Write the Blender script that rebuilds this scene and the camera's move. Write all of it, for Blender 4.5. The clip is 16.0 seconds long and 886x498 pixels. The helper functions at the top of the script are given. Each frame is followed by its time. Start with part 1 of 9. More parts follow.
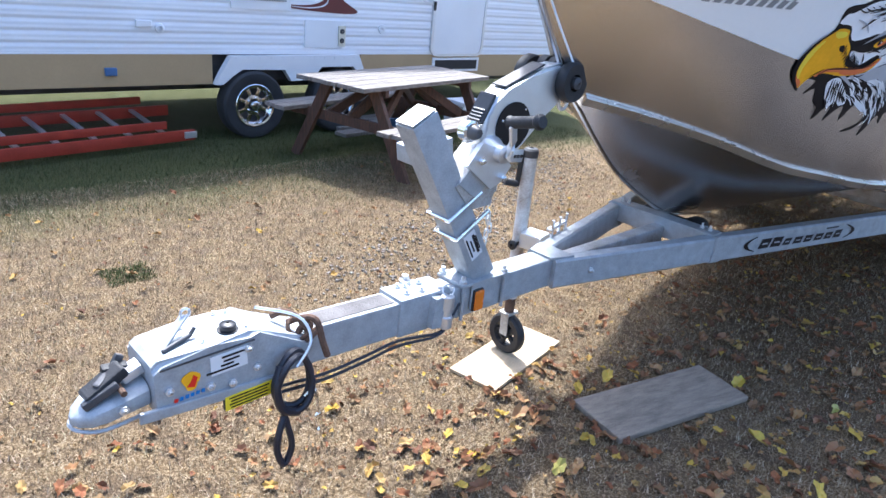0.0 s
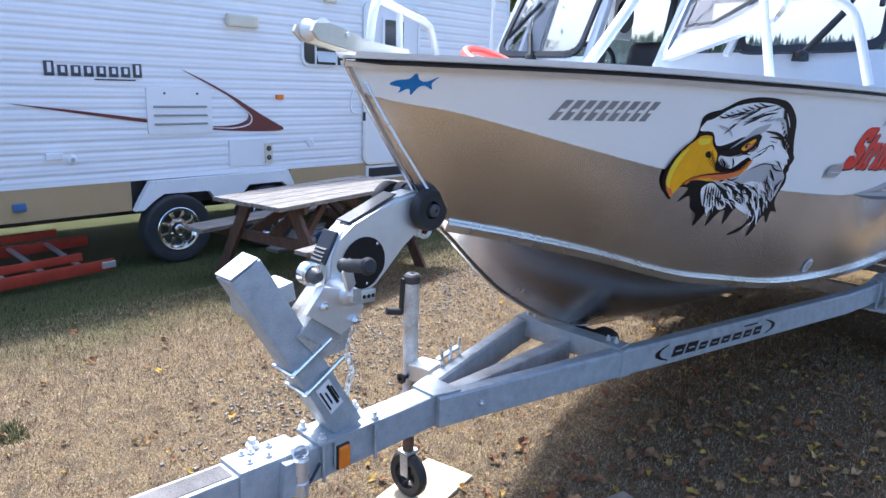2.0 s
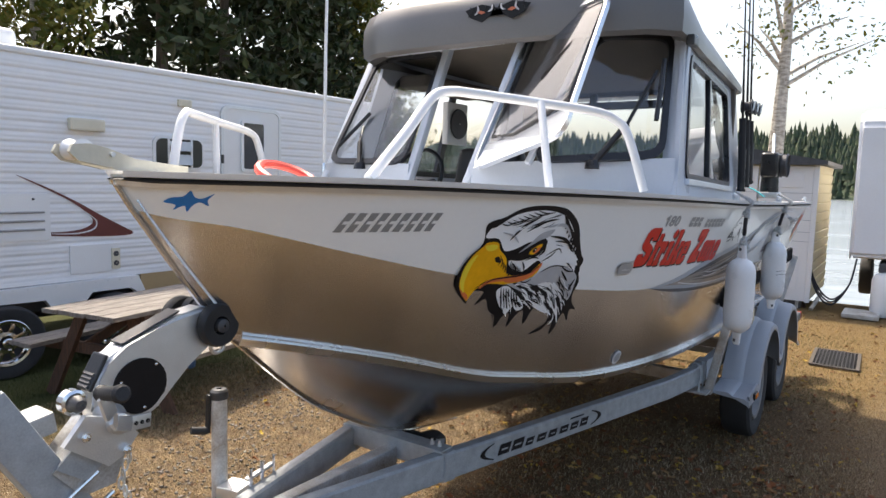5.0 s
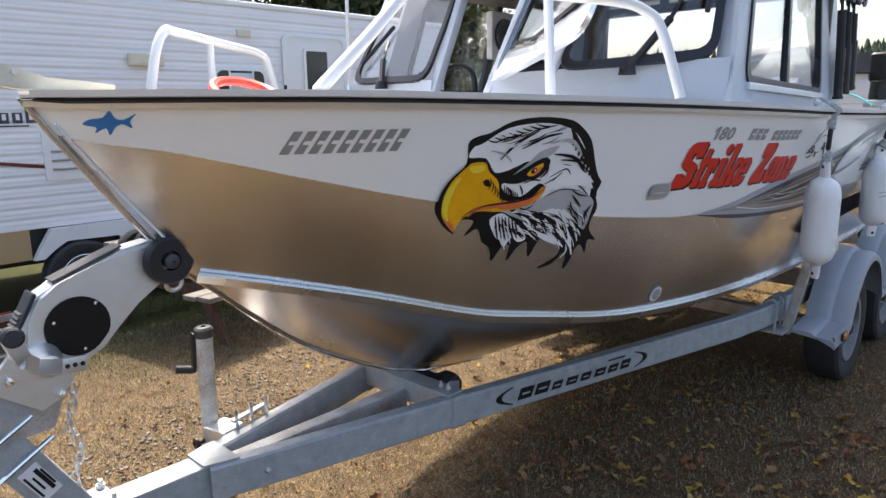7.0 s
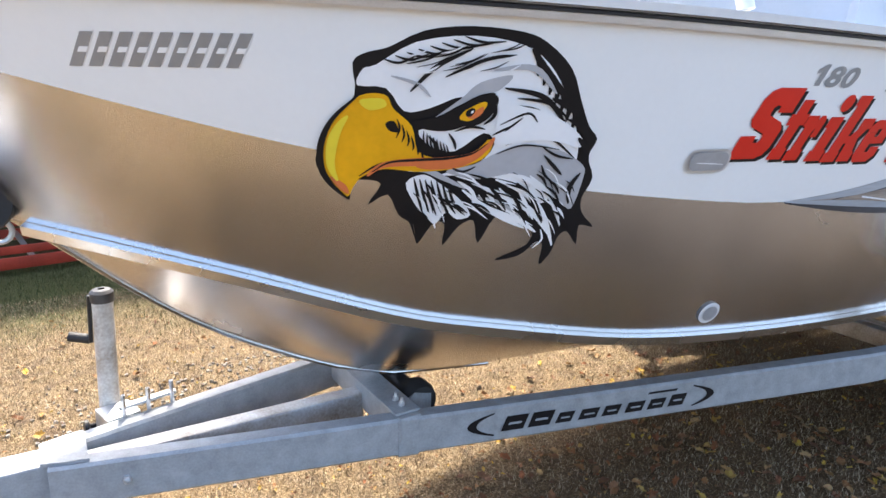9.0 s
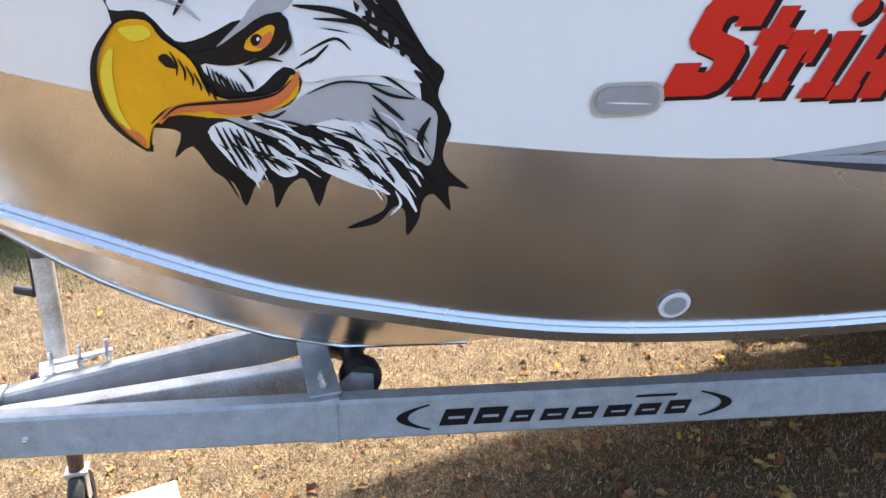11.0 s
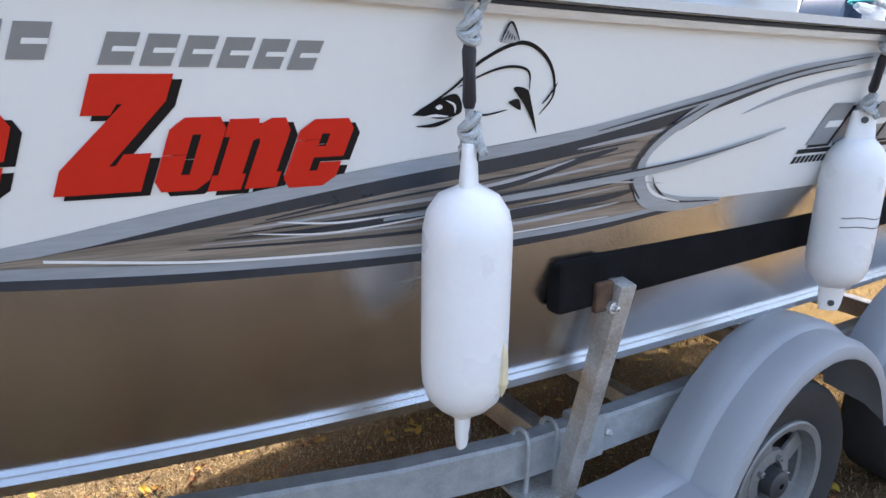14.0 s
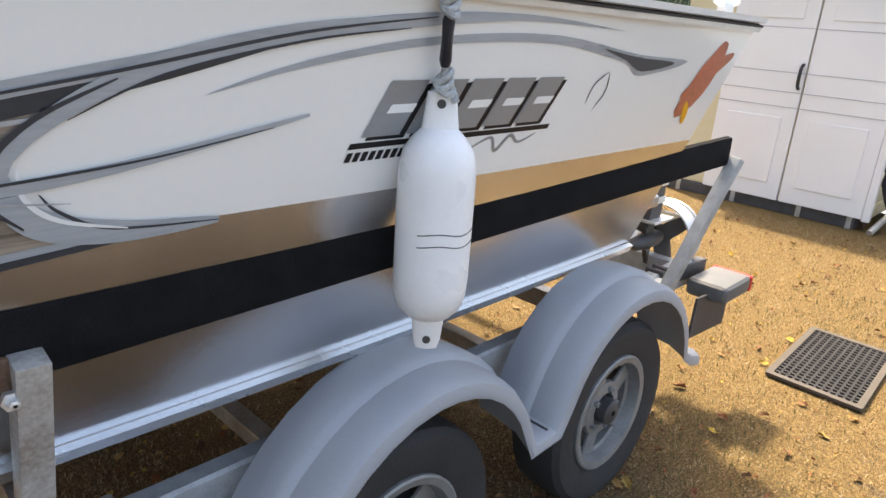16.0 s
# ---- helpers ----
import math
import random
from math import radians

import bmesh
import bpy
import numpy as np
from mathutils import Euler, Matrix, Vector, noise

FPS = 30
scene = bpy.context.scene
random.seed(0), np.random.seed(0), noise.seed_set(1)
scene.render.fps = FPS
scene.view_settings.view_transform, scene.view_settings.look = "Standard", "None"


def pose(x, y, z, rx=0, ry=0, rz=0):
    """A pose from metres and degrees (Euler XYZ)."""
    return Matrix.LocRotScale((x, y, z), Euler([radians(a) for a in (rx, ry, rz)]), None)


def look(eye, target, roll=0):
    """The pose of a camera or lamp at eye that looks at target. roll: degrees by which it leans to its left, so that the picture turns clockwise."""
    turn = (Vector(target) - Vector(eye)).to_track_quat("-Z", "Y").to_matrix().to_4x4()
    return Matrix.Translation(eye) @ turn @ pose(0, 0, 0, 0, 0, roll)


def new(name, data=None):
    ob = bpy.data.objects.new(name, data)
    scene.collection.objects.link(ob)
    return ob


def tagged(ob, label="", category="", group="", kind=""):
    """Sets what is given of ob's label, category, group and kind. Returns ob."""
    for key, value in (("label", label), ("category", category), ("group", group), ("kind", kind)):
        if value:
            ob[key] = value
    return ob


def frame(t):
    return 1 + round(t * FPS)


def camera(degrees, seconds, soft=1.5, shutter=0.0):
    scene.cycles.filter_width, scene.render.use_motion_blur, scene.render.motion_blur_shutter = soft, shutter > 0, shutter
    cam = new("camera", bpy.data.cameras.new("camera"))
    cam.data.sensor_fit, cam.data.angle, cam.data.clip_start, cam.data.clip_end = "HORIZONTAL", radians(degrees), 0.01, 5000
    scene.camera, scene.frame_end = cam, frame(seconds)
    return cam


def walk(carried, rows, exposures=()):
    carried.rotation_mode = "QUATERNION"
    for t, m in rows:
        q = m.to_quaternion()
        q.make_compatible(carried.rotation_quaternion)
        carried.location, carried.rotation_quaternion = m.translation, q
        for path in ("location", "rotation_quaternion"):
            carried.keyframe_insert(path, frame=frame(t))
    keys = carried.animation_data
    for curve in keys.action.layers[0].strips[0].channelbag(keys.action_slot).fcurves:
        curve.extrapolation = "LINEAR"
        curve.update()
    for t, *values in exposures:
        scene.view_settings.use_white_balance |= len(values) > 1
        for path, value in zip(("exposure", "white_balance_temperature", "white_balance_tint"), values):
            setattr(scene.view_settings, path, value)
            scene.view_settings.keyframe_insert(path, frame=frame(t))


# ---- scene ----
cam = camera(66.2, 16.0)
PATH = [
    (0, (-1.7, -1.514, 1.64), (-0.388, -0.199, 0.896), 6.0),
    (0.5, (-1.65, -1.509, 1.655), (-0.286, -0.226, 0.953), 5.6),
    (1, (-1.514, -1.542, 1.688), (-0.118, -0.241, 1.088), 6.8),
    (1.5, (-1.389, -1.575, 1.721), (-0.001, -0.231, 1.206), 4.8),
    (2, (-1.254, -1.608, 1.753), (0.153, -0.271, 1.27), 2.1),
    (2.5, (-1.14, -1.57, 1.771), (0.395, -0.347, 1.384), 1.8),
    (3, (-1.071, -1.535, 1.794), (0.481, -0.309, 1.494), 1.6),
    (3.5, (-1.036, -1.585, 1.803), (0.536, -0.376, 1.543), 1.5),
    (4, (-1.026, -1.698, 1.81), (0.56, -0.505, 1.568), 1.5),
    (4.5, (-1.051, -1.822, 1.823), (0.564, -0.66, 1.619), 1.2),
    (4.7, (-1.051, -1.841, 1.823), (0.585, -0.708, 1.622), 1.4),
    (6.8, (-0.658, -1.966, 1.784), (0.846, -0.693, 1.437), -0.3),
    (7, (-0.551, -1.982, 1.769), (0.871, -0.636, 1.359), -0.7),
    (7.5, (-0.309, -2.063, 1.757), (0.884, -0.514, 1.336), 3.1),
    (8, (-0.08, -2.033, 1.71), (0.973, -0.415, 1.188), -0.2),
    (8.2, (0.022, -2.002, 1.688), (1.15, -0.421, 1.208), 2.0),
    (10.3, (0.901, -1.818, 1.608), (1.581, -0.031, 1.022), -3.2),
    (10.5, (0.961, -1.814, 1.593), (1.599, -0.011, 1.009), -3.7),
    (11, (1.16, -1.892, 1.592), (1.705, -0.078, 0.952), -1.4),
    (11.5, (1.354, -1.911, 1.562), (2.021, -0.151, 0.887), -1.7),
    (12, (1.55, -1.893, 1.583), (2.355, -0.148, 1.03), 1.2),
    (12.5, (1.771, -1.929, 1.617), (2.534, -0.15, 1.114), -1.6),
    (13, (1.989, -2.005, 1.643), (2.827, -0.271, 1.106), 1.4),
    (13.5, (2.195, -2.035, 1.616), (3.095, -0.343, 1.042), -0.5),
    (14, (2.419, -2.023, 1.637), (3.429, -0.39, 1.075), 0.9),
    (14.5, (2.609, -2.135, 1.667), (3.619, -0.482, 1.17), 1.8),
    (15, (2.831, -2.212, 1.697), (3.96, -0.675, 1.094), 4.5),
    (15.5, (3.094, -2.136, 1.661), (4.405, -0.768, 1.019), 5.2),
    (16, (3.337, -2.004, 1.645), (4.711, -0.706, 0.991), 4.1),
]
EXPOSURES = [(0.0, 1.7, 5350, 10), (2.0, 1.55, 5300, 10), (3.5, 1.15, 6250, 10), (4.5, 1.1, 6850, 10), (7.0, 1.25, 6600, 10), (8.0, 1.8, 6400, 10), (10.5, 2.2, 6400, 10), (11.0, 2.15, 6250, 10), (12.2, 2.2, 6100, 10), (13.0, 2.15, 6400, 10), (14.5, 2.0, 7000, 10), (16.0, 1.9, 7600, 10)]
walk(cam, [(t, look(eye, target, roll)) for t, eye, target, roll in PATH], EXPOSURES)

SUN_DIR = Vector((0.28, 0.55, 1.0)).normalized()      # towards the sun
world = bpy.data.worlds.new("sky")
scene.world = world
world.use_nodes = True
_n = world.node_tree.nodes
_sky = _n.new("ShaderNodeTexSky")
_sky.sky_type = "NISHITA"
_sky.sun_disc = False
_sky.sun_elevation = math.asin(SUN_DIR.z)
_sky.sun_rotation = math.atan2(SUN_DIR.x, SUN_DIR.y)
_sky.air_density, _sky.dust_density, _sky.ozone_density = 1.0, 4.5, 1.0
_n["Background"].inputs["Strength"].default_value = 0.15
world.node_tree.links.new(_sky.outputs[0], _n["Background"].inputs["Color"])
_sun = bpy.data.lights.new("sun", "SUN")
_sun.energy, _sun.angle, _sun.color = 3.1, radians(3.5), (1.0, 0.92, 0.80)
new("sun", _sun).matrix_world = look(SUN_DIR * 30, (0, 0, 0))


# ---- materials ----
def material(name, color, rough=0.6, metal=0.0, var=0.12, scale=8.0, fine=120.0, bump=0.15, stretch=(1, 1, 1), second=None, spec=0.5, coat=0.0):
    """A surface with broad stains and fine grain, and relief from the grain."""
    m = bpy.data.materials.new(name)
    m.use_nodes = True
    t, b = m.node_tree, m.node_tree.nodes["Principled BSDF"]
    co = t.nodes.new("ShaderNodeTexCoord")
    mp = t.nodes.new("ShaderNodeMapping")
    mp.inputs["Scale"].default_value = stretch
    t.links.new(co.outputs["Object"], mp.inputs["Vector"])
    broad, grain = t.nodes.new("ShaderNodeTexNoise"), t.nodes.new("ShaderNodeTexNoise")
    for node, s, d in ((broad, scale, 5), (grain, fine, 3)):
        node.inputs["Scale"].default_value, node.inputs["Detail"].default_value = s, d
        t.links.new(mp.outputs[0], node.inputs["Vector"])
    ramp = t.nodes.new("ShaderNodeValToRGB")
    lo = [max(0, c * (1 - var)) for c in color] if second is None else second
    hi = [min(1, c * (1 + var)) for c in color]
    ramp.color_ramp.elements[0].color, ramp.color_ramp.elements[1].color = (*lo, 1), (*hi, 1)
    ramp.color_ramp.elements[0].position, ramp.color_ramp.elements[1].position = 0.3, 0.68
    add = t.nodes.new("ShaderNodeMix")
    add.data_type = "FLOAT"
    add.inputs[0].default_value = 0.35
    t.links.new(broad.outputs["Fac"], add.inputs[2])
    t.links.new(grain.outputs["Fac"], add.inputs[3])
    t.links.new(add.outputs[0], ramp.inputs["Fac"])
    t.links.new(ramp.outputs["Color"], b.inputs["Base Color"])
    r = t.nodes.new("ShaderNodeMapRange")
    r.inputs["To Min"].default_value, r.inputs["To Max"].default_value = max(0.02, rough - 0.1), min(1, rough + 0.1)
    t.links.new(broad.outputs["Fac"], r.inputs["Value"])
    t.links.new(r.outputs[0], b.inputs["Roughness"])
    if bump:
        bp = t.nodes.new("ShaderNodeBump")
        bp.inputs["Strength"].default_value, bp.inputs["Distance"].default_value = bump, 0.004
        t.links.new(grain.outputs["Fac"], bp.inputs["Height"])
        t.links.new(bp.outputs[0], b.inputs["Normal"])
    b.inputs["Metallic"].default_value = metal
    b.inputs["Specular IOR Level"].default_value = spec
    b.inputs["Coat Weight"].default_value = coat
    return m


def glass(name, tint=(0.92, 0.95, 0.96)):
    m = bpy.data.materials.new(name)
    m.use_nodes = True
    b = m.node_tree.nodes["Principled BSDF"]
    b.inputs["Base Color"].default_value = (*tint, 1)
    b.inputs["Roughness"].default_value = 0.02
    b.inputs["Transmission Weight"].default_value = 1.0
    b.inputs["IOR"].default_value = 1.6
    return m


ALU = material("bare_aluminium", (0.63, 0.63, 0.64), 0.22, 1.0, 0.15, 2.2, 220.0, 0.05, (1.5, 1, 0.7))
# polished bottom plate, the ground's brown reflection tinted into its colour
BOTTOM_ALU = material("ground_tinted_bottom_plate", (0.50, 0.465, 0.44), 0.25, 1.0, 0.12, 2.5, 160.0, 0.04)
BRIGHT_ALU = material("bright_aluminium", (0.86, 0.87, 0.88), 0.28, 1.0, 0.05, 4, 150, 0.04)
CAST = material("cast_aluminium", (0.72, 0.73, 0.74), 0.42, 0.85, 0.08, 14, 240, 0.25)
GALV = material("galvanised_steel", (0.37, 0.392, 0.41), 0.58, 0.3, 0.22, 22, 160, 0.12)
GALV_WORN = material("weathered_galvanised_steel", (0.5, 0.52, 0.53), 0.5, 0.6, 0.35, 9, 120, 0.2, second=(0.28, 0.24, 0.2))
HULL_WHITE = material("white_hull_paint", (0.87, 0.87, 0.86), 0.22, 0, 0.02, 2, 60, 0.02, coat=0.3)
WHITE = material("white_paint", (0.78, 0.79, 0.80), 0.35, 0, 0.04, 3, 80, 0.05)
CABIN = material("pale_grey_cabin_paint", (0.52, 0.56, 0.62), 0.32, 0, 0.04, 3, 80, 0.05)
VINYL = material("white_vinyl", (0.85, 0.85, 0.86), 0.3, 0, 0.04, 7, 90, 0.05)
BLACK = material("black_rubber", (0.018, 0.018, 0.02), 0.6, 0, 0.4, 9, 200, 0.3)
BLACK_GLOSS = material("black_plastic", (0.015, 0.015, 0.017), 0.3, 0, 0.3, 9, 100, 0.1)
CARPET = material("black_bunk_carpet", (0.012, 0.012, 0.013), 0.95, 0, 0.4, 14, 400, 0.9, spec=0.1)
TYRE = material("tyre_rubber", (0.028, 0.028, 0.03), 0.75, 0, 0.35, 10, 150, 0.5)
RIM = material("silver_wheel_steel", (0.25, 0.255, 0.26), 0.5, 0.4, 0.2, 20, 120, 0.1)
CHROME = material("polished_wheel_metal", (0.85, 0.85, 0.86), 0.15, 1.0, 0.05, 10, 60, 0.02)
RUST = material("rusty_steel", (0.115, 0.066, 0.042), 0.8, 0.2, 0.5, 30, 150, 0.6)
AMBER = material("amber_plastic", (0.75, 0.20, 0.02), 0.25, 0, 0.1, 30, 90, 0.1)
RED = material("red_plastic", (0.6, 0.03, 0.02), 0.3, 0, 0.1, 30, 90, 0.1)
RED_DECAL = material("red_vinyl_decal", (0.66, 0.028, 0.014), 0.35, 0, 0.05, 5, 60, 0.02, spec=0.22)
BLACK_DECAL = material("black_vinyl_decal", (0.012, 0.011, 0.012), 0.35, 0, 0.2, 5, 60, 0.02, spec=0.22)
GREY_DECAL = material("grey_vinyl_decal", (0.30, 0.31, 0.32), 0.35, 0.3, 0.08, 5, 60, 0.02)
SILVER_DECAL = material("silver_blue_vinyl_decal", (0.42, 0.465, 0.52), 0.3, 0.25, 0.18, 4, 60, 0.02, (0.3, 1, 3))
DARK_DECAL = material("slate_vinyl_decal", (0.055, 0.062, 0.076), 0.3, 0.2, 0.2, 4, 60, 0.02)
BROWN_DECAL = material("bronze_grey_vinyl_decal", (0.31, 0.27, 0.235), 0.3, 0.35, 0.6, 7, 60, 0.02, (0.2, 1, 7))
BLUE_DECAL = material("blue_vinyl_decal", (0.01, 0.17, 0.48), 0.3, 0, 0.1, 5, 60, 0.02)
YELLOW_DECAL = material("yellow_vinyl_decal", (0.85, 0.42, 0.01), 0.35, 0, 0.1, 12, 60, 0.02, spec=0.22)
LEMON_DECAL = material("lemon_vinyl_decal", (0.85, 0.66, 0.04), 0.35, 0, 0.05, 12, 60, 0.02)
WHITE_DECAL = material("white_vinyl_decal", (0.86, 0.86, 0.87), 0.35, 0, 0.03, 12, 60, 0.02, spec=0.22)
PALE_DECAL = material("pale_grey_vinyl_decal", (0.46, 0.46, 0.48), 0.35, 0, 0.08, 12, 60, 0.02)
CORAL_DECAL = material("coral_vinyl_decal", (0.72, 0.19, 0.06), 0.35, 0, 0.1, 12, 60, 0.02, spec=0.22)
ORANGE_DECAL = material("orange_brown_vinyl_decal", (0.48, 0.13, 0.06), 0.4, 0, 0.3, 12, 60, 0.02)
YELLOW_STICKER = material("yellow_sticker", (0.80, 0.62, 0.02), 0.4, 0, 0.06, 12, 60, 0.02)
WHITE_STICKER = material("white_sticker", (0.72, 0.72, 0.72), 0.4, 0, 0.05, 12, 60, 0.02)
RV_WHITE = material("white_ribbed_siding", (0.80, 0.81, 0.83), 0.4, 0, 0.04, 1.5, 40, 0.05)
RV_TAN = material("tan_siding", (0.42, 0.30, 0.16), 0.5, 0, 0.08, 2, 60, 0.05)
MAROON = material("maroon_decal", (0.12, 0.022, 0.02), 0.4, 0, 0.15, 4, 60, 0.02)
WOOD_GREY = material("weathered_grey_planks", (0.24, 0.22, 0.20), 0.85, 0, 0.3, 6, 60, 0.7, (1, 9, 9), second=(0.10, 0.08, 0.065))
WOOD_BROWN = material("brown_stained_timber", (0.105, 0.052, 0.032), 0.75, 0, 0.4, 6, 60, 0.5, (9, 9, 1.5), second=(0.04, 0.025, 0.017))
PLYWOOD = material("plywood", (0.52, 0.40, 0.25), 0.6, 0, 0.2, 5, 70, 0.3, (2, 8, 8))
PLANK = material("old_plank", (0.27, 0.215, 0.16), 0.85, 0, 0.3, 5, 60, 0.6, (2, 9, 9), second=(0.15, 0.12, 0.09))
LADDER_RED = material("orange_red_fibreglass", (0.31, 0.035, 0.017), 0.5, 0, 0.3, 6, 90, 0.15)
SHED_WHITE = material("white_resin_panel", (0.78, 0.77, 0.76), 0.55, 0, 0.04, 2, 90, 0.15)
SHED_CREAM = material("cream_resin_siding", (0.62, 0.55, 0.36), 0.6, 0, 0.08, 2, 60, 0.1)
DARK_GREY = material("dark_grey_metal", (0.07, 0.07, 0.075), 0.5, 0.3, 0.3, 12, 100, 0.2)
SEAT_BLACK = material("black_seat_vinyl", (0.02, 0.02, 0.022), 0.45, 0, 0.3, 8, 200, 0.3)
INTERIOR = material("cabin_lining", (0.17, 0.145, 0.12), 0.8, 0, 0.15, 4, 90, 0.1)
MOTOR_BLUE = material("dark_blue_grey_cowl", (0.05, 0.075, 0.12), 0.18, 0.3, 0.1, 5, 60, 0.02, coat=0.6)
ROPE = material("grey_rope", (0.45, 0.47, 0.48), 0.9, 0, 0.35, 60, 300, 0.8)
CABLE = material("black_cable", (0.015, 0.016, 0.025), 0.45, 0, 0.3, 20, 100, 0.1)
RING_RED = material("coral_red_hose", (0.75, 0.10, 0.07), 0.45, 0, 0.1, 20, 100, 0.05)
BLUE_PLASTIC = material("blue_plastic", (0.06, 0.14, 0.30), 0.4, 0, 0.2, 12, 60, 0.1)
GLASS = glass("clear_glass", (0.80, 0.83, 0.85))
HATCH_GLASS = glass("smoked_hatch_glass", (0.5, 0.52, 0.55))
TINTED = glass("smoked_glass", (0.82, 0.84, 0.86))
DARK_GLASS = material("dark_window_glass", (0.03, 0.032, 0.035), 0.06, 0, 0.2, 2, 30, 0, spec=0.8)


# ---- mesh helpers ----
def thing(name, label, category, at=(0, 0, 0), group="", kind=""):
    ob = new(name)
    ob.location = at
    return tagged(ob, label, category, group, kind)


def part(name, bm, mat, parent=None, label="", smooth=False):
    bmesh.ops.recalc_face_normals(bm, faces=bm.faces)
    me = bpy.data.meshes.new(name)
    bm.to_mesh(me)
    bm.free()
    if smooth:
        me.polygons.foreach_set("use_smooth", [True] * len(me.polygons))
        me.set_sharp_from_angle(angle=radians(35))
    me.materials.append(mat)
    ob = new(name, me)
    if parent is not None:
        ob.parent = parent
        q = parent
        off = Vector()
        while q is not None:
            off += q.location
            q = q.parent
        ob.data.transform(Matrix.Translation(-off))
    if label:
        ob["label"] = label
    return ob


def merge(*bms):
    out = bmesh.new()
    for bm in bms:
        me = bpy.data.meshes.new("tmp")
        bm.to_mesh(me)
        bm.free()
        out.from_mesh(me)
        bpy.data.meshes.remove(me)
    return out


def box(c, s, m=None, bevel=0.006, seg=2):
    """A box with rounded edges: centre, size, and a turn about its centre."""
    bm = bmesh.new()
    bmesh.ops.create_cube(bm, size=1)
    bmesh.ops.scale(bm, vec=s, verts=bm.verts)
    if bevel:
        bmesh.ops.bevel(bm, geom=bm.edges[:], offset=min(bevel, min(s) * 0.45), segments=seg, profile=0.6, affect="EDGES")
    if m is not None:
        bmesh.ops.transform(bm, matrix=m, verts=bm.verts)
    bmesh.ops.translate(bm, vec=c, verts=bm.verts)
    return bm


def turn(rx=0, ry=0, rz=0):
    return Euler([radians(a) for a in (rx, ry, rz)]).to_matrix().to_4x4()


def beam(a, b, w, h, bevel=0.006, up=(0, 0, 1)):
    """A rectangular bar from a to b: w across, h along up."""
    a, b = Vector(a), Vector(b)
    x = (b - a).normalized()
    z = Vector(up) - x * x.dot(Vector(up))
    z.normalize()
    y = z.cross(x)
    m = Matrix((x, y, z)).transposed().to_4x4()
    return box((a + b) / 2, ((b - a).length, w, h), m, bevel)


def tube(pts, r, n=10, closed=False, taper=None):
    """A round tube along points; r may shrink along taper."""
    pts = [Vector(p) for p in pts]
    bm = bmesh.new()
    rings = []
    k = len(pts)
    prev = None
    for i, p in enumerate(pts):
        a = pts[(i - 1) % k] if (i or closed) else pts[0]
        b = pts[(i + 1) % k] if (i < k - 1 or closed) else pts[-1]
        d = (b - a).normalized()
        u = prev - d * prev.dot(d) if prev is not None else (Vector((0, 0, 1)) if abs(d.z) < 0.9 else Vector((1, 0, 0))).cross(d)
        if u.length < 1e-6:
            u = Vector((1, 0, 0)).cross(d)
        u.normalize()
        v = d.cross(u)
        prev = u
        rr = r if taper is None else r * taper[i]
        rings.append([bm.verts.new(p + (u * math.cos(2 * math.pi * j / n) + v * math.sin(2 * math.pi * j / n)) * rr) for j in range(n)])
    for i in range(k if closed else k - 1):
        q, w = rings[i], rings[(i + 1) % k]
        for j in range(n):
            bm.faces.new((q[j], q[(j + 1) % n], w[(j + 1) % n], w[j]))
    if not closed:
        bm.faces.new(rings[0][::-1])
        bm.faces.new(rings[-1])
    return bm


def smooth_path(pts, n=6):
    """A rounded run through points."""
    pts = [Vector(p) for p in pts]
    out = []
    for i in range(len(pts) - 1):
        p0, p1, p2, p3 = pts[max(i - 1, 0)], pts[i], pts[i + 1], pts[min(i + 2, len(pts) - 1)]
        for j in range(n):
            t = j / n
            out.append(0.5 * ((2 * p1) + (p2 - p0) * t + (2 * p0 - 5 * p1 + 4 * p2 - p3) * t * t + (3 * p1 - p0 - 3 * p2 + p3) * t ** 3))
    return out + [pts[-1]]


def lathe(profile, n=24, axis="z", at=(0, 0, 0), ring=False):
    """A turned shape from (radius, height) pairs; ring: hollow in the middle, closed on itself."""
    bm = bmesh.new()
    rings = []
    for r, h in profile:
        ring = []
        for j in range(n):
            a = 2 * math.pi * j / n
            c, s = math.cos(a) * r, math.sin(a) * r
            v = {"z": (c, s, h), "y": (c, h, s), "x": (h, c, s)}[axis]
            ring.append(bm.verts.new(Vector(v) + Vector(at)))
        rings.append(ring)
    for q, w in zip(rings, rings[1:] + rings[:1] if ring else rings[1:]):
        for j in range(n):
            bm.faces.new((q[j], q[(j + 1) % n], w[(j + 1) % n], w[j]))
    if not ring:
        bm.faces.new(rings[0][::-1])
        bm.faces.new(rings[-1])
    return bm


def prism(outline, depth, axis="y", at=0.0):
    """A flat outline with thickness; axis y: outline is (x, z), axis x: (y, z), axis z: (x, y)."""
    bm = bmesh.new()

    def lay(p, d):
        return {"y": (p[0], at + d, p[1]), "x": (at + d, p[0], p[1]), "z": (p[0], p[1], at + d)}[axis]

    a = [bm.verts.new(lay(p, 0)) for p in outline]
    b = [bm.verts.new(lay(p, depth)) for p in outline]
    bm.faces.new(a)
    bm.faces.new(b[::-1])
    for i in range(len(a)):
        j = (i + 1) % len(a)
        bm.faces.new((a[i], b[i], b[j], a[j]))
    return bm


def rounded(x0, z0, x1, z1, r, n=5):
    """The outline of a rectangle with round corners."""
    out = []
    for cx, cz, a0 in ((x1 - r, z1 - r, 0), (x0 + r, z1 - r, 90), (x0 + r, z0 + r, 180), (x1 - r, z0 + r, 270)):
        for i in range(n + 1):
            a = radians(a0 + 90 * i / n)
            out.append((cx + r * math.cos(a), cz + r * math.sin(a)))
    return out


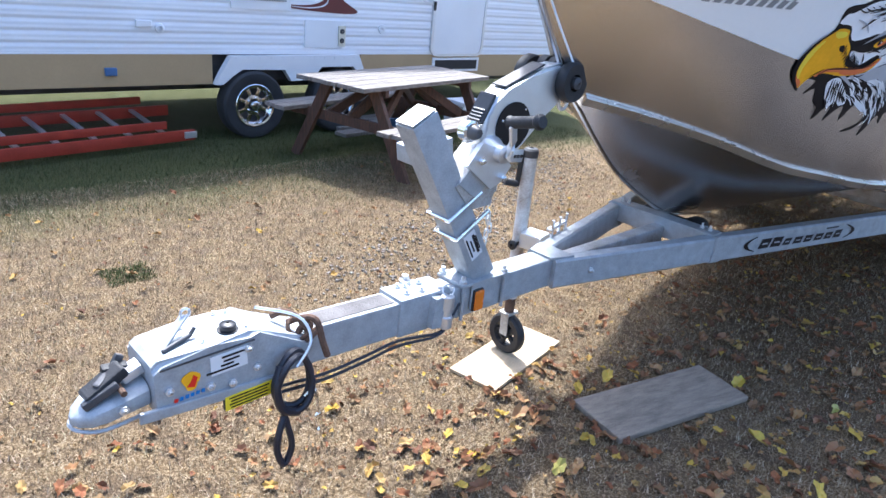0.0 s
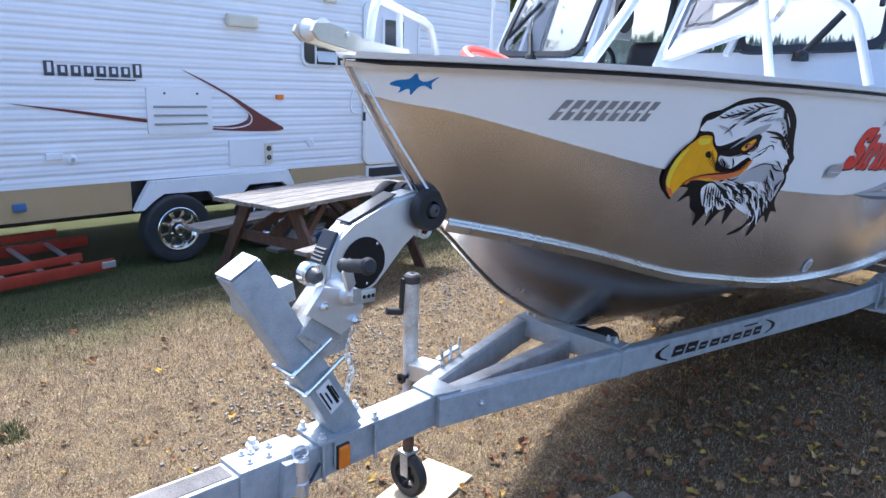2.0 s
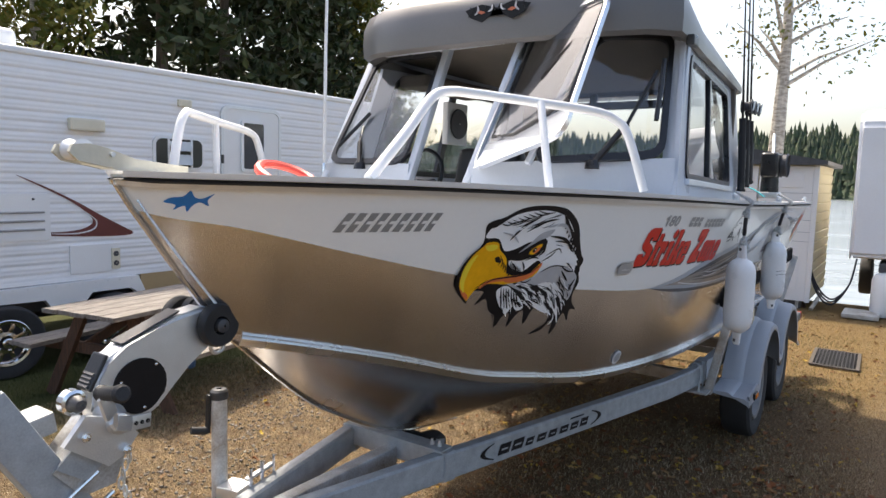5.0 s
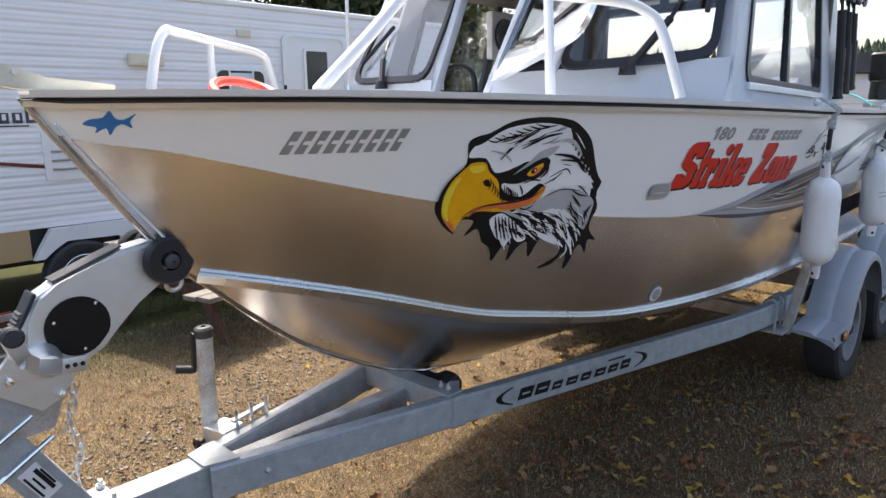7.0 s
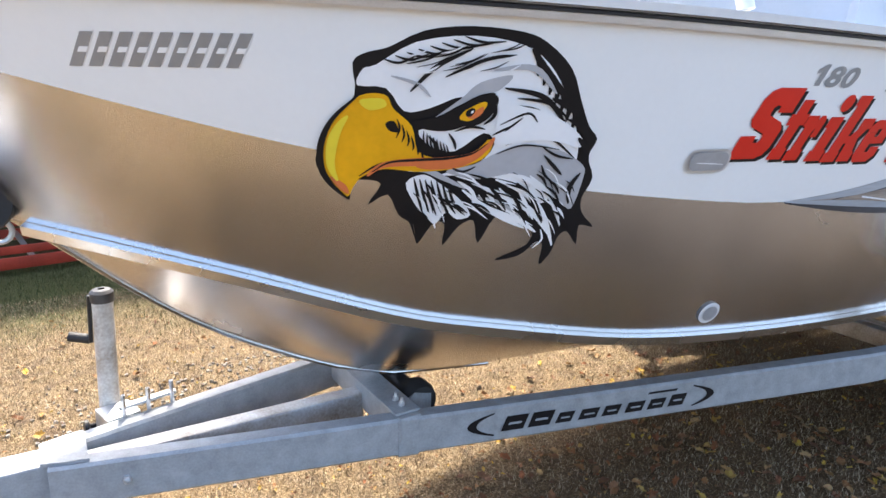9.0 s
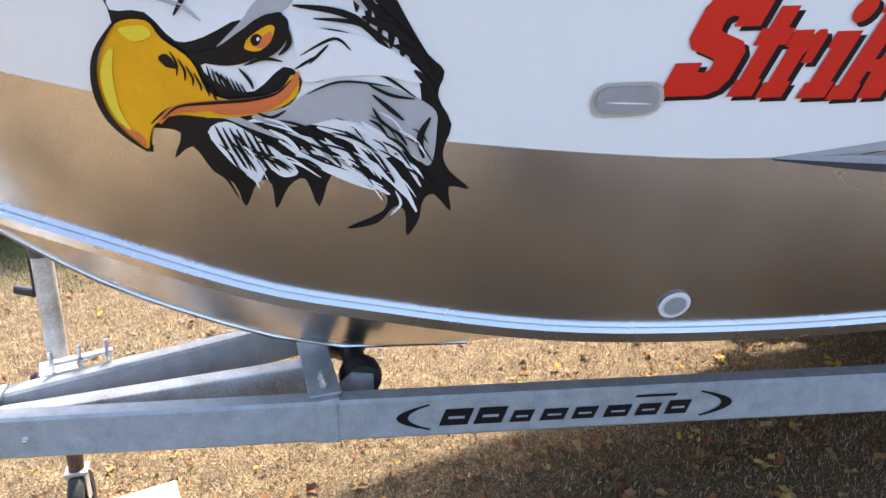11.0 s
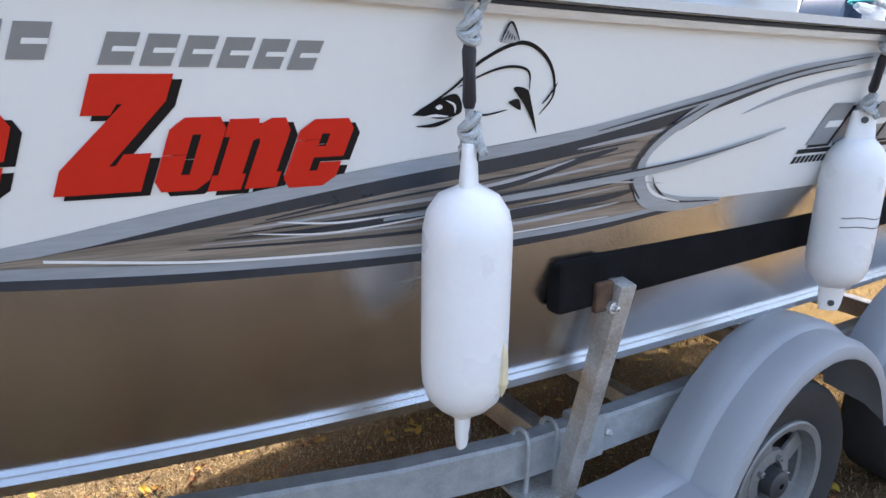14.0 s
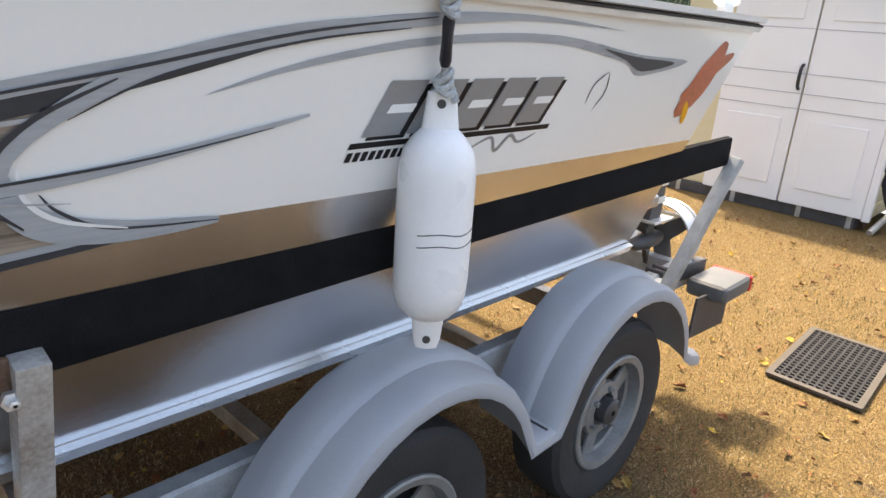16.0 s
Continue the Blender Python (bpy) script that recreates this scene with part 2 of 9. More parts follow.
def ring_frame(outer, inner, depth, axis="y", at=0.0):
    """A frame between two outlines of equal count, with thickness."""
    bm = bmesh.new()

    def lay(p, d):
        return {"y": (p[0], at + d, p[1]), "x": (at + d, p[0], p[1]), "z": (p[0], p[1], at + d)}[axis]

    rows = [[bm.verts.new(lay(p, d)) for p in o] for o, d in ((outer, 0), (outer, depth), (inner, depth), (inner, 0))]
    k = len(outer)
    for a, b in zip(rows, rows[1:] + rows[:1]):
        for i in range(k):
            bm.faces.new((a[i], a[(i + 1) % k], b[(i + 1) % k], b[i]))
    return bm


def interp(x, table):
    xs, ys = zip(*table)
    return float(np.interp(x, xs, ys))


def glide(x, table):
    """A smooth curve through (x, y) pairs."""
    xs = [p[0] for p in table]
    i = max(0, min(len(xs) - 2, int(np.searchsorted(xs, x)) - 1))
    p = [table[max(i - 1, 0)], table[i], table[i + 1], table[min(i + 2, len(xs) - 1)]]
    h = p[2][0] - p[1][0]
    t = min(1, max(0, (x - p[1][0]) / h))
    m1 = (p[2][1] - p[0][1]) / max(p[2][0] - p[0][0], 1e-6) * h
    m2 = (p[3][1] - p[1][1]) / max(p[3][0] - p[1][0], 1e-6) * h
    return (2 * t ** 3 - 3 * t * t + 1) * p[1][1] + (t ** 3 - 2 * t * t + t) * m1 + (3 * t * t - 2 * t ** 3) * p[2][1] + (t ** 3 - t * t) * m2


# ---- ground, lake and distance ----
def ground_material():
    m = bpy.data.materials.new("dry_grass_ground")
    m.use_nodes = True
    t, b = m.node_tree, m.node_tree.nodes["Principled BSDF"]
    co = t.nodes.new("ShaderNodeTexCoord")

    def noise_at(s, d, rough=0.6):
        n = t.nodes.new("ShaderNodeTexNoise")
        n.inputs["Scale"].default_value, n.inputs["Detail"].default_value, n.inputs["Roughness"].default_value = s, d, rough
        t.links.new(co.outputs["Object"], n.inputs["Vector"])
        return n

    def ramp(src, stops):
        r = t.nodes.new("ShaderNodeValToRGB")
        r.color_ramp.elements[0].position, r.color_ramp.elements[0].color = stops[0][0], (*stops[0][1], 1)
        r.color_ramp.elements[1].position, r.color_ramp.elements[1].color = stops[-1][0], (*stops[-1][1], 1)
        for p, c in stops[1:-1]:
            r.color_ramp.elements.new(p).color = (*c, 1)
        t.links.new(src, r.inputs["Fac"])
        return r

    def mix(fac, a, c):
        x = t.nodes.new("ShaderNodeMix")
        x.data_type = "RGBA"
        t.links.new(fac, x.inputs[0])
        t.links.new(a, x.inputs[6])
        t.links.new(c, x.inputs[7])
        return x.outputs[2]

    fine, mid, wide = noise_at(90, 6, 0.75), noise_at(9, 5), noise_at(0.9, 4)
    straw = ramp(fine.outputs["Fac"], [(0.30, (0.042, 0.025, 0.012)), (0.50, (0.175, 0.119, 0.062)), (0.66, (0.46, 0.36, 0.225))])
    soil = ramp(fine.outputs["Fac"], [(0.32, (0.030, 0.020, 0.012)), (0.7, (0.195, 0.140, 0.092))])
    green = ramp(fine.outputs["Fac"], [(0.3, (0.02, 0.028, 0.009)), (0.7, (0.125, 0.125, 0.05))])
    patch = ramp(mid.outputs["Fac"], [(0.42, (0, 0, 0)), (0.68, (1, 1, 1))])
    base = mix(patch.outputs[0], straw.outputs[0], soil.outputs[0])
    # greener turf along the far side, beside the caravan
    sep = t.nodes.new("ShaderNodeSeparateXYZ")
    t.links.new(co.outputs["Object"], sep.inputs[0])
    jag = t.nodes.new("ShaderNodeMath")
    jag.operation = "MULTIPLY_ADD"
    jag.inputs[1].default_value = 2.2
    t.links.new(wide.outputs["Fac"], jag.inputs[0])
    t.links.new(sep.outputs["Y"], jag.inputs[2])
    strip_ = t.nodes.new("ShaderNodeMapRange")
    strip_.inputs["From Min"].default_value, strip_.inputs["From Max"].default_value = 3.6, 4.7
    t.links.new(jag.outputs[0], strip_.inputs["Value"])
    base = mix(strip_.outputs[0], base, green.outputs[0])

    def blob(x, y, rx, ry, ragged):
        """A ragged patch: one inside, nought outside."""
        mp = t.nodes.new("ShaderNodeMapping")
        mp.vector_type = "TEXTURE"
        mp.inputs["Location"].default_value, mp.inputs["Scale"].default_value = (x, y, 0), (rx, ry, 1000)
        t.links.new(co.outputs["Object"], mp.inputs["Vector"])
        d = t.nodes.new("ShaderNodeVectorMath")
        d.operation = "LENGTH"
        t.links.new(mp.outputs[0], d.inputs[0])
        a = t.nodes.new("ShaderNodeMath")
        a.operation = "MULTIPLY_ADD"
        a.inputs[1].default_value = ragged
        t.links.new(mid.outputs["Fac"], a.inputs[0])
        t.links.new(d.outputs["Value"], a.inputs[2])
        r = t.nodes.new("ShaderNodeMapRange")
        r.inputs["From Min"].default_value, r.inputs["From Max"].default_value = 0.75 + ragged / 2, 1.15 + ragged / 2
        r.inputs["To Min"].default_value, r.inputs["To Max"].default_value = 1, 0
        t.links.new(a.outputs[0], r.inputs["Value"])
        return r.outputs[0]

    # bare trodden earth with leaf mould round the parked trailer, darkened for the boat's shade; golden straw towards
    # the shed
    shaded_mould = ramp(fine.outputs["Fac"], [(0.30, (0.026, 0.016, 0.008)), (0.52, (0.128, 0.082, 0.043)), (0.74, (0.32, 0.22, 0.120))])
    gold = ramp(fine.outputs["Fac"], [(0.30, (0.042, 0.023, 0.008)), (0.50, (0.155, 0.102, 0.042)), (0.72, (0.335, 0.235, 0.105))])
    base = mix(blob(8.2, -0.4, 3.4, 3.6, 0.8), base, gold.outputs[0])
    base = mix(blob(3.6, -0.65, 2.2, 1.15, 0.9), base, shaded_mould.outputs[0])
    # unseen grey ground added on the port side, dark to dull the hull's reflection
    unseen_grey = ramp(fine.outputs["Fac"], [(0.30, (0.023, 0.019, 0.017)), (0.50, (0.072, 0.062, 0.053)), (0.72, (0.16, 0.14, 0.118))])
    edge = t.nodes.new("ShaderNodeMath")
    edge.operation = "MULTIPLY_ADD"
    edge.inputs[1].default_value = 1.2
    t.links.new(mid.outputs["Fac"], edge.inputs[0])
    t.links.new(sep.outputs["Y"], edge.inputs[2])
    unseen_mask = t.nodes.new("ShaderNodeMapRange")
    unseen_mask.inputs["From Min"].default_value, unseen_mask.inputs["From Max"].default_value = -1.7, -1.1
    unseen_mask.inputs["To Min"].default_value, unseen_mask.inputs["To Max"].default_value = 1, 0
    t.links.new(edge.outputs[0], unseen_mask.inputs["Value"])
    base = mix(unseen_mask.outputs[0], base, unseen_grey.outputs[0])
    t.links.new(base, b.inputs["Base Color"])
    b.inputs["Roughness"].default_value = 0.95
    b.inputs["Specular IOR Level"].default_value = 0.15
    bp = t.nodes.new("ShaderNodeBump")
    bp.inputs["Strength"].default_value, bp.inputs["Distance"].default_value = 0.8, 0.02
    t.links.new(fine.outputs["Fac"], bp.inputs["Height"])
    t.links.new(bp.outputs[0], b.inputs["Normal"])
    return m


GROUND = ground_material()


def ground_height(x, y):
    """The yard is nearly level and drops to the lake past the shed."""
    z = 0.012 * noise.noise((x * 0.7, y * 0.7, 0))
    z -= 0.07 * max(0.0, min(1.0, (y - 3.2) / 1.2))
    if x > 11.5:
        z -= min(1.6, (x - 11.5) * 0.30)
    return z


def build_ground():
    bm = bmesh.new()
    xs = [-900, -200, -60, -25, -12, -8] + [-6 + 0.4 * i for i in range(52)] + [15, 15.6, 16.2, 17.0, 60]
    ys = [-900, -200, -60, -25, -12, -8] + [-6 + 0.4 * i for i in range(36)] + [9, 12, 20, 60, 200, 900]
    rows = [[bm.verts.new((x, y, ground_height(x, y))) for y in ys] for x in xs]
    for a, b in zip(rows, rows[1:]):
        for j in range(len(ys) - 1):
            bm.faces.new((a[j], b[j], b[j + 1], a[j + 1]))
    ob = part("ground", bm, GROUND, None, smooth=True)
    tagged(ob, "dry straw-coloured lawn with bare patches and fallen leaves", "ground", kind="structure")


build_ground()

WATER = material("lake_water", (0.22, 0.25, 0.27), 0.22, 0, 0.2, 0.5, 3.0, 0.4, (1, 0.4, 1))
_bm = bmesh.new()
_v = [_bm.verts.new(p) for p in ((14.2, -700, -1.15), (900, -700, -1.15), (900, 700, -1.15), (14.2, 700, -1.15))]
_bm.faces.new(_v)
tagged(part("water", _bm, WATER), "bright rippled lake water beyond the shed", "water", kind="structure")


# ---- hull shape ----
def side_y(x, z):
    """The port side of the hull (negative y) at a length and height."""
    e, h = math.exp(-x / 0.9), z - 1.5
    return min(0.0, -1.1009 + 0.0114 * x + 1.3517 * e + 0.1707 * x * e - 0.1445 * h - 0.6757 * h * e - 0.0342 * h * x)


SHEER = [(-0.01, 1.812), (0.6, 1.806), (1.2, 1.79), (1.7, 1.776), (2.5, 1.75), (3.2, 1.727), (4.0, 1.712), (5.8, 1.69)]
LOW = [(-0.01, 1.80), (0.06, 1.715), (0.18, 1.55), (0.37, 1.295), (0.55, 1.255), (0.83, 1.18), (1.18, 1.07), (1.4, 1.028), (1.77, 0.965),
       (2.15, 0.935), (2.7, 0.91), (3.25, 0.895), (4.0, 0.885), (5.7, 0.87)]
KEEL = [(0.37, 1.285), (0.45, 1.225), (0.6, 1.09), (0.77, 0.955), (0.95, 0.845), (1.2, 0.72), (1.4, 0.652), (1.8, 0.60), (2.5, 0.585), (5.7, 0.58)]
PAINT = [(-0.01, 1.80), (0.06, 1.713), (0.3, 1.655), (0.6, 1.57), (0.9, 1.493), (1.2, 1.435), (1.55, 1.383), (1.95, 1.34), (2.12, 1.332), (3.0, 1.312), (3.88, 1.296), (5.7, 1.283)]
STERN = 5.72


def sheer(x):
    return glide(x, SHEER)


def low(x):
    return interp(x, LOW) if x < 0.37 else glide(x, LOW[3:])


def keel(x):
    return glide(x, KEEL)


def paint_line(x):
    return max(low(x), glide(x, PAINT))


def on_side(x, z, out=0.0):
    """A point on the port side, out metres off the plate."""
    y = side_y(x, z)
    d = 0.01
    n = Vector(((side_y(x + d, z) - side_y(x - d, z)) / (2 * d), -1, (side_y(x, z + d) - side_y(x, z - d)) / (2 * d)))
    return Vector((x, y, z)) + n.normalized() * out


def side_sheet(lower, upper, x0, x1, mirror=1, nx=70, nz=8):
    bm = bmesh.new()
    rows = []
    for i in range(nx + 1):
        x = x0 + (x1 - x0) * (i / nx) ** 1.4
        a, b = lower(x), upper(x)
        rows.append([])
        for j in range(nz + 1):
            z = a + (b - a) * j / nz
            xx = x - max(0, (x - 5.2) / 0.52) * 0.10 * (1.7 - z) / 0.8
            p = Vector((xx, side_y(x, z) * mirror, z))
            rows[-1].append(bm.verts.new(p))
    for a, b in zip(rows, rows[1:]):
        for j in range(nz):
            bm.faces.new((a[j], b[j], b[j + 1], a[j + 1]))
    bmesh.ops.remove_doubles(bm, verts=bm.verts, dist=0.0005)
    return bm


def strip(z0, z1, o0, o1, x0, x1, n=60, mirror=1, flat=False, top=None):
    """A bar that follows the side: heights z0(x) to z1(x), from o0 to o1 off the plate."""
    bm = bmesh.new()
    rows = []
    for i in range(n + 1):
        x = x0 + (x1 - x0) * i / n
        row = []
        for z, o in ((z0(x), o0), (z0(x), o1), (z1(x), o1 if top is None else top), (z1(x), o0)):
            p = on_side(x, z, o)
            if flat:
                p.z = z
                p.y = min(p.y, 0.0)
            p.y *= mirror
            row.append(bm.verts.new(p))
        rows.append(row)
    for a, b in zip(rows, rows[1:]):
        for j in range(4):
            bm.faces.new((a[j], b[j], b[(j + 1) % 4], a[(j + 1) % 4]))
    bm.faces.new(rows[0])
    bm.faces.new(rows[-1][::-1])
    return bm


def build_hull():
    boat = thing("motor_boat", "white and bare aluminium cabin motor boat on a trailer", "boat")
    for s, side in ((1, "port"), (-1, "starboard")):
        part("side_plate", side_sheet(low, paint_line, 0.0, STERN, s), ALU, boat, "bare brushed aluminium side plate", True)
        part("painted_side", side_sheet(paint_line, sheer, -0.005, STERN, s), HULL_WHITE, boat, "glossy white painted upper side", True)
        # bottom plate from chine to keel
        bm = bmesh.new()
        rows = []
        for i in range(61):
            x = 0.37 + (STERN - 0.1 - 0.37) * (i / 60) ** 1.4
            zc, zk = low(x), min(keel(x), low(x) - 0.001)
            yc = side_y(x, zc) * s
            rows.append([])
            for j in range(7):
                u = j / 6
                bulge = 0.02 * u * (1 - u) * math.exp(-(x - 0.3) / 0.9)
                rows[-1].append(bm.verts.new((x, yc * (1 - u) * (1 + 0.5 * bulge), zc + (zk - zc) * u - bulge * 0.3)))
        for a, b in zip(rows, rows[1:]):
            for j in range(6):
                bm.faces.new((a[j], b[j], b[j + 1], a[j + 1]))
        bmesh.ops.remove_doubles(bm, verts=bm.verts, dist=0.0005)
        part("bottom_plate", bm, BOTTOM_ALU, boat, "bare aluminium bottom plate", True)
        part("spray_rail", strip(lambda x: low(x) - 0.030, lambda x: low(x) - 0.002, -0.004, 0.015, 0.40, STERN - 0.1, 70, s, False, 0.019), BRIGHT_ALU, boat, "bright aluminium spray rail along the chine", True)
        part("rub_rail", strip(lambda x: sheer(x) - 0.030, lambda x: sheer(x) - 0.016, -0.004, 0.016, 0.0, STERN, 70, s), CAST, boat, "aluminium rub rail lip", True)
        part("rub_insert", strip(lambda x: sheer(x) - 0.0145, lambda x: sheer(x) - 0.009, -0.004, 0.0185, 0.0, STERN, 70, s), BLACK, boat, "black rubber rub rail insert", True)
        part("gunwale", strip(lambda x: sheer(x) - 0.007, lambda x: sheer(x) + 0.010, -0.09, 0.022, 0.02, STERN, 70, s, True), WHITE, boat, "white gunwale cap", True)
    # transom and decks
    bm = bmesh.new()
    zt, zc = sheer(STERN), low(STERN)
    ya, yc = side_y(STERN, zt), side_y(STERN, zc)
    bm.faces.new([bm.verts.new(p) for p in ((STERN - 0.005, ya, zt), (STERN - 0.105, yc, zc), (STERN - 0.11, 0, keel(5.6)), (STERN - 0.105, -yc, zc), (STERN - 0.005, -ya, zt))])
    part("transom", bm, ALU, boat, "bare aluminium transom plate")
    bm = bmesh.new()
    rows = []
    for i in range(31):
        x = 0.02 + (1.95 - 0.02) * i / 30
        y = side_y(x, sheer(x)) + 0.07
        rows.append([bm.verts.new((x, min(y, 0) * (1 - 2 * j / 6), sheer(x) - 0.045)) for j in range(7)])
    for a, b in zip(rows, rows[1:]):
        for j in range(6):
            bm.faces.new((a[j], b[j], b[j + 1], a[j + 1]))
    part("foredeck", bm, WHITE, boat, "white foredeck", True)
    bm = box((3.85, 0, 1.13), (3.2, 1.40, 0.03))
    part("cabin_floor", bm, DARK_GREY, boat)
    return boat


boat = build_hull()


# ---- trailer ----
def rail_point(x, s=1):
    y = interp(x, [(0.38, -0.045), (3.1, -0.70), (3.45, -0.755), (3.8, -0.765), (6.4, -0.765)])
    return Vector((x, y * s, interp(x, [(0.38, 0.583), (1.3, 0.583), (3.4, 0.575), (6.4, 0.585)])))


def bar_along(pts, w, h):
    """A rectangular bar that bends through points, upright in section."""
    bm = bmesh.new()
    rows = []
    for i, p in enumerate(pts):
        d = (pts[min(i + 1, len(pts) - 1)] - pts[max(i - 1, 0)]).normalized()
        n = Vector((-d.y, d.x, 0)).normalized()
        b = 0.008
        prof = ((-w / 2 + b, -h / 2), (w / 2 - b, -h / 2), (w / 2, -h / 2 + b), (w / 2, h / 2 - b), (w / 2 - b, h / 2), (-w / 2 + b, h / 2), (-w / 2, h / 2 - b), (-w / 2, -h / 2 + b))
        rows.append([bm.verts.new(p + n * u + Vector((0, 0, v))) for u, v in prof])
    for a, b in zip(rows, rows[1:]):
        for j in range(8):
            bm.faces.new((a[j], b[j], b[(j + 1) % 8], a[(j + 1) % 8]))
    bm.faces.new(rows[0])
    bm.faces.new(rows[-1][::-1])
    return bm


def wheel(name, c, r, width, rim_mat, parent, holes=8, out=-1, rim_r=None):
    """A wheel with axle along y: tyre, dished rim with openings, hub and nuts."""
    rr = rim_r or r * 0.58
    w = width / 2
    prof = [(rr, -w * 0.75), (r * 0.78, -w * 0.98), (r * 0.93, -w * 0.95), (r * 0.985, -w * 0.78), (r, -w * 0.5), (r, w * 0.5), (r * 0.985, w * 0.78), (r * 0.93, w * 0.95), (r * 0.78, w * 0.98), (rr, w * 0.75)]
    wh = new(name)
    wh.location = Vector(c) - parent.location
    wh.parent = parent
    bm = lathe(prof, 40, "y", c, True)
    part("tyre", bm, TYRE, wh, "worn black tyre", True)
    cx, cy, cz = c
    o = out * w
    prof = [(rr * 1.03, cy + o * 0.86), (rr * 1.0, cy + o * 0.90), (rr * 0.90, cy + o * 0.86), (rr * 0.86, cy + o * 0.45), (rr * 0.80, cy + o * 0.40)]
    part("rim", merge(lathe([(a, b - cy) for a, b in prof] + [(rr * 0.8, o * 0.1), (rr * 1.02, o * 0.1)], 36, "y", c)), rim_mat, wh, "", True)
    # the disc between the openings is spokes of plate
    for k in range(holes):
        a = 2 * math.pi * (k + 0.5) / holes
        mid = Vector((cx + math.cos(a) * rr * 0.62, cy + o * 0.42, cz + math.sin(a) * rr * 0.62))
        part("spoke", box(mid, (rr * 0.46, abs(o) * 0.12, rr * (1.5 / holes + 0.02)), turn(0, -math.degrees(a), 0), 0.005), rim_mat, wh, "", True)
    part("wheel_disc", lathe([(rr * 0.50, o * 0.36), (rr * 0.48, o * 0.50), (rr * 0.30, o * 0.55), (rr * 0.28, o * 0.3)], 28, "y", c), rim_mat, wh, "", True)
    part("hub", lathe([(rr * 0.22, o * 0.3), (rr * 0.22, o * 0.85), (rr * 0.17, o * 0.92), (rr * 0.05, o * 0.93)], 20, "y", c), DARK_GREY if rim_mat is RIM else rim_mat, wh, "", True)
    for k in range(5):
        a = 2 * math.pi * k / 5
        part("wheel_nut", lathe([(0.011, o * 0.5), (0.011, o * 0.66), (0.006, o * 0.68)], 6, "y", (cx + math.cos(a) * rr * 0.36, cy, cz + math.sin(a) * rr * 0.36)), rim_mat, wh)
    part("rim_back", lathe([(rr * 0.99, o * 0.05), (rr * 0.99, -o * 0.02), (0.02, -o * 0.03)], 28, "y", c), DARK_GREY, wh)
    return wh


WHEEL_R, HUB_Z = 0.35, 0.338
HUBS = (4.30, 5.32)


def build_trailer():
    tr = thing("boat_trailer", "galvanised steel tandem-axle boat trailer standing on dry grass", "trailer")
    for s in (1, -1):
        xs = [0.38, 1.0, 1.3, 2.0, 2.6, 3.0, 3.1, 3.2, 3.3, 3.4, 3.5, 3.6, 3.8, 4.6, 5.4, 6.3]
        part("side_rail", bar_along([rail_point(x, s) for x in xs], 0.062, 0.122), GALV, tr, "", True)
        p = rail_point(1.28, s)
        q = rail_point(1.34, s)
        part("rail_sleeve", bar_along([p, q], 0.070, 0.130), GALV, tr)
    part("tongue", beam((-0.24, 0, 0.585), (0.44, 0, 0.584), 0.10, 0.118), GALV, tr)
    part("inner_tongue", beam((0.44, 0, 0.572), (1.28, 0, 0.572), 0.062, 0.09), GALV_WORN, tr)
    part("folding_tongue", beam((-1.0, 0, 0.612), (-0.26, 0, 0.592), 0.10, 0.118), GALV, tr)
    part("cross_member", beam((1.31, -0.30, 0.605), (1.31, 0.30, 0.605), 0.07, 0.09), GALV, tr)
    part("tongue_gusset", prism([(0.36, -0.055), (0.42, -0.075), (0.47, -0.085), (0.47, 0.085), (0.42, 0.075), (0.36, 0.055)], 0.008, "z", 0.645), GALV, tr)
    for x in (3.62, 4.8, 5.6):
        y = rail_point(x).y
        part("cross_member", beam((x, y, 0.53), (x, -y, 0.53), 0.06, 0.08), GALV_WORN, tr)
    for x in HUBS:
        part("axle", beam((x, -0.80, HUB_Z), (x, 0.80, HUB_Z), 0.06, 0.06), GALV_WORN, tr)
        for s in (1, -1):
            wheel("wheel", (x, -0.925 * s, HUB_Z), WHEEL_R, 0.21, RIM, tr, 5, -s, 0.213)
    # keel roller on the cross member
    part("keel_roller", lathe([(0.02, -0.165), (0.052, -0.16), (0.062, -0.135), (0.062, -0.10), (0.035, -0.05), (0.035, 0.05), (0.062, 0.10), (0.062, 0.135), (0.052, 0.16), (0.02, 0.165)], 18, "y", (1.43, 0, 0.605)), BLACK, tr, "black rubber keel roller", True)
    return tr


trailer = build_trailer()


# ---- trailer fittings ----
def bolt(at, axis="z", r=0.011, h=0.012):
    return lathe([(r, 0), (r, h), (r * 0.55, h), (r * 0.5, h * 2.1), (r * 0.2, h * 2.2)], 6, axis, at)


def fender_path():
    pts = [(3.58, 0.475), (3.72, 0.478), (3.84, 0.49)]
    for k in range(15):
        a = radians(163 - 140 * k / 14)
        pts.append((4.36 + (0.50 if k < 7 else 0.44) * math.cos(a), 0.395 + 0.46 * math.sin(a) ** (1.3 if k < 7 else 1)))
    pts += [(4.785, 0.515), (4.84, 0.520)]
    for k in range(15):
        a = radians(158 - 148 * k / 14)
        pts.append((5.30 + 0.465 * math.cos(a), 0.41 + 0.455 * math.sin(a)))
    return pts + [(5.79, 0.475), (5.86, 0.455)]


